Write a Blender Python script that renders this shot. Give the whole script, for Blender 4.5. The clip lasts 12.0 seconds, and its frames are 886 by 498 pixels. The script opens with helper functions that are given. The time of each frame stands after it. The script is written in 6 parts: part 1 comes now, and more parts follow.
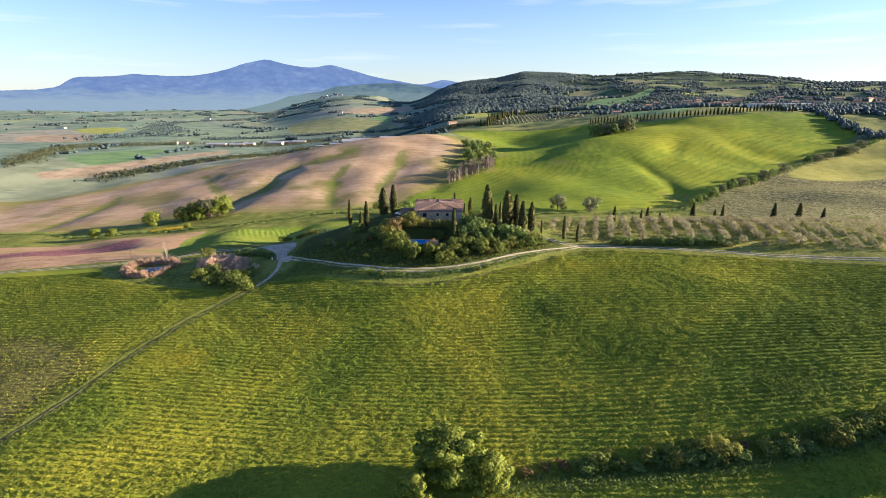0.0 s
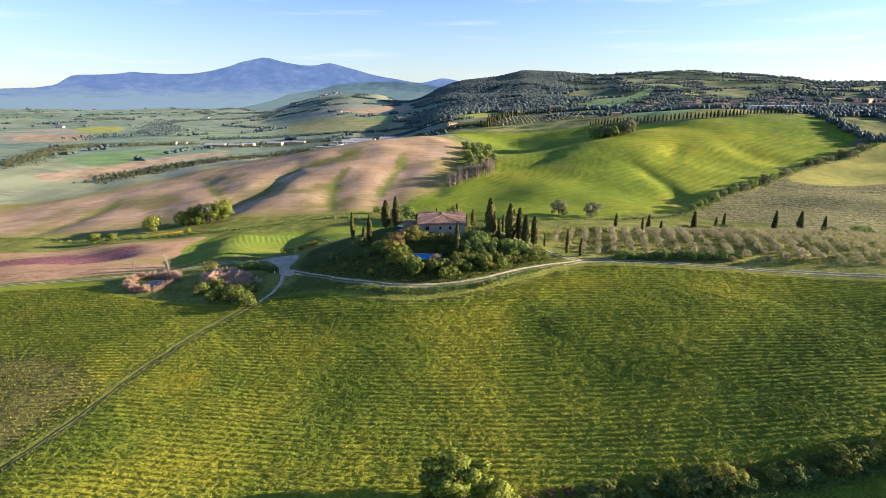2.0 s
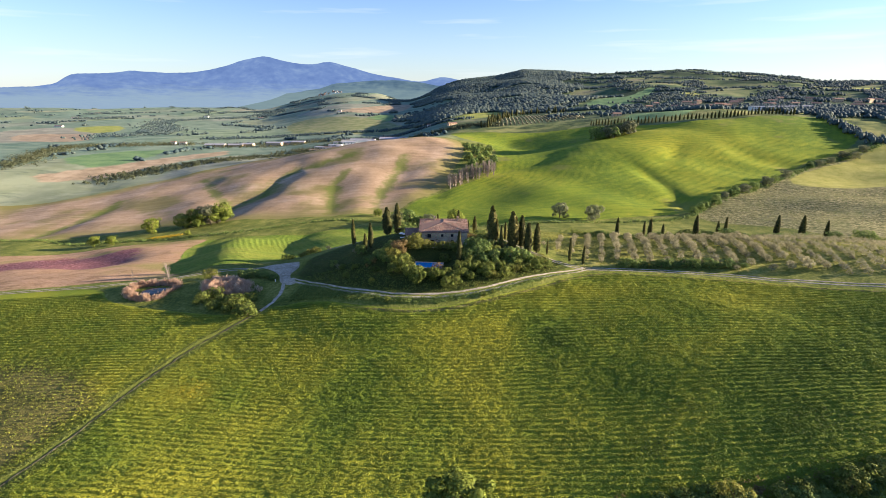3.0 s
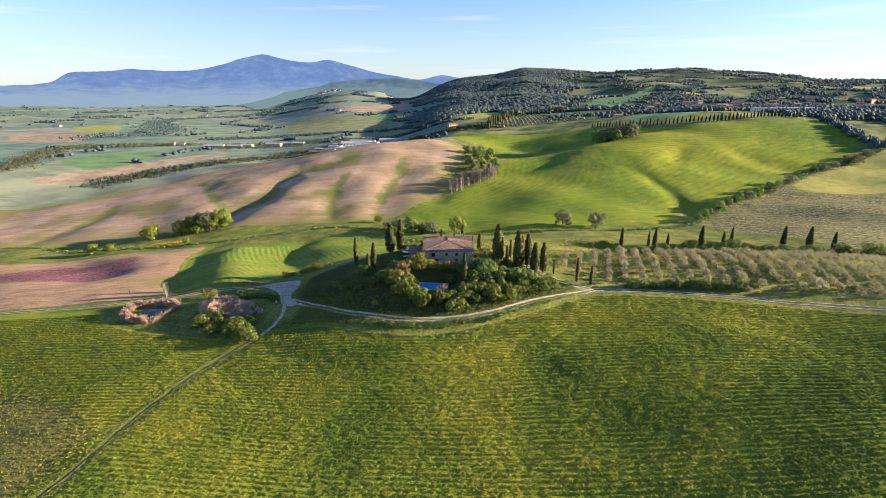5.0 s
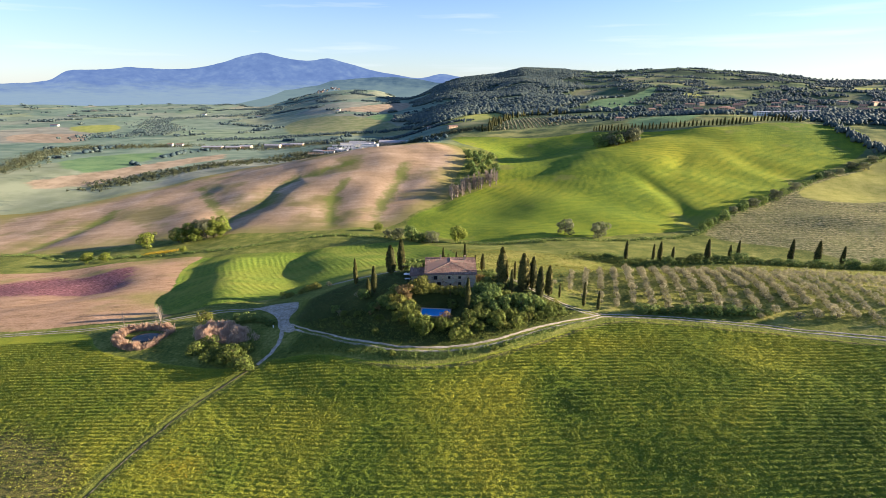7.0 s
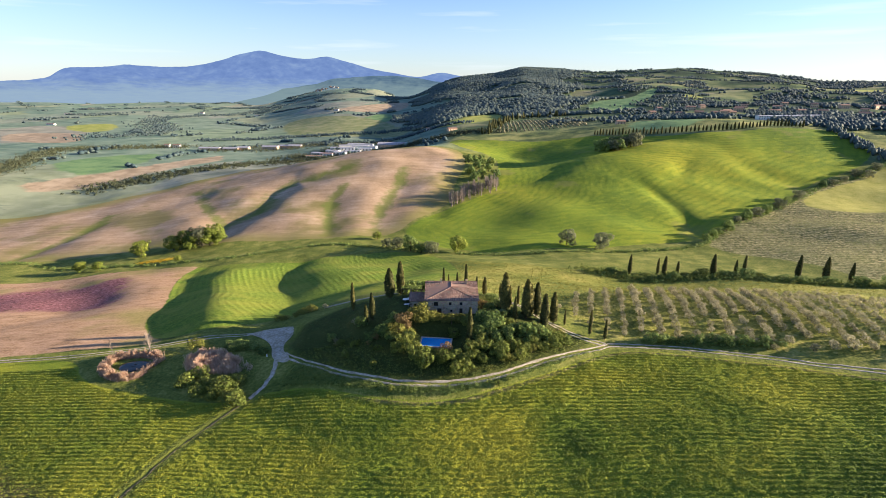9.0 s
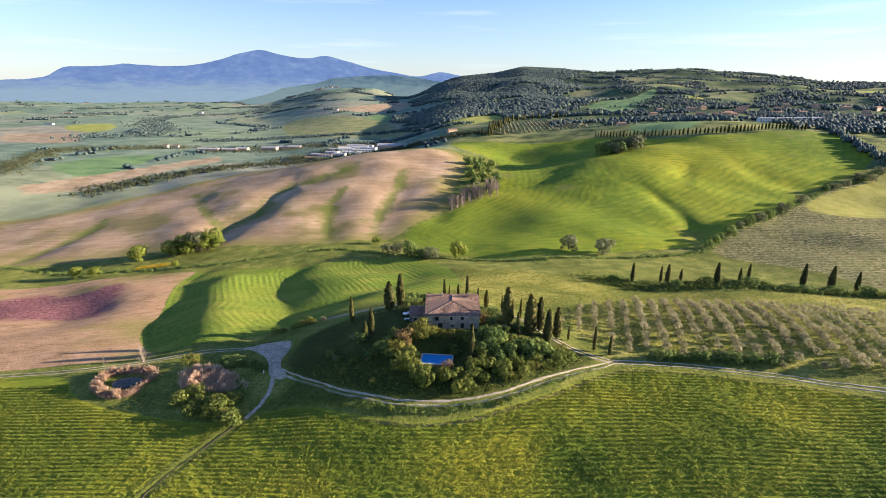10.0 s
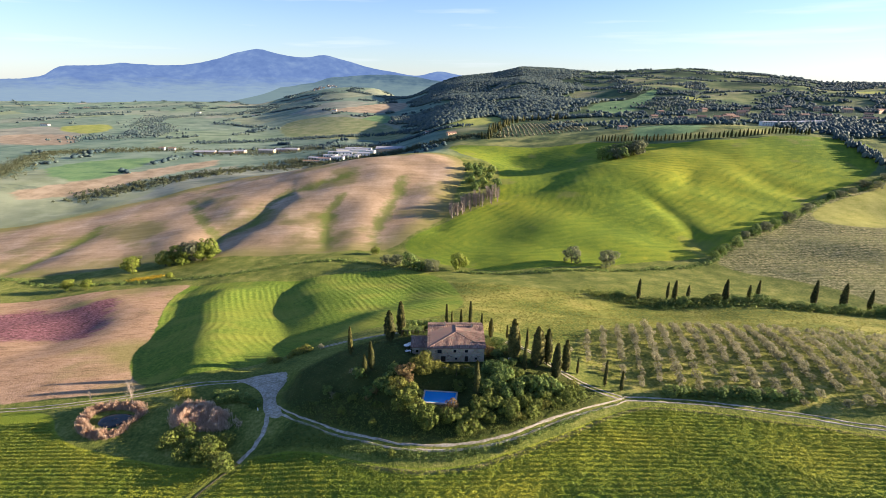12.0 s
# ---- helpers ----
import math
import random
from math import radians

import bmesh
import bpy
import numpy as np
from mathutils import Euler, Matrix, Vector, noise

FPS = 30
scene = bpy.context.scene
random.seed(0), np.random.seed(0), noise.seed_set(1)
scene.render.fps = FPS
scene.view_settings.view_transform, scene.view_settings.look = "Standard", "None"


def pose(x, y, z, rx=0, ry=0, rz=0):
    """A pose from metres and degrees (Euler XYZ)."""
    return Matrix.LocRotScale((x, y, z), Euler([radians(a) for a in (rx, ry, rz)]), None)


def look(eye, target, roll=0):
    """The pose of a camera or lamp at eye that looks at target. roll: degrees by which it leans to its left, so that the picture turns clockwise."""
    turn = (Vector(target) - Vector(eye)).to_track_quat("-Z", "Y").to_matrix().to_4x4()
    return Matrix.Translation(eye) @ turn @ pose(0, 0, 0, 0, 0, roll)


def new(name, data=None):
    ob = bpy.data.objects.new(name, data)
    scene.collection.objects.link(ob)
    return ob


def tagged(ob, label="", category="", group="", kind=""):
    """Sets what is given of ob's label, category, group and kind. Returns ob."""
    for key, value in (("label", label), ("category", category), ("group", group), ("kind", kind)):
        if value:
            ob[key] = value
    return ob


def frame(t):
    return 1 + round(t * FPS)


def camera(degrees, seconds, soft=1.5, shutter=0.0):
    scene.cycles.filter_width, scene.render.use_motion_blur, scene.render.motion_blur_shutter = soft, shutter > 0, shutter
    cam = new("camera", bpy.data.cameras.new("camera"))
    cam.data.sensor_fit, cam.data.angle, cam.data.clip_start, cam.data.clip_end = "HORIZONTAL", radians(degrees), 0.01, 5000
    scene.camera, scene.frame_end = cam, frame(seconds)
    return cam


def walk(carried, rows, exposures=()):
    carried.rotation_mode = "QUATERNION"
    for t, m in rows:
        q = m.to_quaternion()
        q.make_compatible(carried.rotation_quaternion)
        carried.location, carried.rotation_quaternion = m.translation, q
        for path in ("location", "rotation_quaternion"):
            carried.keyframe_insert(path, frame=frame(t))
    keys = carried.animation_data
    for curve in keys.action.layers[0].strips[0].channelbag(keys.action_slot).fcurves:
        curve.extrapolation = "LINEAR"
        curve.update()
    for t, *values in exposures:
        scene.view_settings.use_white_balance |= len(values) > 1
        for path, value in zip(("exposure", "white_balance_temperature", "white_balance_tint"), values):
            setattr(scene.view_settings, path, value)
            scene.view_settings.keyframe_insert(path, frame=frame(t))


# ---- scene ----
cam = camera(82.3, 12.0, soft=0.85)
METRES, EYE, TILT, LEAN, TURN = 70.0, 60.0, -17.0, 0.0, 0.0
ROWS = [
    (0.0, 0.0, 0.0, 0.0, 0.0, 0.0, -0.0),
    (0.5, -0.0049, -0.004, 0.0244, -0.03, -0.05, -0.03),
    (1.0, -0.0105, -0.0047, 0.0484, -0.06, -0.11, -0.04),
    (1.5, -0.017, -0.001, 0.0722, -0.09, -0.18, -0.04),
    (2.0, -0.0239, 0.006, 0.0976, -0.11, -0.25, -0.03),
    (2.5, -0.0311, 0.0162, 0.125, -0.13, -0.32, -0.03),
    (3.0, -0.0384, 0.0291, 0.1546, -0.16, -0.41, -0.03),
    (5.0, -0.069, 0.0982, 0.2873, -0.24, -0.7, 0.01),
    (5.5, -0.0747, 0.1198, 0.3229, -0.23, -0.75, -0.0),
    (6.0, -0.08, 0.1426, 0.359, -0.25, -0.81, -0.02),
    (6.5, -0.0842, 0.167, 0.3955, -0.28, -0.87, -0.05),
    (7.0, -0.0882, 0.1929, 0.4326, -0.32, -0.92, -0.1),
    (9.0, -0.1013, 0.3109, 0.5835, -0.48, -1.13, -0.28),
    (9.5, -0.1054, 0.3435, 0.6225, -0.52, -1.17, -0.33),
    (10.0, -0.1099, 0.3771, 0.6619, -0.54, -1.22, -0.36),
    (10.5, -0.1153, 0.4109, 0.7016, -0.57, -1.26, -0.38),
    (11.0, -0.1213, 0.4452, 0.7414, -0.59, -1.31, -0.38),
    (11.5, -0.1278, 0.4791, 0.7819, -0.64, -1.34, -0.36),
    (12.0, -0.134, 0.5138, 0.8226, -0.71, -1.39, -0.33),
]
walk(cam, [(t, pose(0, 0, EYE, TILT, LEAN, TURN) @ pose(METRES * x, METRES * y, METRES * z, 90 + pitch, roll, yaw)) for t, x, y, z, yaw, pitch, roll in ROWS])

# ---- light: low evening sun from the west, clear sky ----
SUN_DIR = Vector((0.974, 0.06, 0.228)).normalized()
sun_data = bpy.data.lights.new("sun", "SUN")
sun_data.energy, sun_data.angle, sun_data.color = 5.0, radians(0.5), (1.0, 0.81, 0.6)
sun = new("sun", sun_data)
sun.matrix_world = look(SUN_DIR * 900, (0, 0, 0))

world = bpy.data.worlds.new("evening_sky")
scene.world = world
world.use_nodes = True
wn = world.node_tree
wn.nodes.clear()
w_out = wn.nodes.new("ShaderNodeOutputWorld")
w_bg = wn.nodes.new("ShaderNodeBackground")
w_sky = wn.nodes.new("ShaderNodeTexSky")
w_sky.sky_type, w_sky.sun_disc = "NISHITA", False
w_sky.sun_elevation = math.asin(SUN_DIR.z)
w_sky.sun_rotation = math.atan2(SUN_DIR.x, SUN_DIR.y)
w_sky.altitude, w_sky.air_density, w_sky.dust_density, w_sky.ozone_density = 400, 1.0, 0.2, 3.0
w_bg.inputs["Strength"].default_value = 0.056
w_tint = wn.nodes.new("ShaderNodeMix")
w_tint.data_type, w_tint.blend_type = "RGBA", "MULTIPLY"
w_tint.inputs[0].default_value = 1.0
w_tint.inputs[7].default_value = (0.96, 0.97, 1.19, 1)
wn.links.new(w_sky.outputs[0], w_tint.inputs[6])
# a few thin high clouds
w_dir = wn.nodes.new("ShaderNodeTexCoord")
w_map = wn.nodes.new("ShaderNodeMapping")
w_map.inputs["Scale"].default_value = (2.2, 2.2, 34.0)
w_noise = wn.nodes.new("ShaderNodeTexNoise")
w_noise.inputs["Scale"].default_value, w_noise.inputs["Detail"].default_value = 1.3, 5.0
w_ramp = wn.nodes.new("ShaderNodeValToRGB")
w_ramp.color_ramp.elements[0].position, w_ramp.color_ramp.elements[1].position = 0.56, 0.78
w_ramp.color_ramp.elements[1].color = (0.55, 0.55, 0.55, 1)
w_cloud = wn.nodes.new("ShaderNodeMix")
w_cloud.data_type = "RGBA"
w_cloud.inputs[7].default_value = (5.2, 5.4, 5.8, 1)
wn.links.new(w_dir.outputs["Generated"], w_map.inputs["Vector"])
wn.links.new(w_map.outputs[0], w_noise.inputs["Vector"])
wn.links.new(w_noise.outputs["Fac"], w_ramp.inputs[0])
wn.links.new(w_ramp.outputs[0], w_cloud.inputs[0])
w_sep = wn.nodes.new("ShaderNodeSeparateXYZ")
w_low = wn.nodes.new("ShaderNodeMapRange")
w_low.interpolation_type = "SMOOTHSTEP"
for w_socket, w_value in zip(w_low.inputs[1:5], (-0.02, 0.2, 0.45, 0.0)):
    w_socket.default_value = w_value
w_haze = wn.nodes.new("ShaderNodeMix")
w_haze.data_type = "RGBA"
w_haze.inputs[7].default_value = (3.4, 4.05, 4.6, 1)
wn.links.new(w_dir.outputs["Generated"], w_sep.inputs[0])
wn.links.new(w_sep.outputs[2], w_low.inputs[0])
wn.links.new(w_low.outputs[0], w_haze.inputs[0])
wn.links.new(w_tint.outputs[2], w_haze.inputs[6])
wn.links.new(w_haze.outputs[2], w_cloud.inputs[6])
wn.links.new(w_cloud.outputs[2], w_bg.inputs[0])
wn.links.new(w_bg.outputs[0], w_out.inputs[0])
scene.view_settings.exposure = 1.94

# ---- node helpers and materials ----
class Nodes:
    """Short hand for building a node material."""

    def __init__(self, name):
        self.mat = bpy.data.materials.new(name)
        self.mat.use_nodes = True
        self.tree = self.mat.node_tree
        self.tree.nodes.clear()
        self.out = self.tree.nodes.new("ShaderNodeOutputMaterial")
        self.bsdf = self.tree.nodes.new("ShaderNodeBsdfPrincipled")
        self.tree.links.new(self.bsdf.outputs[0], self.out.inputs[0])
        self.place = None

    def node(self, kind, **settings):
        n = self.tree.nodes.new(kind)
        for key, value in settings.items():
            setattr(n, key, value)
        return n

    def link(self, a, b):
        self.tree.links.new(a, b)

    def put(self, socket, value):
        if isinstance(value, bpy.types.NodeSocket):
            self.link(value, socket)
        elif isinstance(value, (tuple, list)) and socket.type == "RGBA":
            socket.default_value = (*value[:3], 1)
        else:
            socket.default_value = value

    def pos(self):
        if self.place is None:
            self.place = self.node("ShaderNodeNewGeometry").outputs["Position"]
        return self.place

    def mapped(self, scale=(1, 1, 1), turn=0.0, source=None):
        m = self.node("ShaderNodeMapping")
        self.link(source or self.pos(), m.inputs["Vector"])
        m.inputs["Scale"].default_value = scale
        m.inputs["Rotation"].default_value = (0, 0, turn)
        return m.outputs[0]

    def noise(self, scale, detail=3.0, rough=0.55, vec=None, distort=0.0):
        n = self.node("ShaderNodeTexNoise")
        self.link(vec or self.pos(), n.inputs["Vector"])
        n.inputs["Scale"].default_value, n.inputs["Detail"].default_value = scale, detail
        n.inputs["Roughness"].default_value, n.inputs["Distortion"].default_value = rough, distort
        return n.outputs["Fac"]

    def wave(self, scale, vec=None, distort=1.0, detail=2.0, dscale=1.0, direction="Y"):
        n = self.node("ShaderNodeTexWave", wave_type="BANDS", bands_direction=direction)
        self.link(vec or self.pos(), n.inputs["Vector"])
        n.inputs["Scale"].default_value, n.inputs["Distortion"].default_value = scale, distort
        n.inputs["Detail"].default_value, n.inputs["Detail Scale"].default_value = detail, dscale
        return n.outputs["Fac"]

    def voronoi(self, scale, vec=None, feature="F1", out="Distance", rand=1.0):
        n = self.node("ShaderNodeTexVoronoi", feature=feature)
        self.link(vec or self.pos(), n.inputs["Vector"])
        n.inputs["Scale"].default_value, n.inputs["Randomness"].default_value = scale, rand
        return n.outputs[out]

    def attr(self, name):
        return self.node("ShaderNodeAttribute", attribute_name=name).outputs["Fac"]

    def math(self, op, a, b=0.0, c=0.0):
        n = self.node("ShaderNodeMath", operation=op)
        for s, v in zip(n.inputs, (a, b, c)):
            self.put(s, v)
        return n.outputs[0]

    def span(self, value, lo, hi, to_lo=0.0, to_hi=1.0, smooth=True):
        n = self.node("ShaderNodeMapRange", interpolation_type="SMOOTHSTEP" if smooth else "LINEAR")
        for s, v in zip(n.inputs, (value, lo, hi, to_lo, to_hi)):
            self.put(s, v)
        return n.outputs[0]

    def mix(self, fac, a, b, blend="MIX"):
        n = self.node("ShaderNodeMix", data_type="RGBA", blend_type=blend)
        self.put(n.inputs[0], fac)
        self.put(n.inputs[6], a)
        self.put(n.inputs[7], b)
        return n.outputs[2]

    def ramp(self, fac, *stops):
        n = self.node("ShaderNodeValToRGB")
        el = n.color_ramp.elements
        while len(el) < len(stops):
            el.new(0.5)
        for e, (p, col) in zip(el, stops):
            e.position, e.color = p, (*col, 1)
        self.put(n.inputs[0], fac)
        return n.outputs[0]

    def random(self):
        return self.node("ShaderNodeObjectInfo").outputs["Random"]

    def island(self):
        return self.node("ShaderNodeNewGeometry").outputs["Random Per Island"]

    def bump(self, height, strength=0.5, distance=0.1):
        n = self.node("ShaderNodeBump")
        n.inputs["Strength"].default_value, n.inputs["Distance"].default_value = strength, distance
        self.put(n.inputs["Height"], height)
        self.link(n.outputs[0], self.bsdf.inputs["Normal"])

    def done(self, colour, rough=0.9, spec=0.2, metal=0.0):
        self.put(self.bsdf.inputs["Base Color"], colour)
        self.put(self.bsdf.inputs["Roughness"], rough)
        self.bsdf.inputs["Specular IOR Level"].default_value = spec
        self.bsdf.inputs["Metallic"].default_value = metal
        return self.mat


def leaf_material(name, dark, mid, light, grain=1.2, glow=0.25, stand=""):
    """Foliage: tone from leaf to leaf, from plant to plant and in drifts; a little light passes through."""
    n = Nodes(name)
    tone = n.math("ADD", n.math("MULTIPLY", n.island(), 0.4), n.math("MULTIPLY", n.noise(grain, 3), 0.6))
    tone = n.math("ADD", tone, n.math("MULTIPLY", n.random(), 0.3))
    if stand:
        # tone kept on the mesh, with a little variation from leaf to leaf
        tone = n.math("ADD", n.math("MULTIPLY", n.attr(stand), 1.15), n.math("MULTIPLY", n.math("SUBTRACT", n.island(), 0.5), 0.12))
    col = n.ramp(tone, (0.2, dark), (0.6, mid), (1.0, light))
    n.done(col, 0.75, 0.15)
    if glow:
        tr = n.node("ShaderNodeBsdfTranslucent")
        n.link(col, tr.inputs[0])
        mx = n.node("ShaderNodeMixShader")
        mx.inputs[0].default_value = glow
        n.link(n.bsdf.outputs[0], mx.inputs[1])
        n.link(tr.outputs[0], mx.inputs[2])
        n.link(mx.outputs[0], n.out.inputs[0])
    return n.mat


LEAF_CYPRESS = leaf_material("cypress_foliage", (0.025, 0.03, 0.012), (0.065, 0.07, 0.02), (0.17, 0.15, 0.04), 1.0, 0.15)
LEAF_SHRUB = leaf_material("shrub_leaves", (0.048, 0.072, 0.0176), (0.136, 0.18, 0.0384), (0.28, 0.296, 0.072), 0.9, 0.25)
LEAF_OAK = leaf_material("fresh_oak_leaves", (0.06, 0.09, 0.02), (0.16, 0.21, 0.035), (0.34, 0.37, 0.07), 0.8, 0.22)
LEAF_DARK = leaf_material("evergreen_leaves", (0.039, 0.0724, 0.0275), (0.12, 0.189, 0.0528), (0.298, 0.356, 0.0976), 0.9, 0.25)
LEAF_YELLOW = leaf_material("spring_leaves", (0.0648, 0.0792, 0.0202), (0.169, 0.18, 0.0396), (0.31, 0.302, 0.072), 0.9, 0.25)
LEAF_OLIVE = leaf_material("olive_leaves", (0.13, 0.13, 0.075), (0.28, 0.265, 0.155), (0.48, 0.44, 0.28), 1.2, 0.38)
LEAF_GREY = leaf_material("grey_green_leaves", (0.06, 0.075, 0.045), (0.14, 0.16, 0.09), (0.27, 0.28, 0.16), 1.2, 0.3)
LEAF_RUST = leaf_material("rusty_leaves", (0.09, 0.07, 0.03), (0.2, 0.145, 0.065), (0.33, 0.24, 0.11), 1.2, 0.3)
# far woods: the blue haze of distance is put into the leaf colour
LEAF_WOOD_HAZED = leaf_material("woodland_leaves_hazed", (0.024, 0.045, 0.055), (0.052, 0.082, 0.085), (0.115, 0.14, 0.105), 0.02, 0.0)
LEAF_COPSE = leaf_material("copse_leaves", (0.0321, 0.0442, 0.0285), (0.0713, 0.0856, 0.0442), (0.143, 0.143, 0.0713), 0.03, 0.0)
LEAF_REED = leaf_material("dry_reed", (0.3, 0.2, 0.14), (0.52, 0.37, 0.27), (0.74, 0.57, 0.43), 0.6, 0.42)
LEAF_BARE = leaf_material("bare_twigs", (0.12, 0.1, 0.085), (0.22, 0.18, 0.155), (0.34, 0.29, 0.24), 0.5, 0.0)
LEAF_CROP = leaf_material("young_cereal_leaves", (0.09, 0.15, 0.032), (0.205, 0.275, 0.046), (0.42, 0.43, 0.065), 0.35, 0.35, "stand")
LEAF_HAY = leaf_material("meadow_grass", (0.112, 0.12, 0.028), (0.208, 0.208, 0.048), (0.32, 0.296, 0.08), 0.3, 0.35)
LEAF_FLOWER = leaf_material("yellow_flowers", (0.3, 0.2, 0.02), (0.5, 0.36, 0.03), (0.65, 0.5, 0.06), 0.5, 0.2)
LEAF_WEED = leaf_material("pale_weeds", (0.08, 0.11, 0.03), (0.15, 0.19, 0.05), (0.25, 0.29, 0.09), 0.5, 0.3)


def bark_material():
    n = Nodes("bark")
    t = n.noise(3.0, 4, vec=n.mapped((1, 1, 0.2)))
    col = n.ramp(t, (0.3, (0.05, 0.035, 0.025)), (0.7, (0.16, 0.12, 0.09)))
    n.bump(t, 0.6, 0.05)
    return n.done(col, 0.9, 0.1)


BARK = bark_material()


def plaster_stone():
    n = Nodes("old_stone_and_plaster")
    big, fine = n.noise(0.5, 4), n.noise(4.0, 4)
    col = n.ramp(big, (0.3, (0.36, 0.285, 0.2)), (0.55, (0.5, 0.41, 0.3)), (0.75, (0.6, 0.5, 0.38)))
    stone = n.voronoi(2.2, n.mapped((1, 1, 1.8)), out="Color")
    col = n.mix(0.25, col, stone, "SOFT_LIGHT")
    col = n.mix(n.span(n.noise(0.9, 5), 0.55, 0.7), col, (0.24, 0.19, 0.14))
    n.bump(fine, 0.5, 0.04)
    return n.done(col, 0.92, 0.15)


def terracotta():
    n = Nodes("terracotta_tiles")
    col = n.ramp(n.island(), (0.0, (0.16, 0.1, 0.08)), (0.5, (0.25, 0.155, 0.12)), (1.0, (0.36, 0.245, 0.19)))
    col = n.mix(n.span(n.noise(0.6, 5), 0.5, 0.72), col, (0.19, 0.165, 0.13))
    n.bump(n.noise(8, 3), 0.4, 0.02)
    return n.done(col, 0.9, 0.2)


def plain(name, a, b, scale=2.0, rough=0.8, spec=0.2, metal=0.0, bump=0.3):
    n = Nodes(name)
    t = n.math("ADD", n.math("MULTIPLY", n.noise(scale, 4), 0.7), n.math("MULTIPLY", n.noise(scale * 7, 3), 0.3))
    col = n.ramp(t, (0.35, a), (0.65, b))
    if bump:
        n.bump(t, bump, 0.02)
    return n.done(col, rough, spec, metal)


STONE = plaster_stone()
TILE = terracotta()
WOOD_DARK = plain("dark_painted_wood", (0.035, 0.028, 0.022), (0.07, 0.055, 0.04), 3)
FRAME = plain("pale_stone_surround", (0.34, 0.29, 0.23), (0.46, 0.4, 0.32), 3)
WHITE_WALL = plain("white_render", (0.62, 0.6, 0.56), (0.78, 0.76, 0.72), 0.3)
OCHRE_WALL = plain("ochre_render", (0.42, 0.3, 0.2), (0.55, 0.42, 0.3), 0.3)
GREY_ROOF = plain("grey_sheet_roof", (0.27, 0.26, 0.28), (0.42, 0.41, 0.44), 0.2, 0.5, 0.4)
RED_ROOF = plain("red_tiled_roof", (0.19, 0.115, 0.09), (0.28, 0.18, 0.14), 0.4)
POOL_STONE = plain("pool_coping", (0.42, 0.4, 0.36), (0.58, 0.55, 0.5), 2)
POOL_TILE = plain("blue_pool_lining", (0.03, 0.3, 0.75), (0.06, 0.4, 0.85), 0.6, 0.4, 0.4, 0, 0)


def glass_dark():
    n = Nodes("window_glass")
    return n.done((0.02, 0.024, 0.03), 0.06, 0.5)


GLASS = glass_dark()


def water_material():
    n = Nodes("pool_water")
    n.bsdf.inputs["Transmission Weight"].default_value = 0.25
    n.bsdf.inputs["IOR"].default_value = 1.33
    n.bump(n.noise(1.5, 2), 0.15, 0.03)
    return n.done((0.03, 0.4, 0.95), 0.05, 0.5)


WATER = water_material()


def gravel_material():
    n = Nodes("white_gravel_track")
    t = n.math("ADD", n.math("MULTIPLY", n.noise(1.2, 5), 0.5), n.math("MULTIPLY", n.noise(0.3, 4, 0.65), 0.5))
    col = n.ramp(t, (0.4, (0.27, 0.25, 0.17)), (0.45, (0.34, 0.29, 0.22)), (0.6, (0.5, 0.44, 0.36)), (0.8, (0.58, 0.53, 0.45)))
    n.bump(n.noise(6, 4), 0.6, 0.05)
    return n.done(col, 0.95, 0.1)


GRAVEL = gravel_material()


def pond_material():
    n = Nodes("dark_pond_water")
    t = n.noise(0.5, 4)
    n.bump(n.noise(3, 2), 0.1, 0.02)
    return n.done(n.ramp(t, (0.35, (0.012, 0.014, 0.012)), (0.7, (0.035, 0.035, 0.022))), 0.12, 0.4)


POND = pond_material()
CANVAS = plain("white_canvas", (0.66, 0.65, 0.62), (0.8, 0.79, 0.76), 2.0)
DRY_WOOD = plain("grey_weathered_wood", (0.16, 0.13, 0.1), (0.28, 0.23, 0.18), 3.0)


def dirt_material():
    n = Nodes("trodden_earth")
    t = n.noise(1.0, 5)
    n.bump(n.noise(5, 4), 0.6, 0.05)
    return n.done(n.ramp(t, (0.35, (0.045, 0.045, 0.025)), (0.55, (0.09, 0.085, 0.05)), (0.75, (0.22, 0.19, 0.12))), 0.95, 0.1)


DIRT = dirt_material()

# ---- the lie of the land: broad hills (x, y, radius, height above -30 m) ----
BROAD_HILLS = [(756, 992, 520, 61.6), (-490, 530, 300, -45.9), (84, 236, 160, 31.4), (196, 460, 160, -17.9), (-140, 796, 160, 19.9), (-588, 908, 160, -37.1),
               (-28, -100, 160, -21.5), (-28, 460, 160, -12.4), (-252, 1020, 160, -10.0), (196, 908, 160, 4.2), (420, 124, 160, 30.8), (420, 908, 160, 30.2),
               (-140, 572, 160, -5.3), (-700, 684, 160, -24.0), (-140, 1020, 160, -38.3), (-28, 908, 160, 23.5), (84, 572, 160, -10.0)]
RISES = [(245, 100, 85, 14.0), (195, 92, 70, 5.0), (125, 535, 80, 4.5), (-133, 215, 90, 14.8), (434, 530, 90, -4.5), (-259, 215, 90, 14.2), (-196, -37, 90, -10.8), (497, 593, 90, -9.3), (-322, 467, 90, -7.2),
         (371, 719, 90, 7.3), (875, 719, 90, 8.8), (245, 719, 90, 11.0), (-574, 467, 90, -8.2), (497, 782, 90, 6.5), (371, 593, 90, -6.9),
         (119, 782, 90, -2.2), (182, 656, 90, 7.5), (-196, 467, 90, -4.7), (119, 530, 90, 7.8), (119, 845, 90, -11.9)]
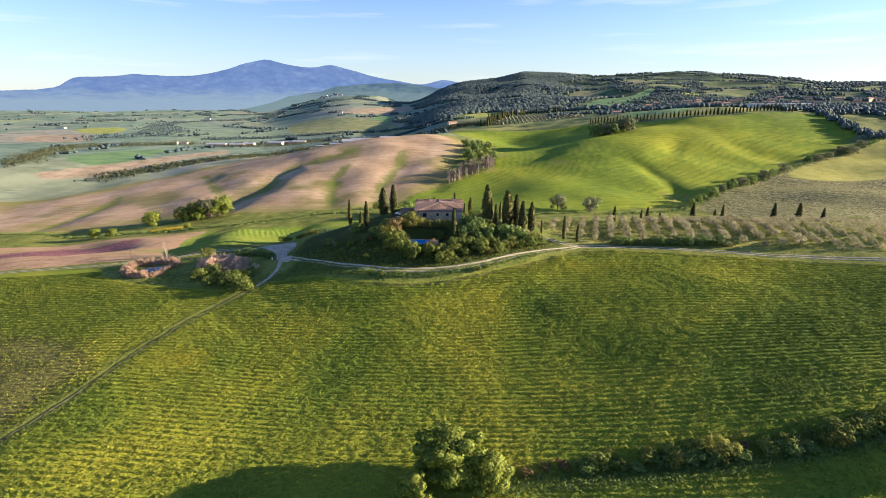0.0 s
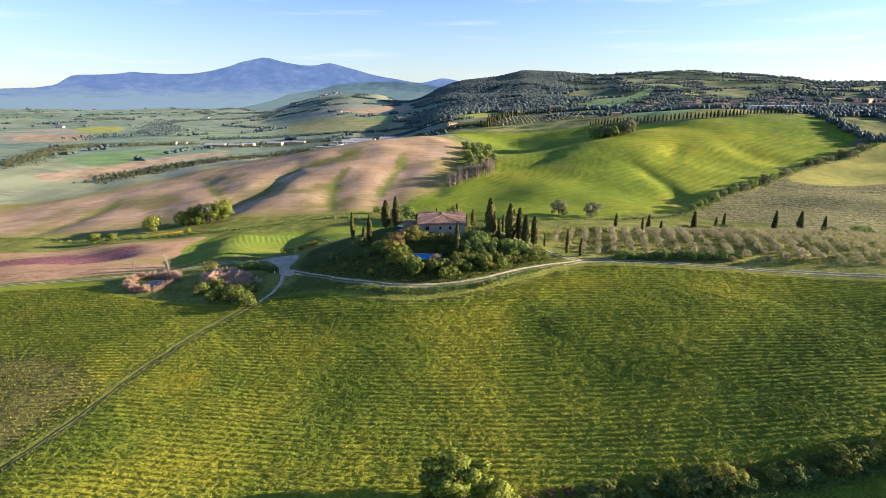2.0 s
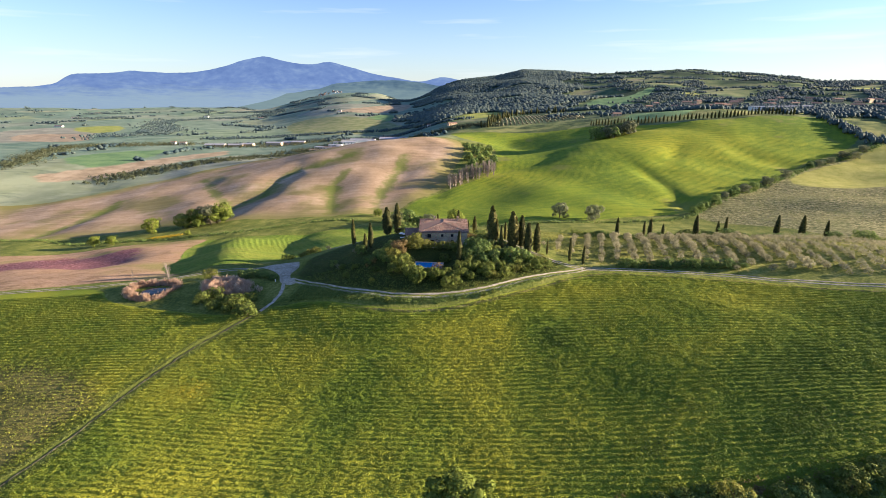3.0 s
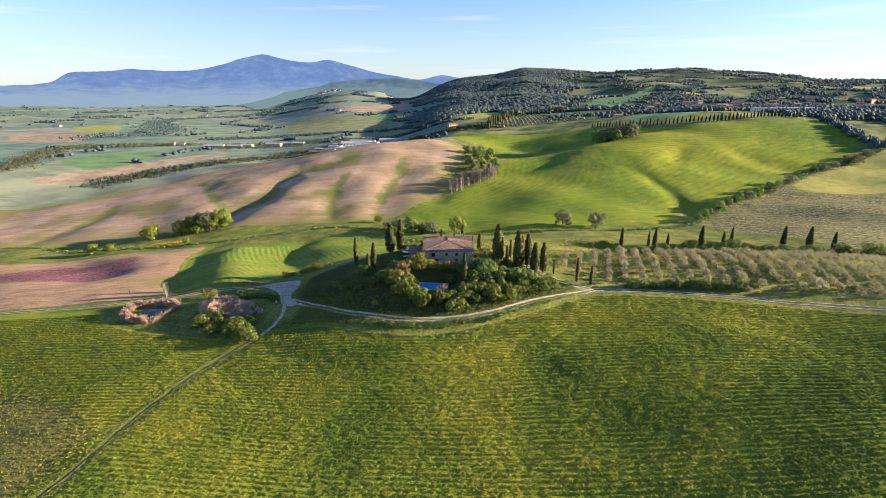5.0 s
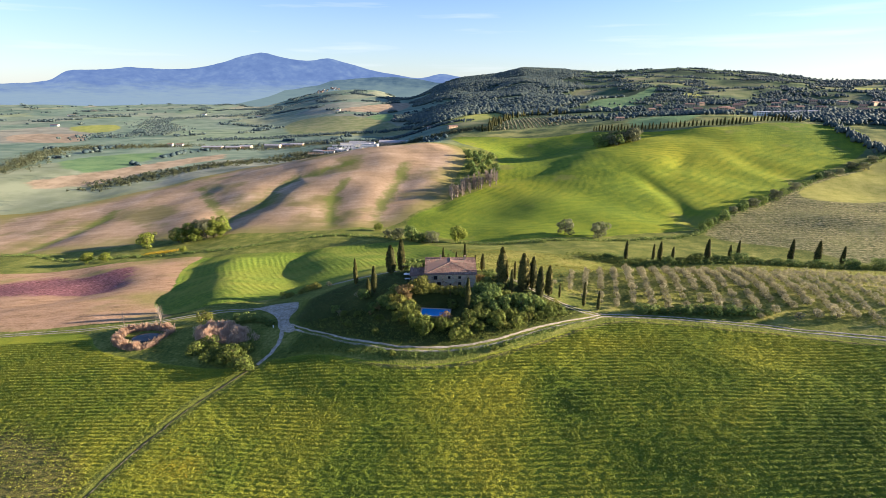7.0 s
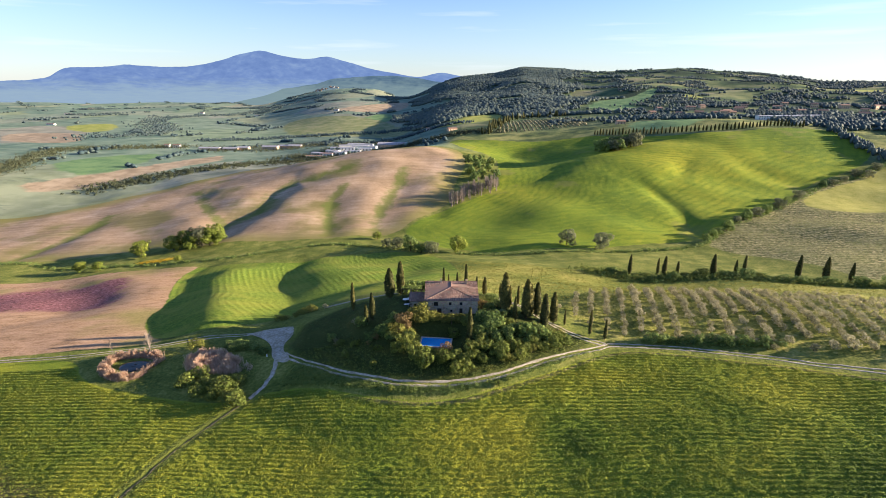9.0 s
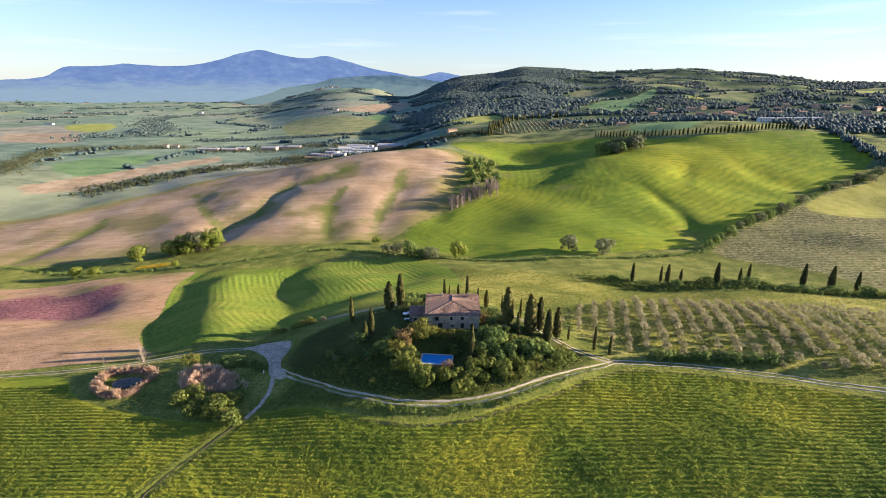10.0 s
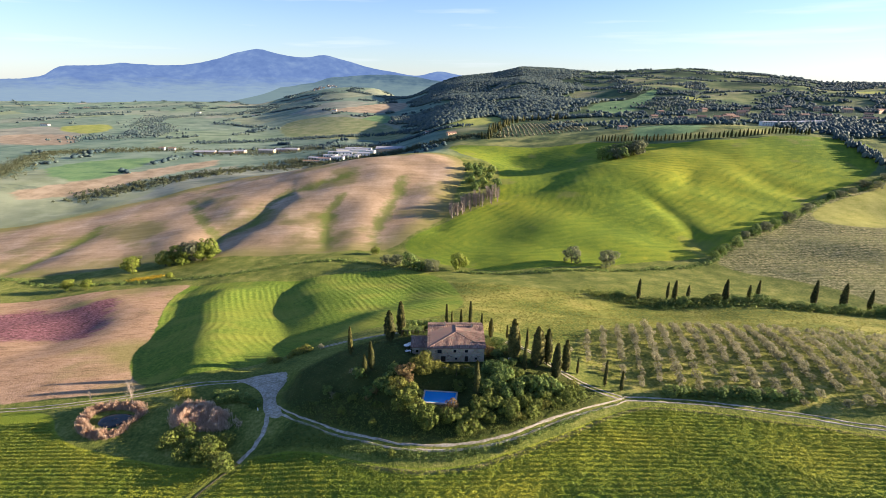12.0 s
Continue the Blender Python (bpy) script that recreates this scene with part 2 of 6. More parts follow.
KNOLLS = [(105, 320, 50, -6.4), (-35, 215, 50, 11.2), (210, 180, 50, 5.5), (35, 110, 50, -2.9), (-35, 285, 50, 3.3), (-105, 110, 50, 5.2),
          (175, 215, 50, 5.8), (210, 355, 50, -2.1), (210, 250, 50, 3.4), (140, 320, 50, -5.1), (70, 320, 50, -3.7), (-7, 236, 30, 4.3),
          (14, 215, 30, 6.3), (-70, 194, 30, -2.3), (-94, 204, 12, 1.5)]
# gullies: width, depth, course
GULLIES = [(27, 4.8, [(-243, 549), (-246, 580), (-238, 596), (-219, 616), (-217, 650), (-214, 684), (-197, 705), (-168, 710), (-127, 736)]),
           (24, 0.5, [(-261, 576), (-296, 643), (-336, 715)]),
           (26, 2.2, [(-117, 520), (-123, 589), (-124, 633), (-120, 700)]),
           (23, 2.7, [(-72, 530), (-68, 602), (-47, 681), (-43, 734)]),
           (17, 3.2, [(-12, 575), (0, 625), (20, 690), (45, 790)]),
           (10, 1.7, [(234, 475), (240, 500), (245, 560), (236, 610), (222, 640)]),
           (22, 1.3, [(62, 637), (98, 654), (144, 646), (174, 633)]),
           (18, 3, [(373, 701), (383, 666), (389, 639), (410, 619)]),
           (15, 2.5, [(314, 699), (290, 650), (270, 634)]),
           (26, 1.5, [(128, 838), (174, 776), (204, 715)]),
           (26, 2.8, [(-130, 427), (-114, 379), (-100, 325), (-84, 280), (-79, 255)]),
           (18, 2.4, [(-68, 300), (-58, 325), (-38, 345), (-30, 380)]),
           (4, 0.9, [(-62, 184), (-40, 178), (-20, 174), (0, 173.5), (12, 176), (22, 181), (40, 189)]),
           (5, 2.2, [(12, 96), (40, 98), (75, 99), (105, 103), (150, 115)]),
           (24, 3.6, [(-300, 395), (-268, 370), (-240, 330), (-225, 290)])]
# sharp V-shaped creases between folds: width of a bank, depth, course
BROWN_CREASES = [(20, 2.4, [(-243, 549), (-246, 580), (-238, 596), (-219, 616), (-217, 650), (-214, 684), (-197, 705), (-168, 710), (-127, 736)]),
                 (12, 0.5, [(-336, 716), (-305, 663), (-278, 618), (-249, 585)]),
                 (14, 1.3, [(-126, 663), (-134, 631), (-132, 594), (-119, 526)]),
                 (14, 0.9, [(-55, 716), (-57, 673), (-69, 626), (-73, 595), (-72, 536)]),
                 (15, 2.0, [(-428, 508), (-426, 541), (-415, 568), (-414, 612), (-415, 646)])]
CREASES = BROWN_CREASES + [
    (11, 0.9, [(238, 628), (244, 591), (244, 557), (241, 522), (235, 489)]),
    (16, 1.3, [(376, 751), (374, 708), (373, 672), (371, 637), (395, 621)]),
    (13, 1.6, [(67, 660), (100, 664), (130, 677), (163, 699)]),
    (9, 0.8, [(326, 699), (310, 679), (287, 647)]),
    (15, 2.2, [(-207, 441), (-210, 429), (-201, 397), (-183, 353), (-166, 317), (-158, 298), (-156, 284), (-148, 265), (-134, 242)]),
    (13, 2.6, [(-125, 435), (-129, 415), (-127, 394), (-118, 368), (-103, 327), (-89, 292), (-84, 274)])]
# rounded crests: width, height, course
CRESTS = [(15, 3.3, [(-167, 404), (-161, 369), (-147, 332), (-133, 299), (-123, 273), (-112, 250), (-107, 238)])]
# level places: x, y, level, radius along x and y, width of the bank
BROW = (-27, 215, 15, 2.4)
PADS = [(-2.5, 226.5, 4.9, 15, 13, 0.45), (-8.0, 199.8, 1.6, 8.5, 6.0, 0.5), (-75, 216, -7.4, 9, 11, 0.6)]


def seg_dist(x, y, pts, closed=False):
    """Distance of the places x, y from a course of points."""
    best = np.full(np.shape(x), 1e18)
    n = len(pts)
    for i in range(n if closed else n - 1):
        (ax, ay), (bx, by) = pts[i], pts[(i + 1) % n]
        dx, dy = bx - ax, by - ay
        k = np.clip(((x - ax) * dx + (y - ay) * dy) / max(dx * dx + dy * dy, 1e-9), 0, 1)
        best = np.minimum(best, (x - ax - k * dx) ** 2 + (y - ay - k * dy) ** 2)
    return np.sqrt(best)


def inside(x, y, pts):
    hit = np.zeros(np.shape(x), bool)
    n = len(pts)
    for i in range(n):
        (ax, ay), (bx, by) = pts[i], pts[(i + 1) % n]
        if ay != by:
            hit ^= ((ay > y) != (by > y)) & (x < (bx - ax) * (y - ay) / (by - ay) + ax)
    return hit


def signed(x, y, pts):
    """Positive inside the outline."""
    d = seg_dist(x, y, pts, True)
    return np.where(inside(x, y, pts), d, -d)


def smooth(t):
    t = np.clip(t, 0, 1)
    return t * t * (3 - 2 * t)


def rounded(pts, times=2, closed=False):
    """Corner cutting, to turn a rough course into a smooth one."""
    pts = [Vector((float(a), float(b))) for a, b in pts]
    for _ in range(times):
        out = [] if closed else [pts[0]]
        for i in range(len(pts) if closed else len(pts) - 1):
            a, b = pts[i], pts[(i + 1) % len(pts)]
            out += [a * 0.75 + b * 0.25, a * 0.25 + b * 0.75]
        if not closed:
            out.append(pts[-1])
        pts = out
    return [(p.x, p.y) for p in pts]


HILL_TOP = ([-0.2, -0.06, -0.012, 0.009, 0.051, 0.103, 0.15, 0.228, 0.281, 0.354, 0.437, 0.542, 0.669, 0.702, 0.755, 0.827, 1.3], [-90, 0, 93, 112, 127, 143, 176, 167, 157, 164, 176, 157, 130, 114, 113, 108, 116])
PLAIN = ([0, 900, 1300, 2000, 3000, 3800, 4300, 4700, 4950, 9000], [-50, -54, -58, -66, -72, -66, -45, -8, 10, 0])
MIDLAND = ([0, 900, 1300, 1600, 2000, 2400, 3000, 3700, 4300, 4950, 9000], [-20, -30, -47, -46, -22, 2, 12, 28, 60, 70, 60])


def wobble(x, y, size, seed=0.0):
    """Cheap smooth unevenness between about -1 and 1."""
    a, b = x / size, y / size
    return (np.sin(a * 1.7 + seed + 1.3 * np.sin(b * 0.9 + seed * 2)) + np.sin(b * 1.9 - seed + 1.1 * np.sin(a * 1.1 - seed)) + np.sin((a + b) * 1.3 + seed * 3)) / 3


def runs_out(x, y, course, width):
    """A hill gully grows shallow towards its upper end."""
    if min(p[1] for p in course) < 470:
        return 1.0
    ex, ey = max(course, key=lambda p: p[1])
    return smooth(np.hypot(x - ex, y - ey) / (3.2 * width))


def height(x, y):
    """Height of the ground."""
    x, y = np.asarray(x, float), np.asarray(y, float)
    z = np.full(x.shape, -30.0)
    for cx, cy, r, h in BROAD_HILLS + RISES + KNOLLS:
        z += h * np.exp(-((x - cx) ** 2 + (y - cy) ** 2) / r ** 2)
    for width, depth, course in GULLIES:
        d = seg_dist(x, y, course)
        z += depth * runs_out(x, y, course, width) * (0.35 * np.exp(-(d / (2.2 * width)) ** 2) - np.exp(-(d / width) ** 2))
    for width, depth, course in CREASES:
        d = np.sqrt(seg_dist(x, y, course) ** 2 + 4.0) - 2.0
        z += depth * runs_out(x, y, course, width) * (0.2 * np.exp(-((d - 1.6 * width) / (1.1 * width)) ** 2) - np.exp(-d / width))
    for width, rise, course in CRESTS:
        z += rise * np.exp(-(seg_dist(x, y, course) / width) ** 2)
    z += BROW[3] * np.exp(-(((x - BROW[0]) ** 2 + ((y - BROW[1]) * 0.8) ** 2) / BROW[2] ** 2) ** 2)
    for cx, cy, level, rx, ry, bank in PADS:
        e = np.sqrt(((x - cx) / rx) ** 2 + ((y - cy) / ry) ** 2)
        z += (level - z) * (1 - smooth((e - 1) / bank))
    d = np.hypot(x, y)
    u = x / np.maximum(y, 150.0)
    soft = wobble(x, y, 220, 1.0) * np.clip((d - 1000) / 150, 0, 7)
    low = np.interp(d, *PLAIN)
    low = low + (np.interp(d, *MIDLAND) - low) * smooth((u + 0.36) / 0.2) + soft
    top = np.interp(u, *HILL_TOP)
    k = np.clip((d - 1300) / 1800, 0, 1)
    foot = 2 + 34 * smooth(u / 0.55)
    hill_z = foot + (top - foot) * k ** 1.35 - np.clip(d - 3150, 0, 4000) * 0.25 + wobble(x, y, 130, 4.0) * 14 * smooth(k * 3) * (1 - k ** 6)
    far = low + (hill_z - low) * smooth((u + 0.13) / 0.18)
    w = smooth((d - 830) / 330)
    z = z + (far - z) * w
    mid = smooth((d - 240) / 150) * (1 - w)
    return z + wobble(x, y, 26, 2.0) * 1.5 * mid + wobble(x, y, 7, 5.0) * 0.12


def ground_z(x, y):
    return float(height(np.array([x]), np.array([y]))[0])


# ---- outlines of fields, in plan ----
CROP_EDGE = [(-600, 196), (-300, 205), (-176, 214), (-150, 212), (-140, 196), (-110, 186), (-80, 180), (-63, 186), (-47, 183), (-36, 179), (-21, 176), (-11, 175), (1, 176),
             (11, 179), (20, 182), (32, 187), (45, 193), (58, 199), (69, 199), (84, 196), (98, 192), (114, 188), (134, 181), (200, 160), (600, 60), (600, -400), (-600, -400)]
PINK = [(-600, 400), (-450, 420), (-362, 430), (-339, 436), (-300, 441), (-267, 450), (-215, 446), (-214, 441), (-217, 429), (-208, 397), (-190, 353), (-173, 317), (-165, 298), (-163, 284), (-155, 265), (-141, 242), (-132, 232),
        (-120, 224), (-144, 223), (-176, 219), (-300, 217), (-600, 250)]
PURPLE = [(-400, 300), (-330, 385), (-321, 413), (-290, 392), (-272, 399), (-265, 419), (-252, 412), (-227, 357), (-205, 312), (-219, 311), (-253, 322), (-290, 315)]
WHEAT = [(-215, 444), (-169, 442), (-130, 441), (-91, 452), (-54, 456), (-20, 452), (2, 400), (9, 332), (-1, 296), (-19, 281), (-46, 265), (-64, 255), (-78, 248), (-93, 235), (-112, 229),
         (-123, 227), (-132, 232), (-141, 242), (-155, 265), (-163, 284), (-165, 298), (-173, 317), (-190, 353), (-208, 397), (-217, 429), (-214, 441)]
BROWN = [(-700, 520), (-415, 494), (-371, 505), (-307, 516), (-225, 515), (-168, 512), (-125, 514), (-50, 523), (-40, 549), (-17, 585), (4, 610), (12, 670), (32, 760), (34, 800), (14, 848), (-53, 850), (-117, 850),
         (-211, 850), (-256, 835), (-322, 825), (-365, 800), (-397, 770), (-442, 740), (-497, 700), (-555, 675), (-760, 640)]
GREEN = [(-42, 536), (-17, 577), (8, 598), (64, 650), (73, 706), (84, 826), (15, 875), (8, 1010), (65, 960), (167, 920), (249, 905), (262, 880), (296, 840), (345, 798), (432, 784), (523, 796), (600, 780),
         (544, 670), (454, 627), (418, 611), (349, 552), (300, 517), (260, 493), (224, 463), (174, 459), (97, 442), (41, 444), (19, 461), (-16, 477), (-41, 522)]
STUBBLE = [(225, 454), (280, 509), (339, 537), (410, 601), (512, 628), (620, 700), (900, 700), (600, 330), (300, 320), (270, 336), (273, 369), (256, 401), (231, 431)]
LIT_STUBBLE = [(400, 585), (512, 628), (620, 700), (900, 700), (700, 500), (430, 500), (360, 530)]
OLIVES = [(44, 232), (60, 258), (90, 272), (117, 272), (154, 264), (189, 255), (260, 240), (260, 160), (143, 190), (123, 194), (97, 203), (74, 207), (58, 210)]


PASTURE = [(2, 400), (40, 385), (97, 360), (122, 347), (162, 338), (218, 322), (300, 292), (420, 250), (300, 220), (189, 255), (117, 272), (60, 258), (44, 240), (20, 250), (0, 262),
           (-19, 280), (-1, 295), (9, 330)]
FALLOW = [(-260, 165), (-152, 158), (-134, 155), (-115, 147), (-101, 135), (-106, 125), (-109, 117), (-118, 100), (-260, 90)]
VERGE = [(-63, 187), (-47, 184), (-22, 178), (-4, 177), (14, 181), (34, 190), (56, 201), (44, 196), (34, 192), (23, 187), (14, 183), (5, 181), (-11, 180), (-22, 181), (-41, 187), (-58, 197)]
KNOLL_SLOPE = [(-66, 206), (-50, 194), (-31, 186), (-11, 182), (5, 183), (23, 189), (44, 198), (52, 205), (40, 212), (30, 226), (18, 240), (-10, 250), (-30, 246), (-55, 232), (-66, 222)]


FAR_TAN = [[(-1414, 1706), (-1203, 1712), (-1074, 1600), (-934, 1367), (-1207, 1451)], [(-674, 802), (-575, 921), (-506, 1045), (-464, 1135), (-432, 1028), (-490, 947), (-535, 853), (-594, 784)],
           [(-454, 2142), (-338, 2286), (-155, 2670), (-134, 2103), (-262, 2057)]]
FAR_YELLOW = [[(-1376, 1935), (-1247, 2079), (-1052, 1674), (-1238, 1763)], [(-30, 1330), (157, 1540), (165, 1384), (22, 1225)], [(791, 1802), (757, 1509), (670, 1480)], [(1445, 1968), (1705, 2062), (1527, 1846)]]
FAR_GREEN = [[(-770, 1042), (-611, 1186), (-573, 1005), (-573, 901), (-647, 885)], [(-301, 1883), (-196, 2045), (-153, 1778), (-247, 1774)], [(294, 890), (379, 1042), (449, 923), (385, 831)],
             [(392, 1563), (608, 1760), (812, 1997), (626, 1621), (455, 1361)]]
FAR_DULL = [[(-624, 2095), (-334, 1965), (-173, 1791), (-59, 1327), (-217, 1436), (-452, 1506)]]


WHEAT_WEST = [(-236, 540), (-222, 470), (-216, 441), (-219, 429), (-210, 397), (-192, 353), (-175, 317), (-167, 298), (-165, 284), (-157, 265), (-143, 242), (-134, 232), (-122, 212), (-112, 190)]
FIELD_PATH = [(-69, 206), (-67, 196), (-68, 188), (-72, 182), (-78, 175.5), (-85, 166), (-91, 154), (-97, 139), (-101, 124), (-108, 110), (-118, 95), (-132, 75)]
# the near crop: yellower patches and darker, greener ones (x, y, size along x and y, strength)
STANDS = [(6, 146, 9, 16, 0.3), (16, 162, 9, 9, 0.25), (-2, 163, 14, 7, 0.14), (-40, 155, 16, 8, 0.14), (-79, 137, 9, 7, 0.24), (-58, 127, 12, 7, 0.1), (-64, 106, 14, 9, 0.2), (-85, 100, 12, 7, 0.2),
          (12, 104, 12, 9, 0.12), (8, 120, 9, 9, 0.12), (56, 184, 16, 5, 0.16), (105, 176, 16, 5, 0.14), (36, 128, 7, 8, 0.1), (-110, 140, 9, 14, 0.2),
          (32, 161, 9, 8, -0.26), (63, 160, 14, 8, -0.14), (85, 163, 12, 8, -0.16), (53, 135, 10, 9, -0.16), (115, 143, 22, 14, -0.2), (95, 120, 18, 14, -0.26), (-31, 128, 7, 16, -0.2), (-66, 135, 5, 5, -0.12),
          (-109, 175, 7, 12, -0.1), (-120, 188, 30, 9, 0.12), (85, 137, 16, 9, -0.15), (135, 160, 20, 12, -0.18), (-30, 167, 12, 4, -0.12), (60, 112, 14, 6, -0.12)]


def patchy(x, y, size, seed):
    """Random unevenness between -1 and 1, about that size."""
    g = np.random.default_rng(seed).uniform(-1, 1, (512, 512))
    a, b = x / size + 900.3, y / size + 900.7
    i, j = np.floor(a).astype(int), np.floor(b).astype(int)
    u, v = smooth(a - i), smooth(b - j)
    top = g[i % 512, j % 512] * (1 - u) + g[(i + 1) % 512, j % 512] * u
    low = g[i % 512, (j + 1) % 512] * (1 - u) + g[(i + 1) % 512, (j + 1) % 512] * u
    return top * (1 - v) + low * v


def crop_stand(x, y):
    """Tone of the near crop, 0 dark green to 1 pale yellow."""
    t = 0.59 + 0.02 * smooth((x - 20) / 90)
    for cx, cy, rx, ry, k in STANDS:
        t = t + k * np.exp(-((x - cx) / rx) ** 2 - ((y - cy) / ry) ** 2)
    return t + 0.1 * patchy(x, y, 22, 11) + 0.05 * patchy(x, y, 8, 12) + 0.035 * patchy(x, y, 3.2, 13)


def spaced(lo, hi, fine_lo, fine_hi, step, grow_lo, grow_hi):
    a = list(np.arange(fine_lo, fine_hi, step))
    x = fine_hi
    while x < hi:
        a.append(x)
        x += step + grow_hi * (x - fine_hi)
    a.append(hi)
    x, low = fine_lo, []
    while x > lo:
        x -= step + grow_lo * (fine_lo - x)
        low.append(max(x, lo))
    return np.array(low[::-1] + a)


def grid_mesh(name, xs, ys, zs):
    nx, ny = len(xs), len(ys)
    X, Y = np.meshgrid(xs, ys)
    v = np.stack([X, Y, zs], -1).reshape(-1, 3)
    i = (np.arange(ny - 1)[:, None] * nx + np.arange(nx - 1)[None, :]).reshape(-1)
    return raw_mesh(name, v, np.stack([i, i + 1, i + nx + 1, i + nx], -1), True)


def raw_mesh(name, verts, faces, shade_smooth=False, normals=None):
    """A mesh from arrays of corners and of faces with equal corner counts; normals: shading normals of the corners."""
    me = bpy.data.meshes.new(name)
    verts, faces = np.asarray(verts, np.float32), np.asarray(faces, np.int32)
    k = faces.shape[1]
    me.vertices.add(len(verts))
    me.vertices.foreach_set("co", verts.ravel())
    me.loops.add(faces.size)
    me.loops.foreach_set("vertex_index", faces.ravel())
    me.polygons.add(len(faces))
    me.polygons.foreach_set("loop_start", np.arange(0, faces.size, k, dtype=np.int32))
    me.polygons.foreach_set("use_smooth", np.full(len(faces), shade_smooth or normals is not None))
    me.update()
    if normals is not None:
        me.normals_split_custom_set_from_vertices(np.asarray(normals, np.float32))
    return me


XS = spaced(-5600, 5600, -190, 190, 1.8, 0.02, 0.02)
YS = spaced(-1500, 4950, 72, 262, 1.8, 0.06, 0.0108)
GX, GY = np.meshgrid(XS, YS)
GZ = height(GX, GY)
ground_me = grid_mesh("ground", XS, YS, GZ)
ground = tagged(new("ground", ground_me), "rolling farmland with green crops, ploughed hill and pale grass", "ground", kind="structure")


def field_mask(name, outline, times=2):
    a = ground_me.attributes.new(name, "FLOAT", "POINT")
    a.data.foreach_set("value", signed(GX, GY, rounded(outline, times, True)).ravel().astype(np.float32))


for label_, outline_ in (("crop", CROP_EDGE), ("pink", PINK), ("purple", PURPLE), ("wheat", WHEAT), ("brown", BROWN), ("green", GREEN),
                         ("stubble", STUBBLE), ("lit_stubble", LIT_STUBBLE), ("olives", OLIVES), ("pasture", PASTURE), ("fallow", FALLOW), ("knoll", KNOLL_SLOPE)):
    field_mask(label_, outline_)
for label_, outlines_ in (("far_tan", FAR_TAN), ("far_yellow", FAR_YELLOW), ("far_green", FAR_GREEN), ("far_dull", FAR_DULL)):
    best_ = np.maximum.reduce([signed(GX, GY, rounded(o, 2, True)) for o in outlines_])
    ground_me.attributes.new(label_, "FLOAT", "POINT").data.foreach_set("value", best_.ravel().astype(np.float32))
gully_at = np.full(GX.shape, 999.0)
for width_, depth_, course_ in BROWN_CREASES:
    gully_at = np.minimum(gully_at, seg_dist(GX, GY, course_) / width_)
ground_me.attributes.new("gully", "FLOAT", "POINT").data.foreach_set("value", gully_at.ravel().astype(np.float32))
def put_on_ground(name, values):
    ground_me.attributes.new(name, "FLOAT", "POINT").data.foreach_set("value", np.asarray(values).ravel().astype(np.float32))


put_on_ground("stand", crop_stand(GX, GY))
put_on_ground("lane", seg_dist(GX, GY, FIELD_PATH))
put_on_ground("wheat_rows", seg_dist(GX, GY, WHEAT_WEST))
# sunlight on the wheat's hummocks, put into the colour as yellow-green
crest_sun_at = sum(k_ * np.exp(-((GX - x_) / rx_) ** 2 - ((GY - y_) / ry_) ** 2) for x_, y_, rx_, ry_, k_ in ((-135, 352, 18, 45, 0.8), (-104, 292, 16, 35, 0.8), (-176, 412, 10, 20, 0.9), (-60, 420, 40, 25, 0.3), (-30, 290, 40, 14, 0.9)))
# shade on the hill's left flank and beside two creases, put into the colour
put_on_ground("hill_shade", np.clip(np.exp(-((GX - 60) / 110) ** 2 - ((GY - 540) / 75) ** 2) + 0.8 * np.exp(-((GX - 255) / 16) ** 2 - ((GY - 520) / 45) ** 2) + 0.5 * np.exp(-((GX - 360) / 22) ** 2 - ((GY - 690) / 40) ** 2), 0, 1))
put_on_ground("crest_sun", np.clip(crest_sun_at, 0, 1))
far_at = np.hypot(GX, GY)
ground_me.attributes.new("away", "FLOAT", "POINT").data.foreach_set("value", far_at.ravel().astype(np.float32))
slope_u = GX / np.maximum(GY, 150)
ground_me.attributes.new("bearing", "FLOAT", "POINT").data.foreach_set("value", slope_u.ravel().astype(np.float32))


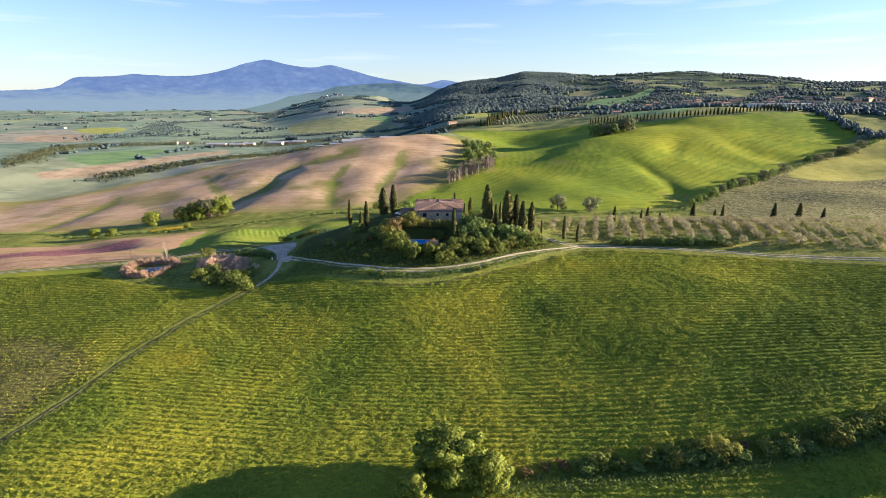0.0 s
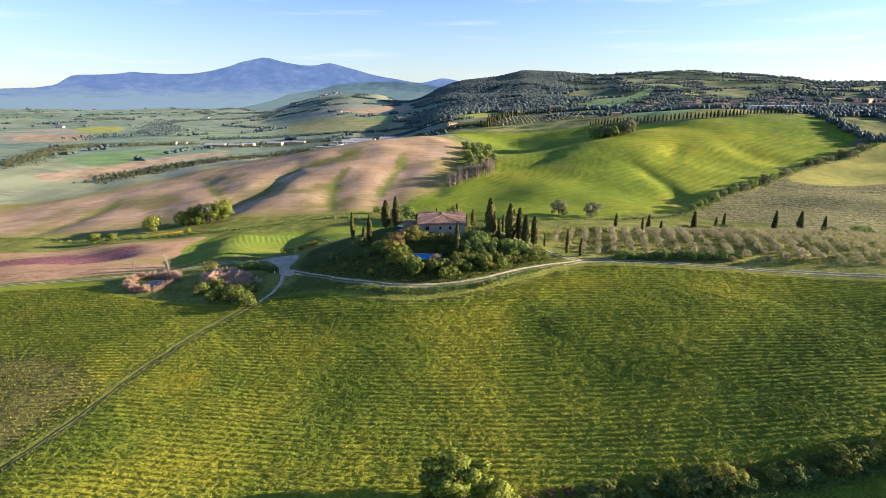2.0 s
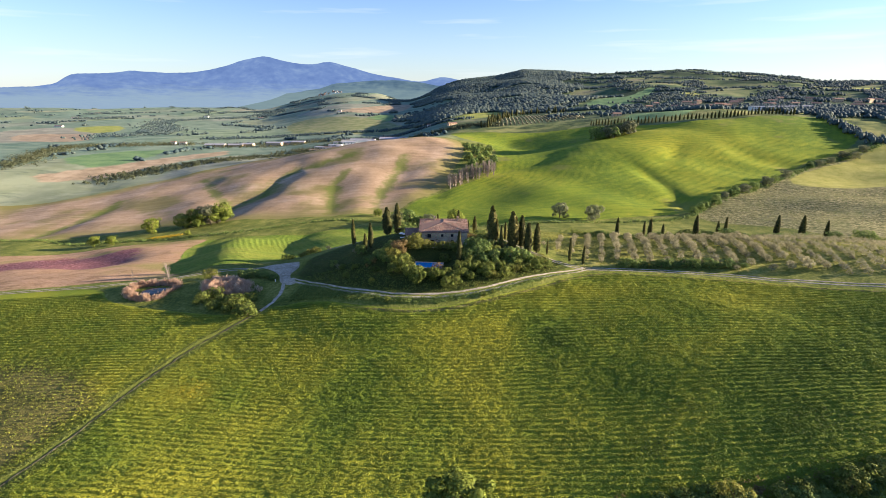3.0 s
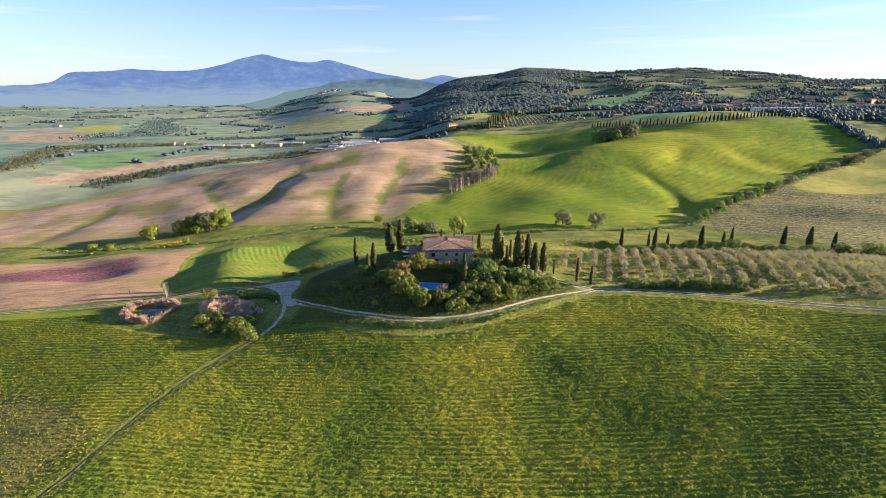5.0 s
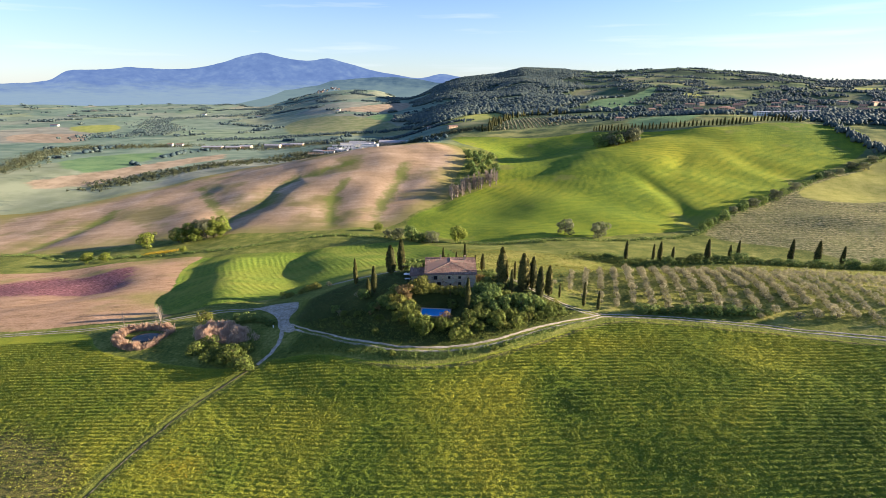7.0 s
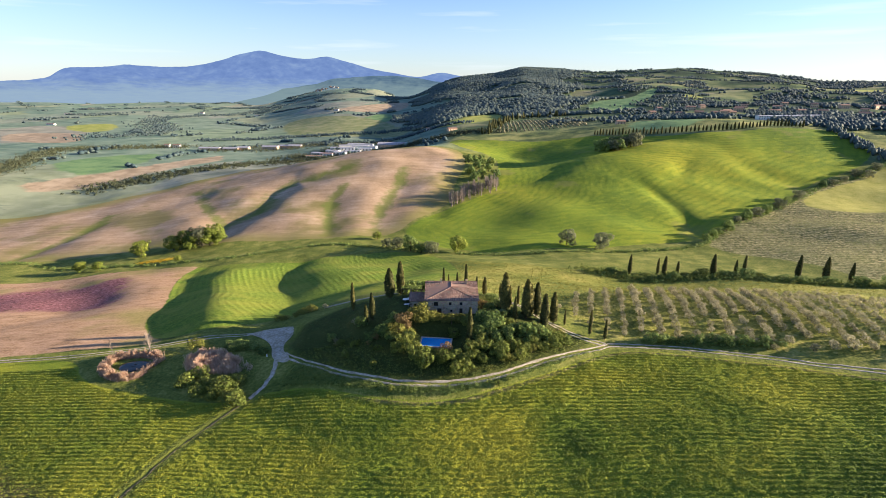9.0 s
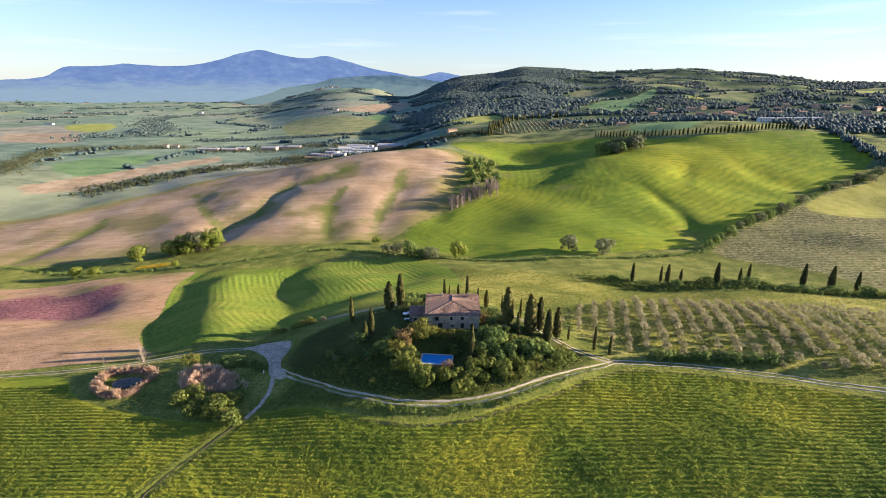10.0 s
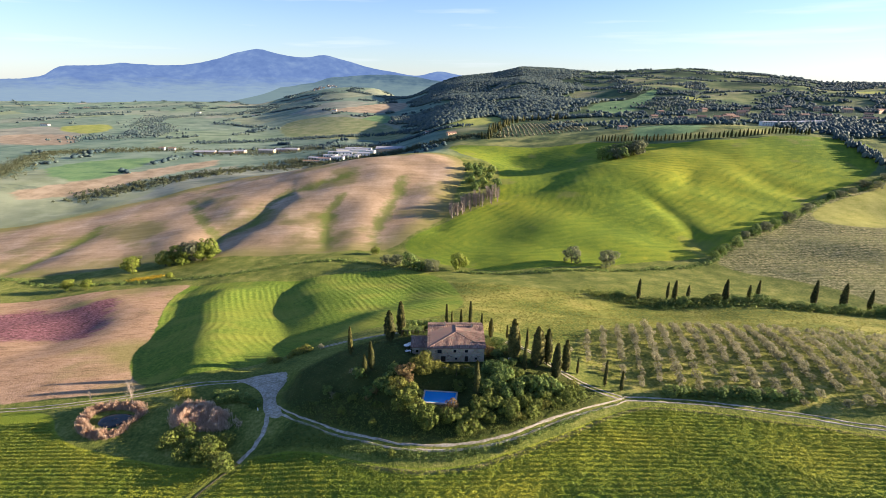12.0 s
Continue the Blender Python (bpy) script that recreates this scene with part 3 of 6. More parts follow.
def ground_material():
    n = Nodes("farmland")
    big, mid, fine = n.noise(0.012, 4), n.noise(0.09, 4), n.noise(0.9, 4)
    drift = n.noise(0.03, 3)
    blades = n.noise(2.2, 5, 0.65)
    grain_m = n.noise(0.3, 5, 0.75)

    def mask(name, soft=0.6, ragged=2.0):
        return n.span(n.math("ADD", n.attr(name), n.math("MULTIPLY", n.math("SUBTRACT", mid, 0.5), ragged)), -soft, soft)

    def blend(a, ka, b, kb):
        return n.math("ADD", n.math("MULTIPLY", a, ka), n.math("MULTIPLY", b, kb))

    # rough grass
    col = n.ramp(blend(mid, 0.5, fine, 0.5), (0.34, (0.06, 0.085, 0.02)), (0.5, (0.145, 0.17, 0.036)), (0.66, (0.29, 0.275, 0.085)))
    # far valley: patchwork of fields with crooked edges
    warp = n.node("ShaderNodeVectorMath", operation="MULTIPLY_ADD")
    n.link(n.node("ShaderNodeTexNoise").outputs["Color"], warp.inputs[0])
    n.link(n.pos(), warp.inputs[0].links[0].from_node.inputs["Vector"])
    warp.inputs[0].links[0].from_node.inputs["Scale"].default_value = 0.005
    warp.inputs[1].default_value = (190, 190, 0)
    n.link(n.pos(), warp.inputs[2])
    lay = n.mapped((1, 0.55, 0), 0.45, warp.outputs[0])
    cells = n.voronoi(0.0036, lay, out="Color", rand=1.0)
    sep = n.node("ShaderNodeSeparateColor")
    n.link(cells, sep.inputs[0])
    # bluish greys put the haze of distance into the field colours
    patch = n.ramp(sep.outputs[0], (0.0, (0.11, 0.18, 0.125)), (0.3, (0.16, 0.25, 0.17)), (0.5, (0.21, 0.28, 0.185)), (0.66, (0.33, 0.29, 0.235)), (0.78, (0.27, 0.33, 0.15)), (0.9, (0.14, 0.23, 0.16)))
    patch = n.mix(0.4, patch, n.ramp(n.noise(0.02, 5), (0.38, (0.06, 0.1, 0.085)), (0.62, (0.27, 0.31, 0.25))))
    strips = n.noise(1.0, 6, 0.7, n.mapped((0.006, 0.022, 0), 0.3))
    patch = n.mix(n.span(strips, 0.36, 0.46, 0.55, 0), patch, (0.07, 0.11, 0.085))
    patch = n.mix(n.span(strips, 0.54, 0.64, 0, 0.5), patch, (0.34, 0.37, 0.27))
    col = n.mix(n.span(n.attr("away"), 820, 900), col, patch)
    # wooded hill floor with clearings
    hill = n.math("MULTIPLY", n.span(n.attr("bearing"), -0.02, 0.03), n.span(n.attr("away"), 1000, 1150))
    floor = n.ramp(n.noise(0.0065, 3), (0.4, (0.035, 0.06, 0.035)), (0.5, (0.065, 0.105, 0.05)), (0.58, (0.15, 0.18, 0.08)), (0.7, (0.24, 0.23, 0.13)))
    col = n.mix(hill, col, floor)
    shelf = n.math("MULTIPLY", n.span(n.attr("bearing"), -0.02, 0.03), n.math("MULTIPLY", n.span(n.attr("away"), 830, 900), n.span(n.attr("away"), 1000, 1200, 1, 0)))
    col = n.mix(n.math("MULTIPLY", shelf, 0.95), col, n.ramp(n.noise(0.02, 5, 0.65), (0.38, (0.05, 0.075, 0.03)), (0.5, (0.13, 0.16, 0.05)), (0.62, (0.3, 0.29, 0.1))))
    speck = n.noise(0.03, 5, 0.65)
    for name, lo, hi in (("far_tan", (0.26, 0.2, 0.13), (0.42, 0.33, 0.23)), ("far_yellow", (0.22, 0.26, 0.06), (0.34, 0.35, 0.1)),
                         ("far_green", (0.11, 0.2, 0.09), (0.18, 0.28, 0.12)), ("far_dull", (0.15, 0.19, 0.08), (0.27, 0.27, 0.14))):
        col = n.mix(n.span(n.math("ADD", n.attr(name), n.math("MULTIPLY", n.math("SUBTRACT", speck, 0.5), 50)), -6, 6), col, n.mix(n.span(speck, 0.35, 0.65), lo, hi))
    # pasture, pale in the low sun
    past = n.ramp(blend(drift, 0.5, fine, 0.5), (0.4, (0.065, 0.095, 0.02)), (0.5, (0.17, 0.19, 0.036)), (0.6, (0.33, 0.3, 0.08)))
    col = n.mix(mask("pasture", 1.5, 12), col, past)
    # sown fields
    def drilled(name, gap, stray):
        """Rows that run parallel to the field's edge, broken here and there."""
        bend = n.math("ADD", n.attr(name), n.math("MULTIPLY", drift, stray))
        lines = n.math("SINE", n.math("MULTIPLY", bend, 6.283 / gap))
        return n.math("MULTIPLY", lines, n.span(n.noise(0.05, 4), 0.38, 0.62, 0.15, 1.0))

    rows_w = drilled("wheat_rows", 4.2, 4.0)
    wheat = n.ramp(n.math("ADD", n.math("MULTIPLY", rows_w, 0.035), blend(grain_m, 0.5, fine, 0.5)), (0.28, (0.045, 0.09, 0.014)), (0.5, (0.125, 0.19, 0.026)), (0.72, (0.25, 0.3, 0.045)))
    wheat = n.mix(n.span(drift, 0.45, 0.65, 0, 0.55), wheat, n.mix(fine, (0.18, 0.2, 0.03), (0.34, 0.33, 0.07)))
    wheat = n.mix(n.math("MULTIPLY", n.attr("crest_sun"), 0.38), wheat, n.mix(blend(fine, 0.5, grain_m, 0.5), (0.17, 0.19, 0.025), (0.38, 0.35, 0.06)))
    col = n.mix(mask("wheat", 0.5, 3), col, wheat)
    drag = n.noise(1.0, 5, 0.7, vec=n.mapped((0.1, 0.5, 0), -0.2))
    pink = n.ramp(n.math("ADD", blend(mid, 0.3, fine, 0.3), n.math("MULTIPLY", drag, 0.4)), (0.38, (0.19, 0.125, 0.068)), (0.5, (0.375, 0.24, 0.145)), (0.62, (0.51, 0.335, 0.215)))
    pink = n.mix(n.span(big, 0.5, 0.66, 0, 0.7), pink, n.mix(fine, (0.16, 0.16, 0.04), (0.3, 0.27, 0.09)))
    col = n.mix(mask("pink", 0.6, 4), col, pink)
    purple = n.ramp(n.noise(0.5, 5, 0.7), (0.35, (0.06, 0.035, 0.03)), (0.5, (0.2, 0.085, 0.09)), (0.65, (0.36, 0.18, 0.2)))
    col = n.mix(mask("purple", 6, 26), col, purple)
    streak = n.noise(1.0, 4, 0.6, vec=n.mapped((0.012, 0.17, 0.0), 0.12), distort=0.6)
    soil = n.ramp(n.math("ADD", blend(drift, 0.45, streak, 0.3), n.math("MULTIPLY", grain_m, 0.25)), (0.36, (0.25, 0.18, 0.11)), (0.5, (0.37, 0.262, 0.168)), (0.64, (0.52, 0.385, 0.275)))
    soil = n.mix(n.span(n.noise(0.011, 4), 0.5, 0.64, 0, 0.75), soil, n.mix(streak, (0.12, 0.12, 0.035), (0.25, 0.22, 0.08)))
    sown = n.math("ADD", n.attr("gully"), n.math("MULTIPLY", n.math("SUBTRACT", blend(drift, 0.5, mid, 0.5), 0.5), 3.0))
    soil = n.mix(n.span(sown, 0.0, 0.8, 0.75, 0), soil, n.mix(fine, (0.07, 0.115, 0.02), (0.16, 0.2, 0.035)))
    soil = n.mix(n.span(n.attr("brown"), 4, 34, 0.75, 0), soil, n.mix(streak, (0.15, 0.15, 0.04), (0.25, 0.23, 0.07)))
    col = n.mix(mask("brown", 1.5, 6), col, soil)
    lines = n.math("ADD", n.math("MULTIPLY", drilled("green", 9.0, 14.0), 0.5), 0.5)
    green = n.ramp(n.math("ADD", blend(n.noise(0.0045, 2), 0.4, mid, 0.2), blend(fine, 0.3, big, 0.1)), (0.42, (0.1, 0.165, 0.022)), (0.5, (0.2, 0.26, 0.026)), (0.6, (0.37, 0.36, 0.035)))
    green = n.mix(n.span(blend(lines, 0.22, grain_m, 0.78), 0.44, 0.68, 0, 0.62), green, (0.07, 0.13, 0.016))
    green = n.mix(n.span(grain_m, 0.52, 0.68, 0, 0.4), green, (0.4, 0.4, 0.045))
    green = n.mix(n.span(n.noise(0.016, 4, 0.6), 0.6, 0.68, 0, 0.45), green, n.mix(grain_m, (0.16, 0.14, 0.05), (0.3, 0.27, 0.1)))
    # left flank and creases: shade mixed in as deeper green
    green = n.mix(n.math("MULTIPLY", n.attr("hill_shade"), 0.6), green, n.mix(grain_m, (0.06, 0.12, 0.015), (0.17, 0.23, 0.028)))
    col = n.mix(mask("green", 1.2, 5), col, green)
    vine = n.wave(0.055, n.mapped((0.35, 1, 0), 0.5), 9, 4, 0.35)
    stub = n.ramp(blend(vine, 0.06, n.noise(0.45, 5, 0.8), 0.94), (0.38, (0.035, 0.05, 0.018)), (0.5, (0.17, 0.17, 0.065)), (0.62, (0.46, 0.4, 0.21)))
    stub = n.mix(n.span(drift, 0.4, 0.65, 0, 0.5), stub, n.ramp(mid, (0.35, (0.15, 0.17, 0.05)), (0.65, (0.34, 0.31, 0.14))))
    col = n.mix(mask("stubble", 1.5, 5), col, stub)
    # smooth yellow end of the pale field, low sunlight put into its colour
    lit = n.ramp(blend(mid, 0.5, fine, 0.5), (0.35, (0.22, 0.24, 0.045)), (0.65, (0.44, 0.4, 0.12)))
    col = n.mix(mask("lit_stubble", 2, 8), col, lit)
    oliv = n.ramp(blend(mid, 0.5, fine, 0.5), (0.36, (0.09, 0.115, 0.025)), (0.5, (0.23, 0.235, 0.05)), (0.64, (0.42, 0.37, 0.12)))
    col = n.mix(mask("olives", 2, 6), col, oliv)
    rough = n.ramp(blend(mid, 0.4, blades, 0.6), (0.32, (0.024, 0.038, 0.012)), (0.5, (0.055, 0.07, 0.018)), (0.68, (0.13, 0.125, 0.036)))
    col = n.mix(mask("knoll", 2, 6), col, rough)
    # near crop in drilled rows
    stand = n.attr("stand")
    crop = n.ramp(n.math("ADD", stand, n.math("MULTIPLY", n.math("SUBTRACT", blades, 0.5), 0.5)), (0.1, (0.06, 0.1, 0.015)), (0.5, (0.165, 0.22, 0.026)), (0.85, (0.34, 0.33, 0.036)))
    col = n.mix(mask("crop", 0.4, 1.2), col, crop)
    lane = n.math("ADD", n.attr("lane"), n.math("MULTIPLY", n.math("SUBTRACT", mid, 0.5), 3.0))
    col = n.mix(n.math("MULTIPLY", n.span(lane, 2.2, 3.6, 0.8, 0), mask("crop", 0.4, 1.2)), col, n.ramp(blades, (0.35, (0.09, 0.115, 0.022)), (0.6, (0.2, 0.22, 0.05))))
    headland = n.math("MULTIPLY", n.span(n.attr("crop"), 0.2, 0.9), n.span(n.math("ADD", n.attr("crop"), n.math("MULTIPLY", mid, 1.5)), 1.8, 3.2, 1, 0))
    place = n.node("ShaderNodeSeparateXYZ")
    n.link(n.pos(), place.inputs[0])
    headland = n.math("MULTIPLY", headland, n.span(place.outputs[0], -45, -20))
    col = n.mix(n.math("MULTIPLY", headland, 0.75), col, n.mix(blades, (0.17, 0.13, 0.06), (0.36, 0.29, 0.15)))
    fallow = n.ramp(blend(mid, 0.4, blades, 0.6), (0.35, (0.09, 0.085, 0.025)), (0.65, (0.22, 0.185, 0.07)))
    col = n.mix(n.math("MULTIPLY", mask("fallow", 5, 12), 0.85), col, fallow)
    sown_rows = n.math("ADD", n.math("MULTIPLY", rows_w, mask("wheat", 0.5, 3)), n.math("MULTIPLY", lines, mask("green", 1.2, 5)))
    relief = n.math("ADD", n.math("MULTIPLY", sown_rows, 0.16), blend(blades, 0.6, fine, 0.5))
    n.bump(relief, 1.0, 0.6)
    return n.done(col, 0.95, 0.08)


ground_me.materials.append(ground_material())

# ---- building helpers ----
def part(name, me, material, parent=None, label=""):
    """Links a mesh, or a bmesh, as one object under its parent."""
    if isinstance(me, bmesh.types.BMesh):
        bm, me = me, bpy.data.meshes.new(name)
        bm.to_mesh(me)
        bm.free()
    if material and not me.materials:
        me.materials.append(material)
    ob = new(name, me)
    if parent:
        ob.parent = parent
    return tagged(ob, label)


def thing(name, label, category, x, y, z, group="", turn=0.0):
    ob = tagged(new(name), label, category, group)
    ob.matrix_world = pose(x, y, z, 0, 0, turn)
    return ob


def box(bm, x0, y0, z0, x1, y1, z1):
    m = Matrix.Translation(((x0 + x1) / 2, (y0 + y1) / 2, (z0 + z1) / 2)) @ Matrix.Diagonal((x1 - x0, y1 - y0, z1 - z0, 1))
    bmesh.ops.create_cube(bm, size=1, matrix=m)
    return bm


def one_box(*a):
    return box(bmesh.new(), *a)


def course_points(pts, step):
    """Even steps along a smoothed course: places and left-hand normals."""
    pts = rounded(pts, 3)
    out, left = [], 0.0
    for (ax, ay), (bx, by) in zip(pts, pts[1:]):
        d = math.hypot(bx - ax, by - ay)
        while left < d:
            k = left / d
            out.append((ax + k * (bx - ax), ay + k * (by - ay), -(by - ay) / d, (bx - ax) / d))
            left += step
        left -= d
    return out


def ribbon(pts, offset, width, lift, step=1.2, rough=0.15, crown=0.0):
    """A strip that lies on the ground along a course, with an uneven edge."""
    rng = np.random.default_rng(len(pts) * 7 + int(offset * 10) + 50)
    rows = np.array(course_points(pts, step))
    cols, n = 5, len(rows)
    wl, wr = (width / 2 + np.convolve(rng.uniform(-rough, rough, n + 2), np.ones(3) / 2, "valid") for _ in range(2))
    k = np.linspace(0, 1, cols)[None, :]
    o = offset - wr[:, None] + (wl + wr)[:, None] * k
    x, y = rows[:, 0:1] + rows[:, 2:3] * o, rows[:, 1:2] + rows[:, 3:4] * o
    edge = np.array([-0.25, 0, 0, 0, -0.25])[None, :]
    z = height(x, y) + lift + edge + crown * (1 - (2 * k - 1) ** 2)
    a = (np.arange(n - 1)[:, None] * cols + np.arange(cols - 1)[None, :]).reshape(-1)
    return raw_mesh("strip", np.stack([x, y, z], -1).reshape(-1, 3), np.stack([a, a + cols, a + cols + 1, a + 1], -1), True)


# ---- plant builders (all from arrays of small leaves) ----
def quads(rng, centres, normals, size, aspect=1.0, jitter=0.5):
    """A small leaf-spray at each centre, facing roughly along its normal."""
    n = len(centres)
    nrm = normals + rng.normal(0, jitter, (n, 3))
    nrm /= np.linalg.norm(nrm, axis=1, keepdims=True) + 1e-9
    ref = rng.normal(0, 1, (n, 3))
    a = np.cross(nrm, ref)
    a /= np.linalg.norm(a, axis=1, keepdims=True) + 1e-9
    b = np.cross(nrm, a)
    s = (size * rng.uniform(0.6, 1.35, n))[:, None]
    fold = nrm * s * 0.25
    c = np.stack([centres - a * s, centres - b * s * aspect + fold, centres + a * s, centres + b * s * aspect + fold], 1)
    return c.reshape(-1, 3), np.arange(4 * n).reshape(-1, 4)


def soft(verts, faces, normals, own=0.45):
    """Shading normals of leaf sprays: those of the crown they sit on, mixed with the leaf's own."""
    v = np.asarray(verts, float)[np.asarray(faces)]
    leaf = np.cross(v[:, 2] - v[:, 0], v[:, 3] - v[:, 1])
    leaf /= np.linalg.norm(leaf, axis=1, keepdims=True) + 1e-9
    m = normals / (np.linalg.norm(normals, axis=1, keepdims=True) + 1e-9) + own * leaf
    m /= np.linalg.norm(m, axis=1, keepdims=True) + 1e-9
    return np.repeat(m, 4, 0)


def crown_points(rng, n, lobes):
    """Points and normals on the skins of several lobes (x, y, z, rx, ry, rz), those buried in another lobe left out."""
    lobes = np.array(lobes, float)
    area = (lobes[:, 3] * lobes[:, 5]) ** 1.0
    pick = rng.choice(len(lobes), n * 2, p=area / area.sum())
    d = rng.normal(0, 1, (n * 2, 3))
    d /= np.linalg.norm(d, axis=1, keepdims=True)
    r = lobes[pick, 3:6] * (rng.uniform(0.78, 1.06, (n * 2, 1)))
    p = lobes[pick, :3] + d * r
    keep = np.ones(len(p), bool)
    for i, L in enumerate(lobes):
        keep &= ~((((p - L[:3]) / (L[3:6] * 0.78)) ** 2).sum(1) < 1) | (pick == i)
    p, d = p[keep][:n], d[keep][:n]
    return p, d


def tube(path, radii, sides=6):
    """A limb that tapers along its path."""
    v, f = [], []
    for (p, r) in zip(path, radii):
        for k in range(sides):
            a = 2 * math.pi * k / sides
            v.append((p[0] + r * math.cos(a), p[1] + r * math.sin(a), p[2]))
    for i in range(len(path) - 1):
        for k in range(sides):
            f.append((i * sides + k, i * sides + (k + 1) % sides, (i + 1) * sides + (k + 1) % sides, (i + 1) * sides + k))
    return v, f


def joined(pieces):
    v, f, base = [], [], 0
    for pv, pf in pieces:
        v.append(np.asarray(pv, float))
        f.append(np.asarray(pf, int) + base)
        base += len(pv)
    return np.concatenate(v), np.concatenate(f)


def limbs(rng, height_, spread, trunk_r, count=6, lean=0.0):
    pieces = [tube([(0, 0, -0.6), (lean * 0.3, 0, height_ * 0.3), (lean, 0.05, height_ * 0.62)], [trunk_r * 1.25, trunk_r, trunk_r * 0.45])]
    for i in range(count):
        a = 2 * math.pi * (i + rng.uniform(-0.3, 0.3)) / count
        h0 = height_ * rng.uniform(0.22, 0.5)
        r = spread * rng.uniform(0.5, 0.85)
        pieces.append(tube([(lean * 0.5, 0, h0), (math.cos(a) * r * 0.5, math.sin(a) * r * 0.5, h0 + height_ * 0.15), (math.cos(a) * r, math.sin(a) * r, h0 + height_ * rng.uniform(0.25, 0.4))],
                           [trunk_r * 0.5, trunk_r * 0.35, trunk_r * 0.12], 5))
    return joined(pieces)


def cypress_meshes(seed, h, r):
    """A slim flame-shaped crown of upright sprays over a short trunk."""
    rng = np.random.default_rng(seed)
    n = int(260 + 55 * h)
    t = rng.uniform(0, 1, n) ** 0.85
    ang = rng.uniform(0, 2 * math.pi, n)
    prof = np.interp(t, [0, 0.06, 0.25, 0.5, 0.75, 0.92, 1.0], [0.45, 0.8, 1.0, 0.92, 0.62, 0.28, 0.05])
    lump = 1 + 0.14 * np.sin(ang * 3 + t * 9 + seed) + 0.1 * np.sin(ang * 5 - t * 23)
    rad = r * prof * lump * rng.uniform(0.72, 1.05, n)
    c = np.stack([rad * np.cos(ang), rad * np.sin(ang), h * (0.07 + 0.93 * t)], 1)
    nr = np.stack([np.cos(ang), np.sin(ang), np.full(n, 0.35)], 1)
    leaf = quads(rng, c, nr, 0.13 * r + 0.16, 1.5, 0.45)
    core = tube([(0, 0, h * k) for k in (0.08, 0.25, 0.5, 0.75, 0.95)], [r * 0.45, r * 0.78, r * 0.7, r * 0.42, 0.05], 9)
    around = np.array(core[0]) * (1, 1, 0)
    around /= np.linalg.norm(around, axis=1, keepdims=True) + 1e-9
    crown = raw_mesh("crown", *joined([core, leaf]), normals=np.concatenate([around, soft(*leaf, nr, 0.5)]))
    trunk = raw_mesh("trunk", *tube([(0, 0, -0.6), (0, 0, h * 0.06), (0, 0, h * 0.2)], [r * 0.22, r * 0.16, r * 0.12]))
    crown.materials.append(LEAF_CYPRESS)
    trunk.materials.append(BARK)
    return trunk, crown


def plant(name, label, category, meshes, x, y, s=1.0, turn=0.0, group="", z=None):
    ob = thing(name, label, category, x, y, ground_z(x, y) if z is None else z, group, turn)
    for pname, me in zip(("trunk", "crown"), meshes):
        if me:
            part(pname, me, None, ob)
    ob.scale = (s, s, s) if not isinstance(s, tuple) else s
    return ob


def broadleaf_meshes(seed, h, r, mat, leaves=900, leaf=0.3, low=0.12, lobes_n=9, squash=1.0, bulk=(0.17, 0.42)):
    """A tree or shrub: forked limbs and a crown of leaf sprays on many lobes."""
    rng = np.random.default_rng(seed)
    lobes = [(0, 0, h * 0.58, r * 0.6, r * 0.6, h * 0.36 * squash)]
    for i in range(lobes_n):
        a, k = rng.uniform(0, 2 * math.pi), rng.uniform(0.3, 0.88)
        s = rng.uniform(*bulk)
        z = rng.uniform(low + s * 0.45, 0.95 - s * 0.55) * h
        lobes.append((math.cos(a) * r * k, math.sin(a) * r * k, z, r * s, r * s, min(h * 0.3, r * s * rng.uniform(0.7, 1.0)) * squash))
    p, d = crown_points(rng, leaves, lobes)
    p[:, 2] = np.maximum(p[:, 2], 0.05)
    v, f = quads(rng, p, d, leaf, 0.8, 0.5)
    crown = raw_mesh("crown", v, f, normals=soft(v, f, d))
    trunk = raw_mesh("trunk", *limbs(rng, h, r * 0.7, max(0.06, h * 0.022)))
    crown.materials.append(mat)
    trunk.materials.append(BARK)
    return trunk, crown

# ---- tracks ----
MAIN = [(200, 163), (160, 176), (134, 185), (124, 188), (114, 192), (98, 196), (84, 200), (69, 202), (56, 203)]
DRIVE = [(56, 203), (49, 206), (43, 210), (37, 215), (33, 220), (29, 226), (24, 231), (18, 234)]
LOOP = [(57, 202.5), (44, 197), (34, 193), (23, 188), (14, 184), (5, 182), (-4, 181), (-11, 181), (-22, 182), (-31, 185), (-41, 188), (-49, 193), (-58, 198), (-68, 206)]
UPPER = [(-70, 222), (-82, 225), (-92, 225), (-107, 223), (-117, 221), (-133, 219), (-148, 216), (-160, 215), (-173, 215), (-300, 212)]


def track(name, label, pts, gauge, rut, lift=0.1):
    """Two pale wheel ruts with a grassy strip between them."""
    ob = tagged(new(name), label, "track", kind="structure")
    for side in (-1, 1):
        part("wheel_rut", ribbon(pts, side * gauge / 2, rut, lift, 1.0, 0.22), GRAVEL, ob)
    return ob


track("road_main", "pale gravel farm track with two wheel ruts", MAIN, 1.9, 0.95)
track("road_drive", "gravel drive climbing between cypresses to the house", DRIVE, 1.7, 1.1)
track("road_loop", "pale gravel track curving round the foot of the knoll", LOOP, 1.7, 0.95, 0.16)
track("road_back", "pale dirt track climbing behind the farmhouse", [(-60, 249), (-50, 249.5), (-39, 248), (-27, 248.5), (-16, 249), (-4, 248)], 1.7, 0.9, 0.14)
track("road_upper", "pale dirt track along the edge of the pink field", UPPER, 2.0, 0.7)
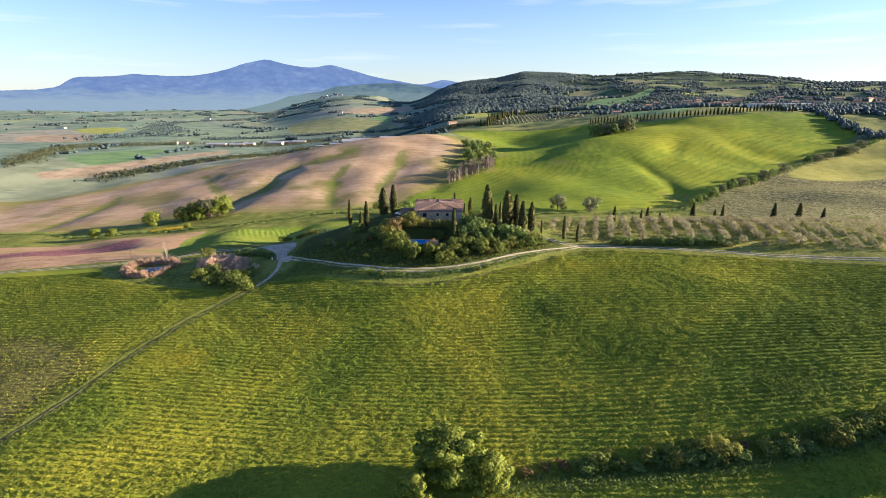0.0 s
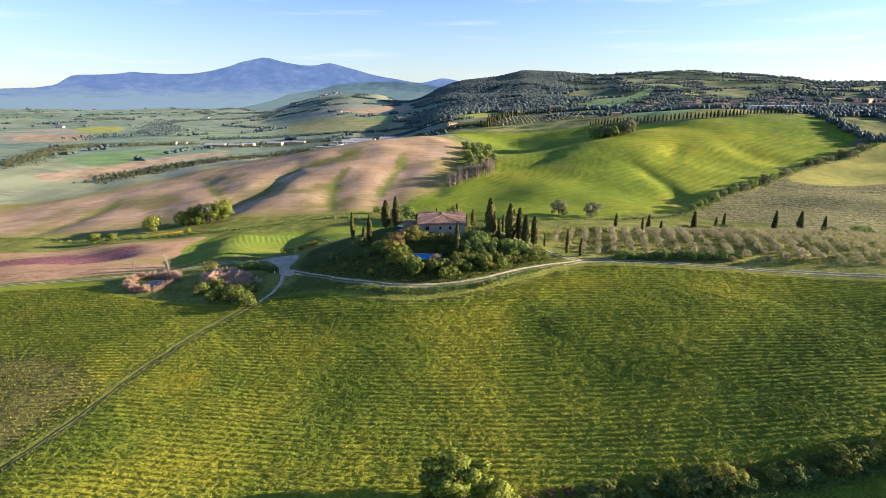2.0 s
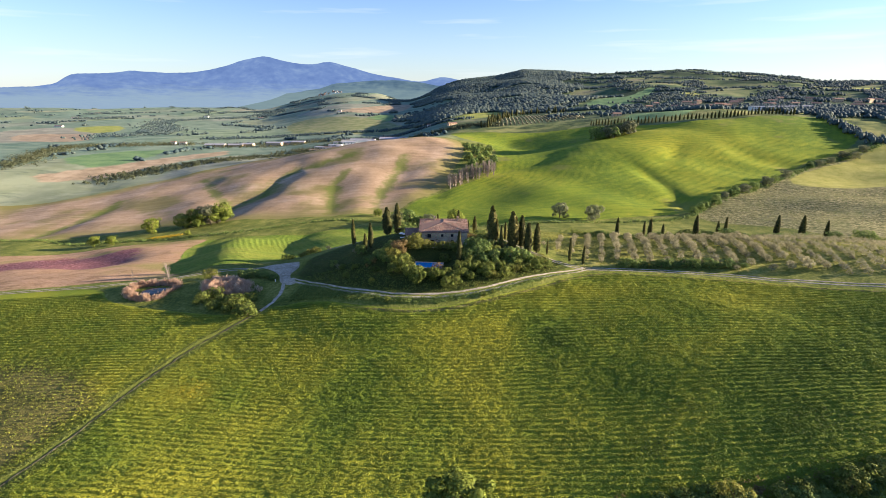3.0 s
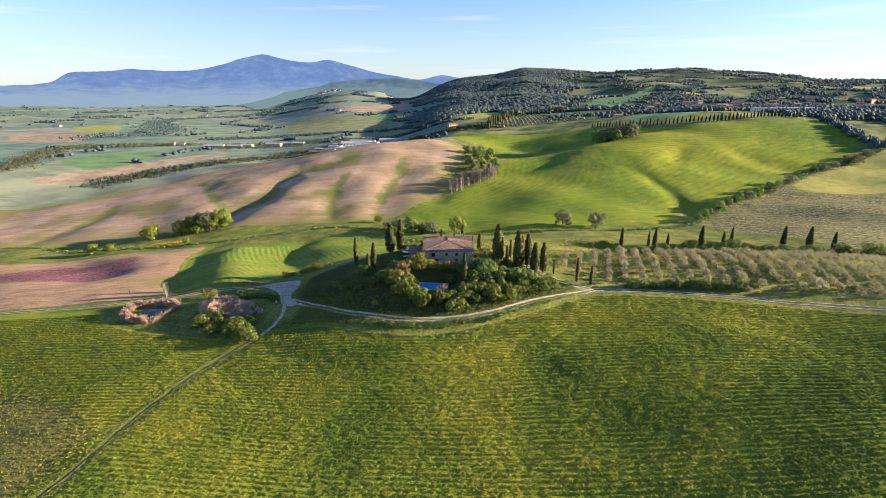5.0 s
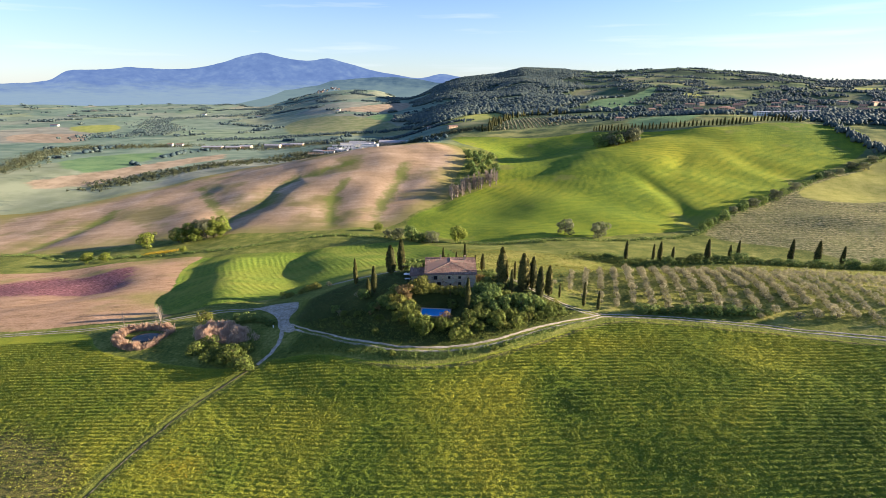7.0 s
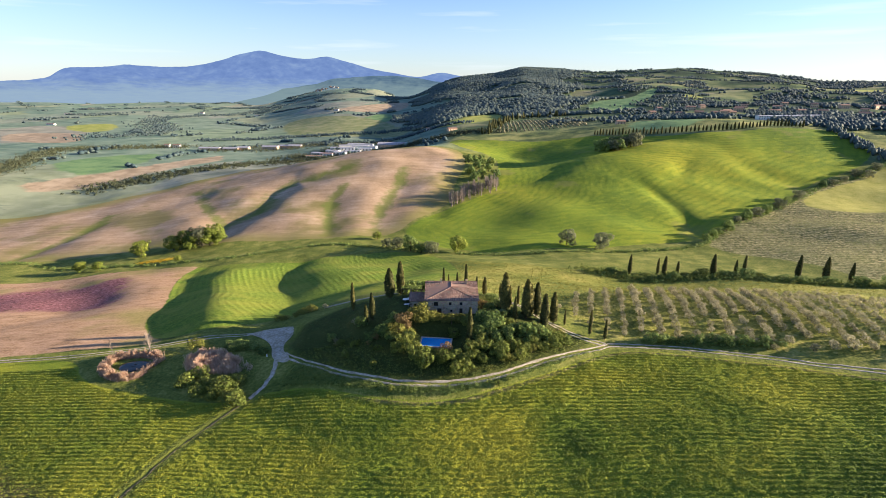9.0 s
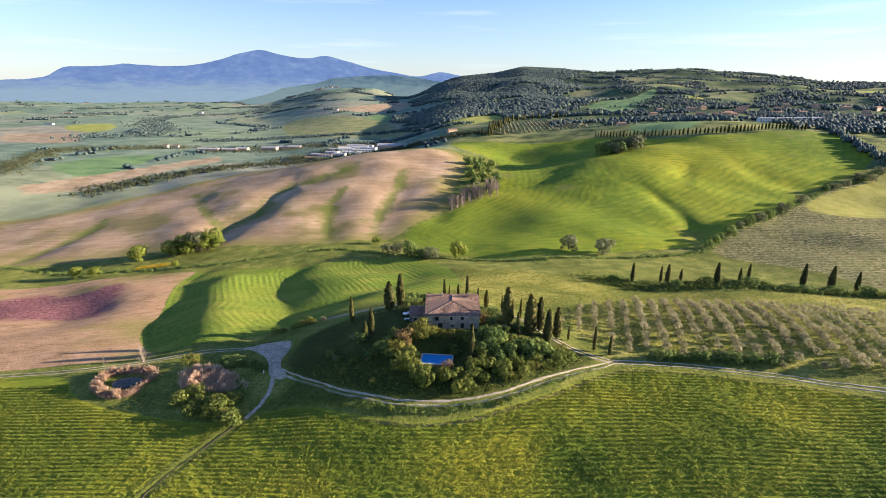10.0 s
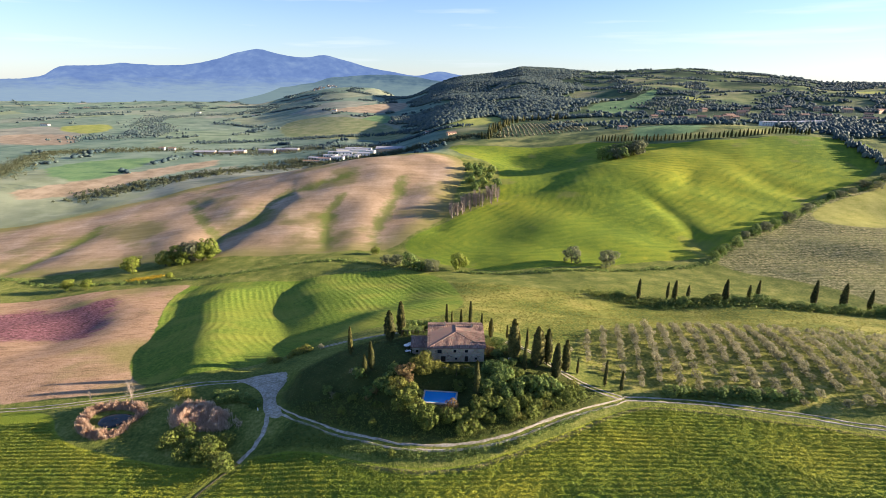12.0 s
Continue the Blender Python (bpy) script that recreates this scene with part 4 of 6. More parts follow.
part("wheel_rut", ribbon(FIELD_PATH[:4], 0, 2.2, 0.1, 1.0, 0.55), GRAVEL, tagged(new("road_field"), "narrow dirt track running down between two crop fields", "track", kind="structure"))
part("wheel_rut", ribbon(FIELD_PATH[3:], 0.4, 0.8, 0.12, 1.0, 0.45), DIRT, bpy.data.objects["road_field"])


def patch_mesh(outline, lift, step=1.2):
    """A draped sheet with a smooth outline."""
    o = rounded(outline, 3, True)
    cx, cy = sum(p[0] for p in o) / len(o), sum(p[1] for p in o) / len(o)
    v, f, n = [], [], len(o)
    rings = 7
    for k in range(1, rings + 1):
        for x, y in o:
            px, py = cx + (x - cx) * k / rings, cy + (y - cy) * k / rings
            v.append((px, py, ground_z(px, py) + lift - (0.3 if k == rings else 0)))
    for k in range(rings - 1):
        for i in range(n):
            j = (i + 1) % n
            f.append((k * n + i, k * n + j, (k + 1) * n + j, (k + 1) * n + i))
    me = raw_mesh("sheet", v, f, True)
    bm = bmesh.new()
    bm.from_mesh(me)
    bm.verts.ensure_lookup_table()
    bm.faces.new([bm.verts[i] for i in range(n)])
    bm.to_mesh(me)
    bm.free()
    return me


YARD = [(-89, 226.3), (-78, 229.5), (-68, 231), (-67, 223), (-69, 215), (-67, 208), (-61, 199), (-64, 197.5), (-69, 201), (-71.5, 206), (-73, 212), (-78, 219), (-88, 224.8)]
tagged(part("pavement_yard", patch_mesh(YARD, 0.14), GRAVEL), "pale gravel turning place where the tracks meet", "gravel yard", kind="structure")

# ---- the farmhouse on the knoll ----
HX, HY, HZ = -1.8, 217.6, 4.7
house = thing("farmhouse", "old two-storey stone farmhouse with terracotta hipped roof", "house", HX, HY, HZ)
EAVE, RIDGE = 6.2, 8.9
HALF, DEPTH_F, DEPTH_B = 10.3, 8.5, 11.5


def wall_run(x0, y0, x1, y1, top, openings, thick=0.5, z0=-2.0):
    """A wall between two corners with real openings (along, sill, width, height)."""
    length = math.hypot(x1 - x0, y1 - y0)
    bm = bmesh.new()
    cuts = sorted({0.0, length, *(o[0] - o[2] / 2 for o in openings), *(o[0] + o[2] / 2 for o in openings)})
    for a, b in zip(cuts, cuts[1:]):
        mid = (a + b) / 2
        holes = sorted((o[1], o[1] + o[3]) for o in openings if abs(o[0] - mid) < o[2] / 2)
        z = z0
        for lo, hi in holes:
            if lo > z:
                box(bm, a, 0, z, b, thick, lo)
            z = hi
        box(bm, a, 0, z, b, thick, top)
    bmesh.ops.remove_doubles(bm, verts=bm.verts, dist=0.001)
    bm.transform(Matrix.Translation((x0, y0, 0)) @ Matrix.Rotation(math.atan2(y1 - y0, x1 - x0), 4, "Z"))
    return bm


def window_in(parent, x0, y0, turn, along, sill, w, h, door=False, arch=False):
    m = Matrix.Translation((x0, y0, 0)) @ Matrix.Rotation(turn, 4, "Z")

    def bit(name, mat, par, *a):
        bm = one_box(*a)
        bm.transform(m)
        return part(name, bm, mat, par)

    a, b = along - w / 2, along + w / 2
    bm = bmesh.new()
    box(bm, a - 0.18, -0.05, sill + h, b + 0.18, 0.1, sill + h + 0.22)
    box(bm, a - 0.18, -0.05, sill, a, 0.1, sill + h)
    box(bm, b, -0.05, sill, b + 0.18, 0.1, sill + h)
    bm.transform(m)
    win = part("door" if door else "window", bm, FRAME, parent)
    if door:
        bit("leaf", WOOD_DARK, win, a + 0.003, 0.22, sill, b - 0.003, 0.3, sill + h - 0.003)
    else:
        bit("sill", FRAME, win, a - 0.25, -0.12, sill - 0.12, b + 0.25, 0.12, sill - 0.003)
        bit("pane", GLASS, win, a + 0.003, 0.3, sill + 0.003, along - 0.04, 0.33, sill + h - 0.003)
        bit("pane", GLASS, win, along + 0.04, 0.3, sill + 0.003, b - 0.003, 0.33, sill + h - 0.003)
        bit("mullion", WOOD_DARK, win, along - 0.04, 0.26, sill + 0.003, along + 0.04, 0.36, sill + h - 0.003)
    return win


FRONT = [(4.0, 3.5, 1.6, 1.8), (9.7, 3.9, 1.0, 1.3), (14.0, 3.9, 1.1, 1.3), (5.4, 0.15, 1.7, 2.4), (10.2, 0.9, 0.8, 1.0), (14.0, 0.15, 1.2, 2.4), (17.6, 0.9, 0.9, 1.1)]
EAST = [(3.0, 3.8, 1.0, 1.3), (8.0, 3.8, 1.0, 1.3), (13.0, 3.8, 1.0, 1.3), (5.5, 0.4, 1.1, 2.1), (11.0, 0.8, 1.0, 1.3)]
W2 = 2 * HALF
L = DEPTH_F + DEPTH_B
front = part("wall_front", wall_run(-HALF, 0, HALF, 0, EAVE, FRONT), STONE, house)
east = part("wall_east", wall_run(HALF, 0.5, HALF, L - 0.5, EAVE, EAST), STONE, house)
part("wall_back", wall_run(HALF, L, -HALF, L, EAVE, []), STONE, house)
west = part("wall_west", wall_run(-HALF, L - 0.5, -HALF, 0.5, EAVE, [(5.0, 3.8, 1.0, 1.3), (14.0, 3.8, 1.0, 1.3)]), STONE, house)
for o in FRONT:
    window_in(front, -HALF, 0, 0, *o, door=o[1] < 0.2)
for o in EAST:
    window_in(east, HALF, 0.5, math.pi / 2, *o, door=o[1] < 0.5)
for o in [(5.0, 3.8, 1.0, 1.3), (14.0, 3.8, 1.0, 1.3)]:
    window_in(west, -HALF, L - 0.5, -math.pi / 2, *o)
part("upper_floor", one_box(-HALF + 0.5, 0.5, 3.0, HALF - 0.5, L - 0.5, 3.2), WOOD_DARK, house)
part("attic_floor", one_box(-HALF + 0.5, 0.5, EAVE - 0.2, HALF - 0.5, L - 0.5, EAVE - 0.02), WOOD_DARK, house)
part("string_course", one_box(-HALF - 0.06, -0.08, 3.25, HALF + 0.06, -0.003, 3.4), FRAME, house)


def tile_slope(a, b, c, d, step=0.42):
    """Rows of half-round tiles from eave a-b up to ridge d-c (d over a); c = d makes a triangle."""
    a, b, c, d = (Vector(p) for p in (a, b, c, d))
    nrm = (b - a).cross(d - a).normalized()
    if nrm.z < 0:
        nrm = -nrm
    v, f = [], []

    def slab(p, q, r, s, lift0, lift1):
        i = len(v)
        v.extend([p + nrm * lift0, q + nrm * lift0, r + nrm * lift0, s + nrm * lift0])
        f.append((i, i + 1, i + 2, i + 3))

    under = [a, b, c if (c - d).length > 0.01 else d - (d - b) * 0.001, d]
    slab(*under, 0.0, 0)
    slab(*[p - nrm * 0.16 for p in under], 0.0, 0)
    # verge and eave edges
    for p, q in ((a, b), (b, under[2]), (d, a)):
        slab(p, q, q - nrm * 0.16, p - nrm * 0.16, 0, 0)
    # cover tiles run up the slope; each course is a little proud of the one above
    up = d - a - (b - a).normalized() * (d - a).dot((b - a).normalized())
    height_ = up.length
    up.normalize()
    side = (b - a).normalized()
    wide = (b - a).length
    du, cu = (d - a).dot(side), (c - a).dot(side)
    k = 0.0
    while k < wide - 0.1:
        t0 = k + step * 0.5
        if t0 < du:
            top = height_ * t0 / max(du, 1e-6)
        elif t0 > cu:
            top = height_ * (wide - t0) / max(wide - cu, 1e-6)
        else:
            top = height_
        n = max(1, int(top / 0.9))
        for j in range(n):
            y0, y1 = top * j / n, top * (j + 1) / n + 0.06
            i = len(v)
            for yy, lift in ((y0, 0.1), (y1, 0.05)):
                for o, hgt in ((0.06, 0.004), (step * 0.32, 1.0), (step * 0.68, 1.0), (step - 0.06, 0.004)):
                    v.append(a + side * (k + o) + up * yy + nrm * (lift * hgt + 0.005))
            f.extend([(i, i + 1, i + 5, i + 4), (i + 1, i + 2, i + 6, i + 5), (i + 2, i + 3, i + 7, i + 6)])
        k += step
    return raw_mesh("slope", [tuple(p) for p in v], f)


OV = 0.6
xl, xr, yf, yb = -HALF - OV, HALF + OV, -OV, L + OV
yr = DEPTH_F + 5.5
apex = (0.0, DEPTH_F - 0.5, RIDGE - 0.5)
hubR, hubL = (xr, yr, RIDGE - 0.4), (xl, yr, RIDGE - 0.4)
roof = tagged(new("roof", None), "terracotta tiled roof with hipped front")
roof.parent = house
valley_z = EAVE - 0.1
part("roof_slope", tile_slope((xl, yf, valley_z), (xr, yf, valley_z), apex, apex), TILE, roof)
part("roof_slope", tile_slope((xr, yf, valley_z), (xr, DEPTH_F + 1.0, valley_z + 1.2), (0, yr, RIDGE - 0.33), apex), TILE, roof)
part("roof_slope", tile_slope((xl, DEPTH_F + 1.0, valley_z + 1.2), (xl, yf, valley_z), apex, (0, yr, RIDGE - 0.33)), TILE, roof)
part("roof_slope", tile_slope((xl, DEPTH_F - 1.5, valley_z + 0.4), (xr, DEPTH_F - 1.5, valley_z + 0.4), hubR, hubL), TILE, roof)
part("roof_slope", tile_slope((xr, yb, valley_z), (xl, yb, valley_z), hubL, hubR), TILE, roof)
for sx in (-1, 1):
    bm = bmesh.new()
    pts = [(sx * HALF, DEPTH_F - 1.4, EAVE - 0.3), (sx * HALF, yr, RIDGE - 0.62), (sx * HALF, L, EAVE - 0.3)]
    lo = [bm.verts.new(p) for p in pts]
    hi = [bm.verts.new((p[0] - sx * 0.5, p[1], p[2])) for p in pts]
    bm.faces.new(lo), bm.faces.new(hi[::-1])
    for i in range(3):
        bm.faces.new((lo[i], hi[i], hi[(i + 1) % 3], lo[(i + 1) % 3]))
    bmesh.ops.recalc_face_normals(bm, faces=bm.faces)
    part("gable", bm, STONE, house)


def ridge_cap(p, q, parent):
    p, q = Vector(p), Vector(q)
    n = max(2, int((q - p).length / 0.6))
    turn = (q - p).to_track_quat("Z", "Y").to_matrix().to_4x4()
    bm = bmesh.new()
    for i in range(n):
        a = p.lerp(q, i / n)
        bmesh.ops.create_cone(bm, cap_ends=True, segments=8, radius1=0.2, radius2=0.17, depth=(q - p).length / n * 1.08, matrix=Matrix.Translation(a.lerp(p.lerp(q, (i + 1) / n), 0.5)) @ turn)
    part("ridge_tiles", bm, TILE, parent)


for p, q in ((apex, (0, yr, RIDGE - 0.33)), (hubL, hubR), ((xl, yf, valley_z), apex), ((xr, yf, valley_z), apex)):
    ridge_cap(p, q, roof)


def chimney(x, y, z, w=0.7, h=1.5):
    bm = box(bmesh.new(), x - w / 2, y - w / 2, z - 1.2, x + w / 2, y + w / 2, z + h)
    box(bm, x - w / 2 - 0.1, y - w / 2 - 0.1, z + h, x + w / 2 + 0.1, y + w / 2 + 0.1, z + h + 0.12)
    box(bm, x - w / 2, y - w / 2, z + h + 0.12, x - w / 4, y + w / 2, z + h + 0.4)
    box(bm, x + w / 4, y - w / 2, z + h + 0.12, x + w / 2, y + w / 2, z + h + 0.4)
    ch = part("chimney", bm, STONE, house)
    part("cap", one_box(x - w / 2 - 0.12, y - w / 2 - 0.12, z + h + 0.4, x + w / 2 + 0.12, y + w / 2 + 0.12, z + h + 0.5), TILE, ch)


chimney(6.4, yr - 1.2, RIDGE - 1.0)
chimney(-4.2, yr - 0.6, RIDGE - 0.6, 0.6, 1.1)
chimney(6.8, 5.2, RIDGE - 3.0, 0.5, 1.0)

# lower wing on the west side
wing = tagged(new("side_wing"), "lower stone wing with a tiled lean-to roof")
wing.parent = house
part("wall_front", wall_run(-HALF - 6.5, 5, -HALF - 0.003, 5, 3.6, [(2.0, 1.0, 0.9, 1.2), (4.6, 0.1, 1.0, 2.1)], z0=-3), STONE, wing)
part("wall_west", wall_run(-HALF - 6.5, 13, -HALF - 6.5, 5.5, 3.6, [], z0=-4), STONE, wing)
part("wall_back", wall_run(-HALF - 0.003, 13.5, -HALF - 6.5, 13.5, 3.6, [], z0=-3), STONE, wing)
part("roof_slope", tile_slope((-HALF - 7.0, 4.5, 3.6), (-HALF - 0.01, 4.5, 3.6), (-HALF - 0.01, 9.2, 5.6), (-HALF - 7.0, 9.2, 5.6)), TILE, wing)
part("roof_slope", tile_slope((-HALF - 0.01, 14.0, 3.6), (-HALF - 7.0, 14.0, 3.6), (-HALF - 7.0, 9.2, 5.6), (-HALF - 0.01, 9.2, 5.6)), TILE, wing)

# ---- swimming pool below the house ----
PX, PY, PZ = -8.0, 199.4, 1.6
pool = thing("swimming_pool", "swimming pool with bright blue water and pale stone edge", "pool", PX, PY, PZ, turn=-6)
pw, pd = 5.3, 3.1
rim = bmesh.new()
box(rim, -pw - 0.6, -pd - 0.6, -1.6, -pw, pd + 0.6, 0.5)
box(rim, pw, -pd - 0.6, -1.6, pw + 0.6, pd + 0.6, 0.5)
box(rim, -pw, -pd - 0.6, -1.6, pw, -pd, 0.5)
box(rim, -pw, pd, -1.6, pw, pd + 0.6, 0.5)
bmesh.ops.bevel(rim, geom=rim.edges[:], offset=0.04, segments=1)
part("coping", rim, POOL_STONE, pool)
lining = bmesh.new()
box(lining, -pw + 0.003, -pd + 0.003, -1.7, pw - 0.003, pd - 0.003, 0.2)
part("lining", lining, POOL_TILE, pool)
wat = bmesh.new()
bmesh.ops.create_grid(wat, x_segments=12, y_segments=8, size=1, matrix=Matrix.Diagonal((pw - 0.01, pd - 0.01, 1, 1)))
w_ob = part("water", wat, WATER, pool, "clear blue water")
w_ob.matrix_basis = Matrix.Translation((0, 0, 0.36))
w_ob.visible_shadow = False


# ---- garden things beside the farmhouse ----
def pergola(x, y, w, d, h):
    z = ground_z(x, y)
    ob = thing("pergola", "weathered wooden pergola overgrown with dark creeper", "pergola", x, y, z)
    for i in range(5):
        for sy in (-1, 1):
            px = -w / 2 + w * i / 4
            part("post", one_box(px - 0.07, sy * d / 2 - 0.07, -0.5, px + 0.07, sy * d / 2 + 0.07, h), DRY_WOOD, ob)
    for sy in (-1, 1):
        part("beam", one_box(-w / 2 - 0.3, sy * d / 2 - 0.06, h, w / 2 + 0.3, sy * d / 2 + 0.06, h + 0.16), DRY_WOOD, ob)
    for i in range(13):
        px = -w / 2 + w * i / 12
        part("rafter", one_box(px - 0.04, -d / 2 - 0.4, h + 0.165, px + 0.04, d / 2 + 0.4, h + 0.28), DRY_WOOD, ob)
    rng = np.random.default_rng(77)
    n = 900
    c = np.column_stack([rng.uniform(-w / 2, w / 2, n), rng.uniform(-d / 2 - 0.3, d / 2 + 0.3, n), h + 0.3 + np.abs(rng.normal(0, 0.22, n))])
    me = raw_mesh("creeper", *quads(rng, c, np.tile([0.0, 0.0, 1.0], (n, 1)), 0.2, 0.8, 0.6))
    part("creeper", me, LEAF_DARK, ob, "dark green climbing leaves")
    return ob


pergola(-19.0, 240.5, 9.0, 3.6, 2.5)


def parasol(x, y, r=1.5):
    ob = thing("garden_parasol", "white canvas garden parasol on a pole", "parasol", x, y, ground_z(x, y), "parasols on the terrace")
    bm = bmesh.new()
    bmesh.ops.create_cone(bm, cap_ends=False, segments=8, radius1=r, radius2=0.03, depth=0.6, matrix=Matrix.Translation((0, 0, 2.4)))
    part("canopy", bm, CANVAS, ob)
    bm = bmesh.new()
    bmesh.ops.create_cone(bm, cap_ends=True, segments=8, radius1=0.03, radius2=0.03, depth=2.9, matrix=Matrix.Translation((0, 0, 1.15)))
    part("pole", bm, DRY_WOOD, ob)
    bm = bmesh.new()
    bmesh.ops.create_cone(bm, cap_ends=True, segments=10, radius1=0.35, radius2=0.25, depth=0.2, matrix=Matrix.Translation((0, 0, 0.1)))
    part("base", bm, POOL_STONE, ob)


def garden_table(x, y, turn=0.0):
    ob = thing("garden_table", "pale garden table on the grass", "table", x, y, ground_z(x, y), "garden tables", turn)
    part("tabletop", one_box(-1.1, -0.5, 0.7, 1.1, 0.5, 0.75), CANVAS, ob)
    for sx in (-1, 1):
        for sy in (-1, 1):
            part("leg", one_box(sx * 0.95 - 0.04, sy * 0.4 - 0.04, -0.2, sx * 0.95 + 0.04, sy * 0.4 + 0.04, 0.7), CANVAS, ob)


parasol(-19.2, 226.5, 1.4)
parasol(-20.6, 223.2, 1.2)
garden_table(-20.0, 221.0, 20)
garden_table(15.5, 214.5, 10)
garden_table(17.8, 216.0, 70)


def boundary_post(x, y):
    ob = thing("marker_post", "white painted marker post beside the gravel yard", "post", x, y, ground_z(x, y))
    bm = one_box(-0.18, -0.1, -0.3, 0.18, 0.1, 1.1)
    bmesh.ops.bevel(bm, geom=bm.edges[:], offset=0.03, segments=1)
    part("post", bm, CANVAS, ob)


boundary_post(-72.6, 204.8)
# low retaining wall under the terrace
wall_me = bmesh.new()
for i in range(14):
    a = -9.6 + i * 1.45
    box(wall_me, a, -4.6 + 0.1 * math.sin(i * 1.7), -0.9, a + 1.44, -4.1 + 0.1 * math.sin(i * 1.7), 0.45 + 0.05 * math.sin(i * 2.3))
low_wall = thing("garden_wall", "low stone retaining wall below the farmhouse front", "wall", HX, HY, HZ)
part("wall", wall_me, STONE, low_wall)

# ---- cypresses ----
CYPRESS = [cypress_meshes(i, 12.0, r) for i, r in enumerate((1.35, 1.6, 1.15, 1.5))]
SLIM = [cypress_meshes(20 + i, 10.0, r) for i, r in enumerate((0.75, 0.6))]
rng_p = random.Random(5)


def cypress(x, y, h, kind=None, group="cypresses round the farmhouse", label="tall dark green Italian cypress on grass", wide=1.0):
    src = (SLIM if kind == "slim" else CYPRESS)
    me = src[rng_p.randrange(len(src))]
    s = h / (10.0 if kind == "slim" else 12.0)
    s, wide = s * 1.08, wide * 0.92
    return plant("cypress", label, "cypress tree", me, x, y, (s * wide, s * wide, s), rng_p.uniform(0, 360), group)


for x, y, h, wide in ((-42.9, 228.0, 11.5, 0.8), (-32.7, 211.5, 10.5, 0.9), (-34.8, 209.5, 7.5, 0.9), (-28, 233.5, 12.2, 1.25), (-24, 242, 14.2, 0.95), (13, 237, 7.8, 1.0),
                      (19.3, 218, 14.8, 1.0), (27.8, 215.5, 14.9, 1.05), (29.5, 218, 12.6, 1.0), (32.4, 219, 13.5, 1.0), (33.8, 210, 13.2, 1.05), (38.6, 215.5, 12.3, 1.0), (21.6, 221, 9.5, 0.9)):
    cypress(x, y, h, wide=wide)
for x, y, h in ((26.5, 229, 8.0), (22.5, 211, 9.5), (43.3, 215.5, 5.8), (51.6, 209, 9.8), (56.8, 206.6, 7.6), (4.4, 199, 12.0), (20, 239, 6.0)):
    cypress(x, y, h, "slim", label="slim young Italian cypress beside the drive")
for x, y, h in ((-4.6, 262, 10), (-2.2, 262, 7), (1.9, 259, 8), (6.0, 258, 12), (11.0, 256, 7)):
    cypress(x, y, h, "slim", "cypresses behind the farmhouse", "slim Italian cypress behind the farmhouse")
for x, y, h in ((124, 358, 14), (144.7, 361, 11), (147, 356, 13.5), (158, 360, 9), (175, 347, 14.5), (192, 350, 10.5), (197, 349, 13.5), (228.5, 342, 16), (238, 331, 16), (253, 329, 12.5)):
    cypress(x, y, h, None, "cypresses along the lower hedge", "dark Italian cypress standing in a hedge line", 0.9)

# ---- shrubs of the knoll ----
SHRUB = {"green": [broadleaf_meshes(40 + i, 4.0, 2.6, LEAF_SHRUB, 1350, 0.17, 0.04, 20) for i in range(4)],
         "dark": [broadleaf_meshes(50 + i, 4.0, 2.6, LEAF_DARK, 1350, 0.17, 0.04, 20) for i in range(4)],
         "yellow": [broadleaf_meshes(60 + i, 4.0, 2.6, LEAF_YELLOW, 1350, 0.16, 0.04, 20) for i in range(3)],
         "rust": [broadleaf_meshes(70 + i, 4.0, 2.4, LEAF_RUST, 900, 0.17, 0.04, 16) for i in range(2)],
         "olive": [broadleaf_meshes(80 + i, 4.0, 2.5, LEAF_OLIVE, 1000, 0.15, 0.04, 18) for i in range(2)]}
SHRUB_WORDS = {"green": "leafy mid-green garden shrub", "dark": "dense dark evergreen shrub", "yellow": "yellow-green spring-leaved shrub", "rust": "reddish-brown leaved shrub", "olive": "grey-green shrub with fine leaves"}


def shrubs(kind, places, s, where, group, tall=1.0, vary=0.25, wander=0.0):
    for x, y in places:
        k = 1.2 * s * rng_p.uniform(1 - vary, 1 + vary)
        x, y = x + rng_p.uniform(-wander, wander), y + rng_p.uniform(-wander, wander)
        src = SHRUB[kind]
        plant("shrub", f"{SHRUB_WORDS[kind]} {where}", "shrub", src[rng_p.randrange(len(src))], x, y, (k, k, k * tall), rng_p.uniform(0, 360), group)


KN = "shrubs of the knoll"
shrubs("yellow", [(-16.8, 209.5), (-13.8, 212), (-9.7, 209.8), (-5.7, 208.8), (-2.1, 207.5), (1.3, 207.5), (-13.7, 208.0)], 0.95, "below the farmhouse front", KN)
shrubs("rust", [(-20.6, 205.6), (-18.7, 203.8)], 0.95, "beside the pool", KN)
shrubs("yellow", [(-21.7, 201.1)], 0.95, "beside the pool", KN)
shrubs("green", [(-18.7, 197.1), (-15.6, 193.8), (-13.6, 189.7), (-11.9, 187.7), (-21.8, 194.6), (-17.0, 199.5)], 1.05, "on the slope below the pool", KN, 1.1)
shrubs("rust", [(-4.0, 193.5), (10.7, 222.3), (-6.5, 192.0)], 0.8, "on the knoll", KN)
shrubs("green", [(-1.3, 190.2), (1.7, 189.3), (4.4, 193.4), (3.0, 186.9), (-0.7, 185.6), (7.6, 194.4), (-5.0, 189.5)], 0.95, "on the slope below the pool", KN)
shrubs("dark", [(9.9, 207.3), (11.8, 202.2), (16.4, 204.9), (14.2, 197.8), (18.4, 200.3), (25.3, 201.0), (30.4, 201.5), (7.7, 200.2), (13.0, 205.0), (21, 203)], 1.15, "on the east side of the knoll", KN, 1.1)
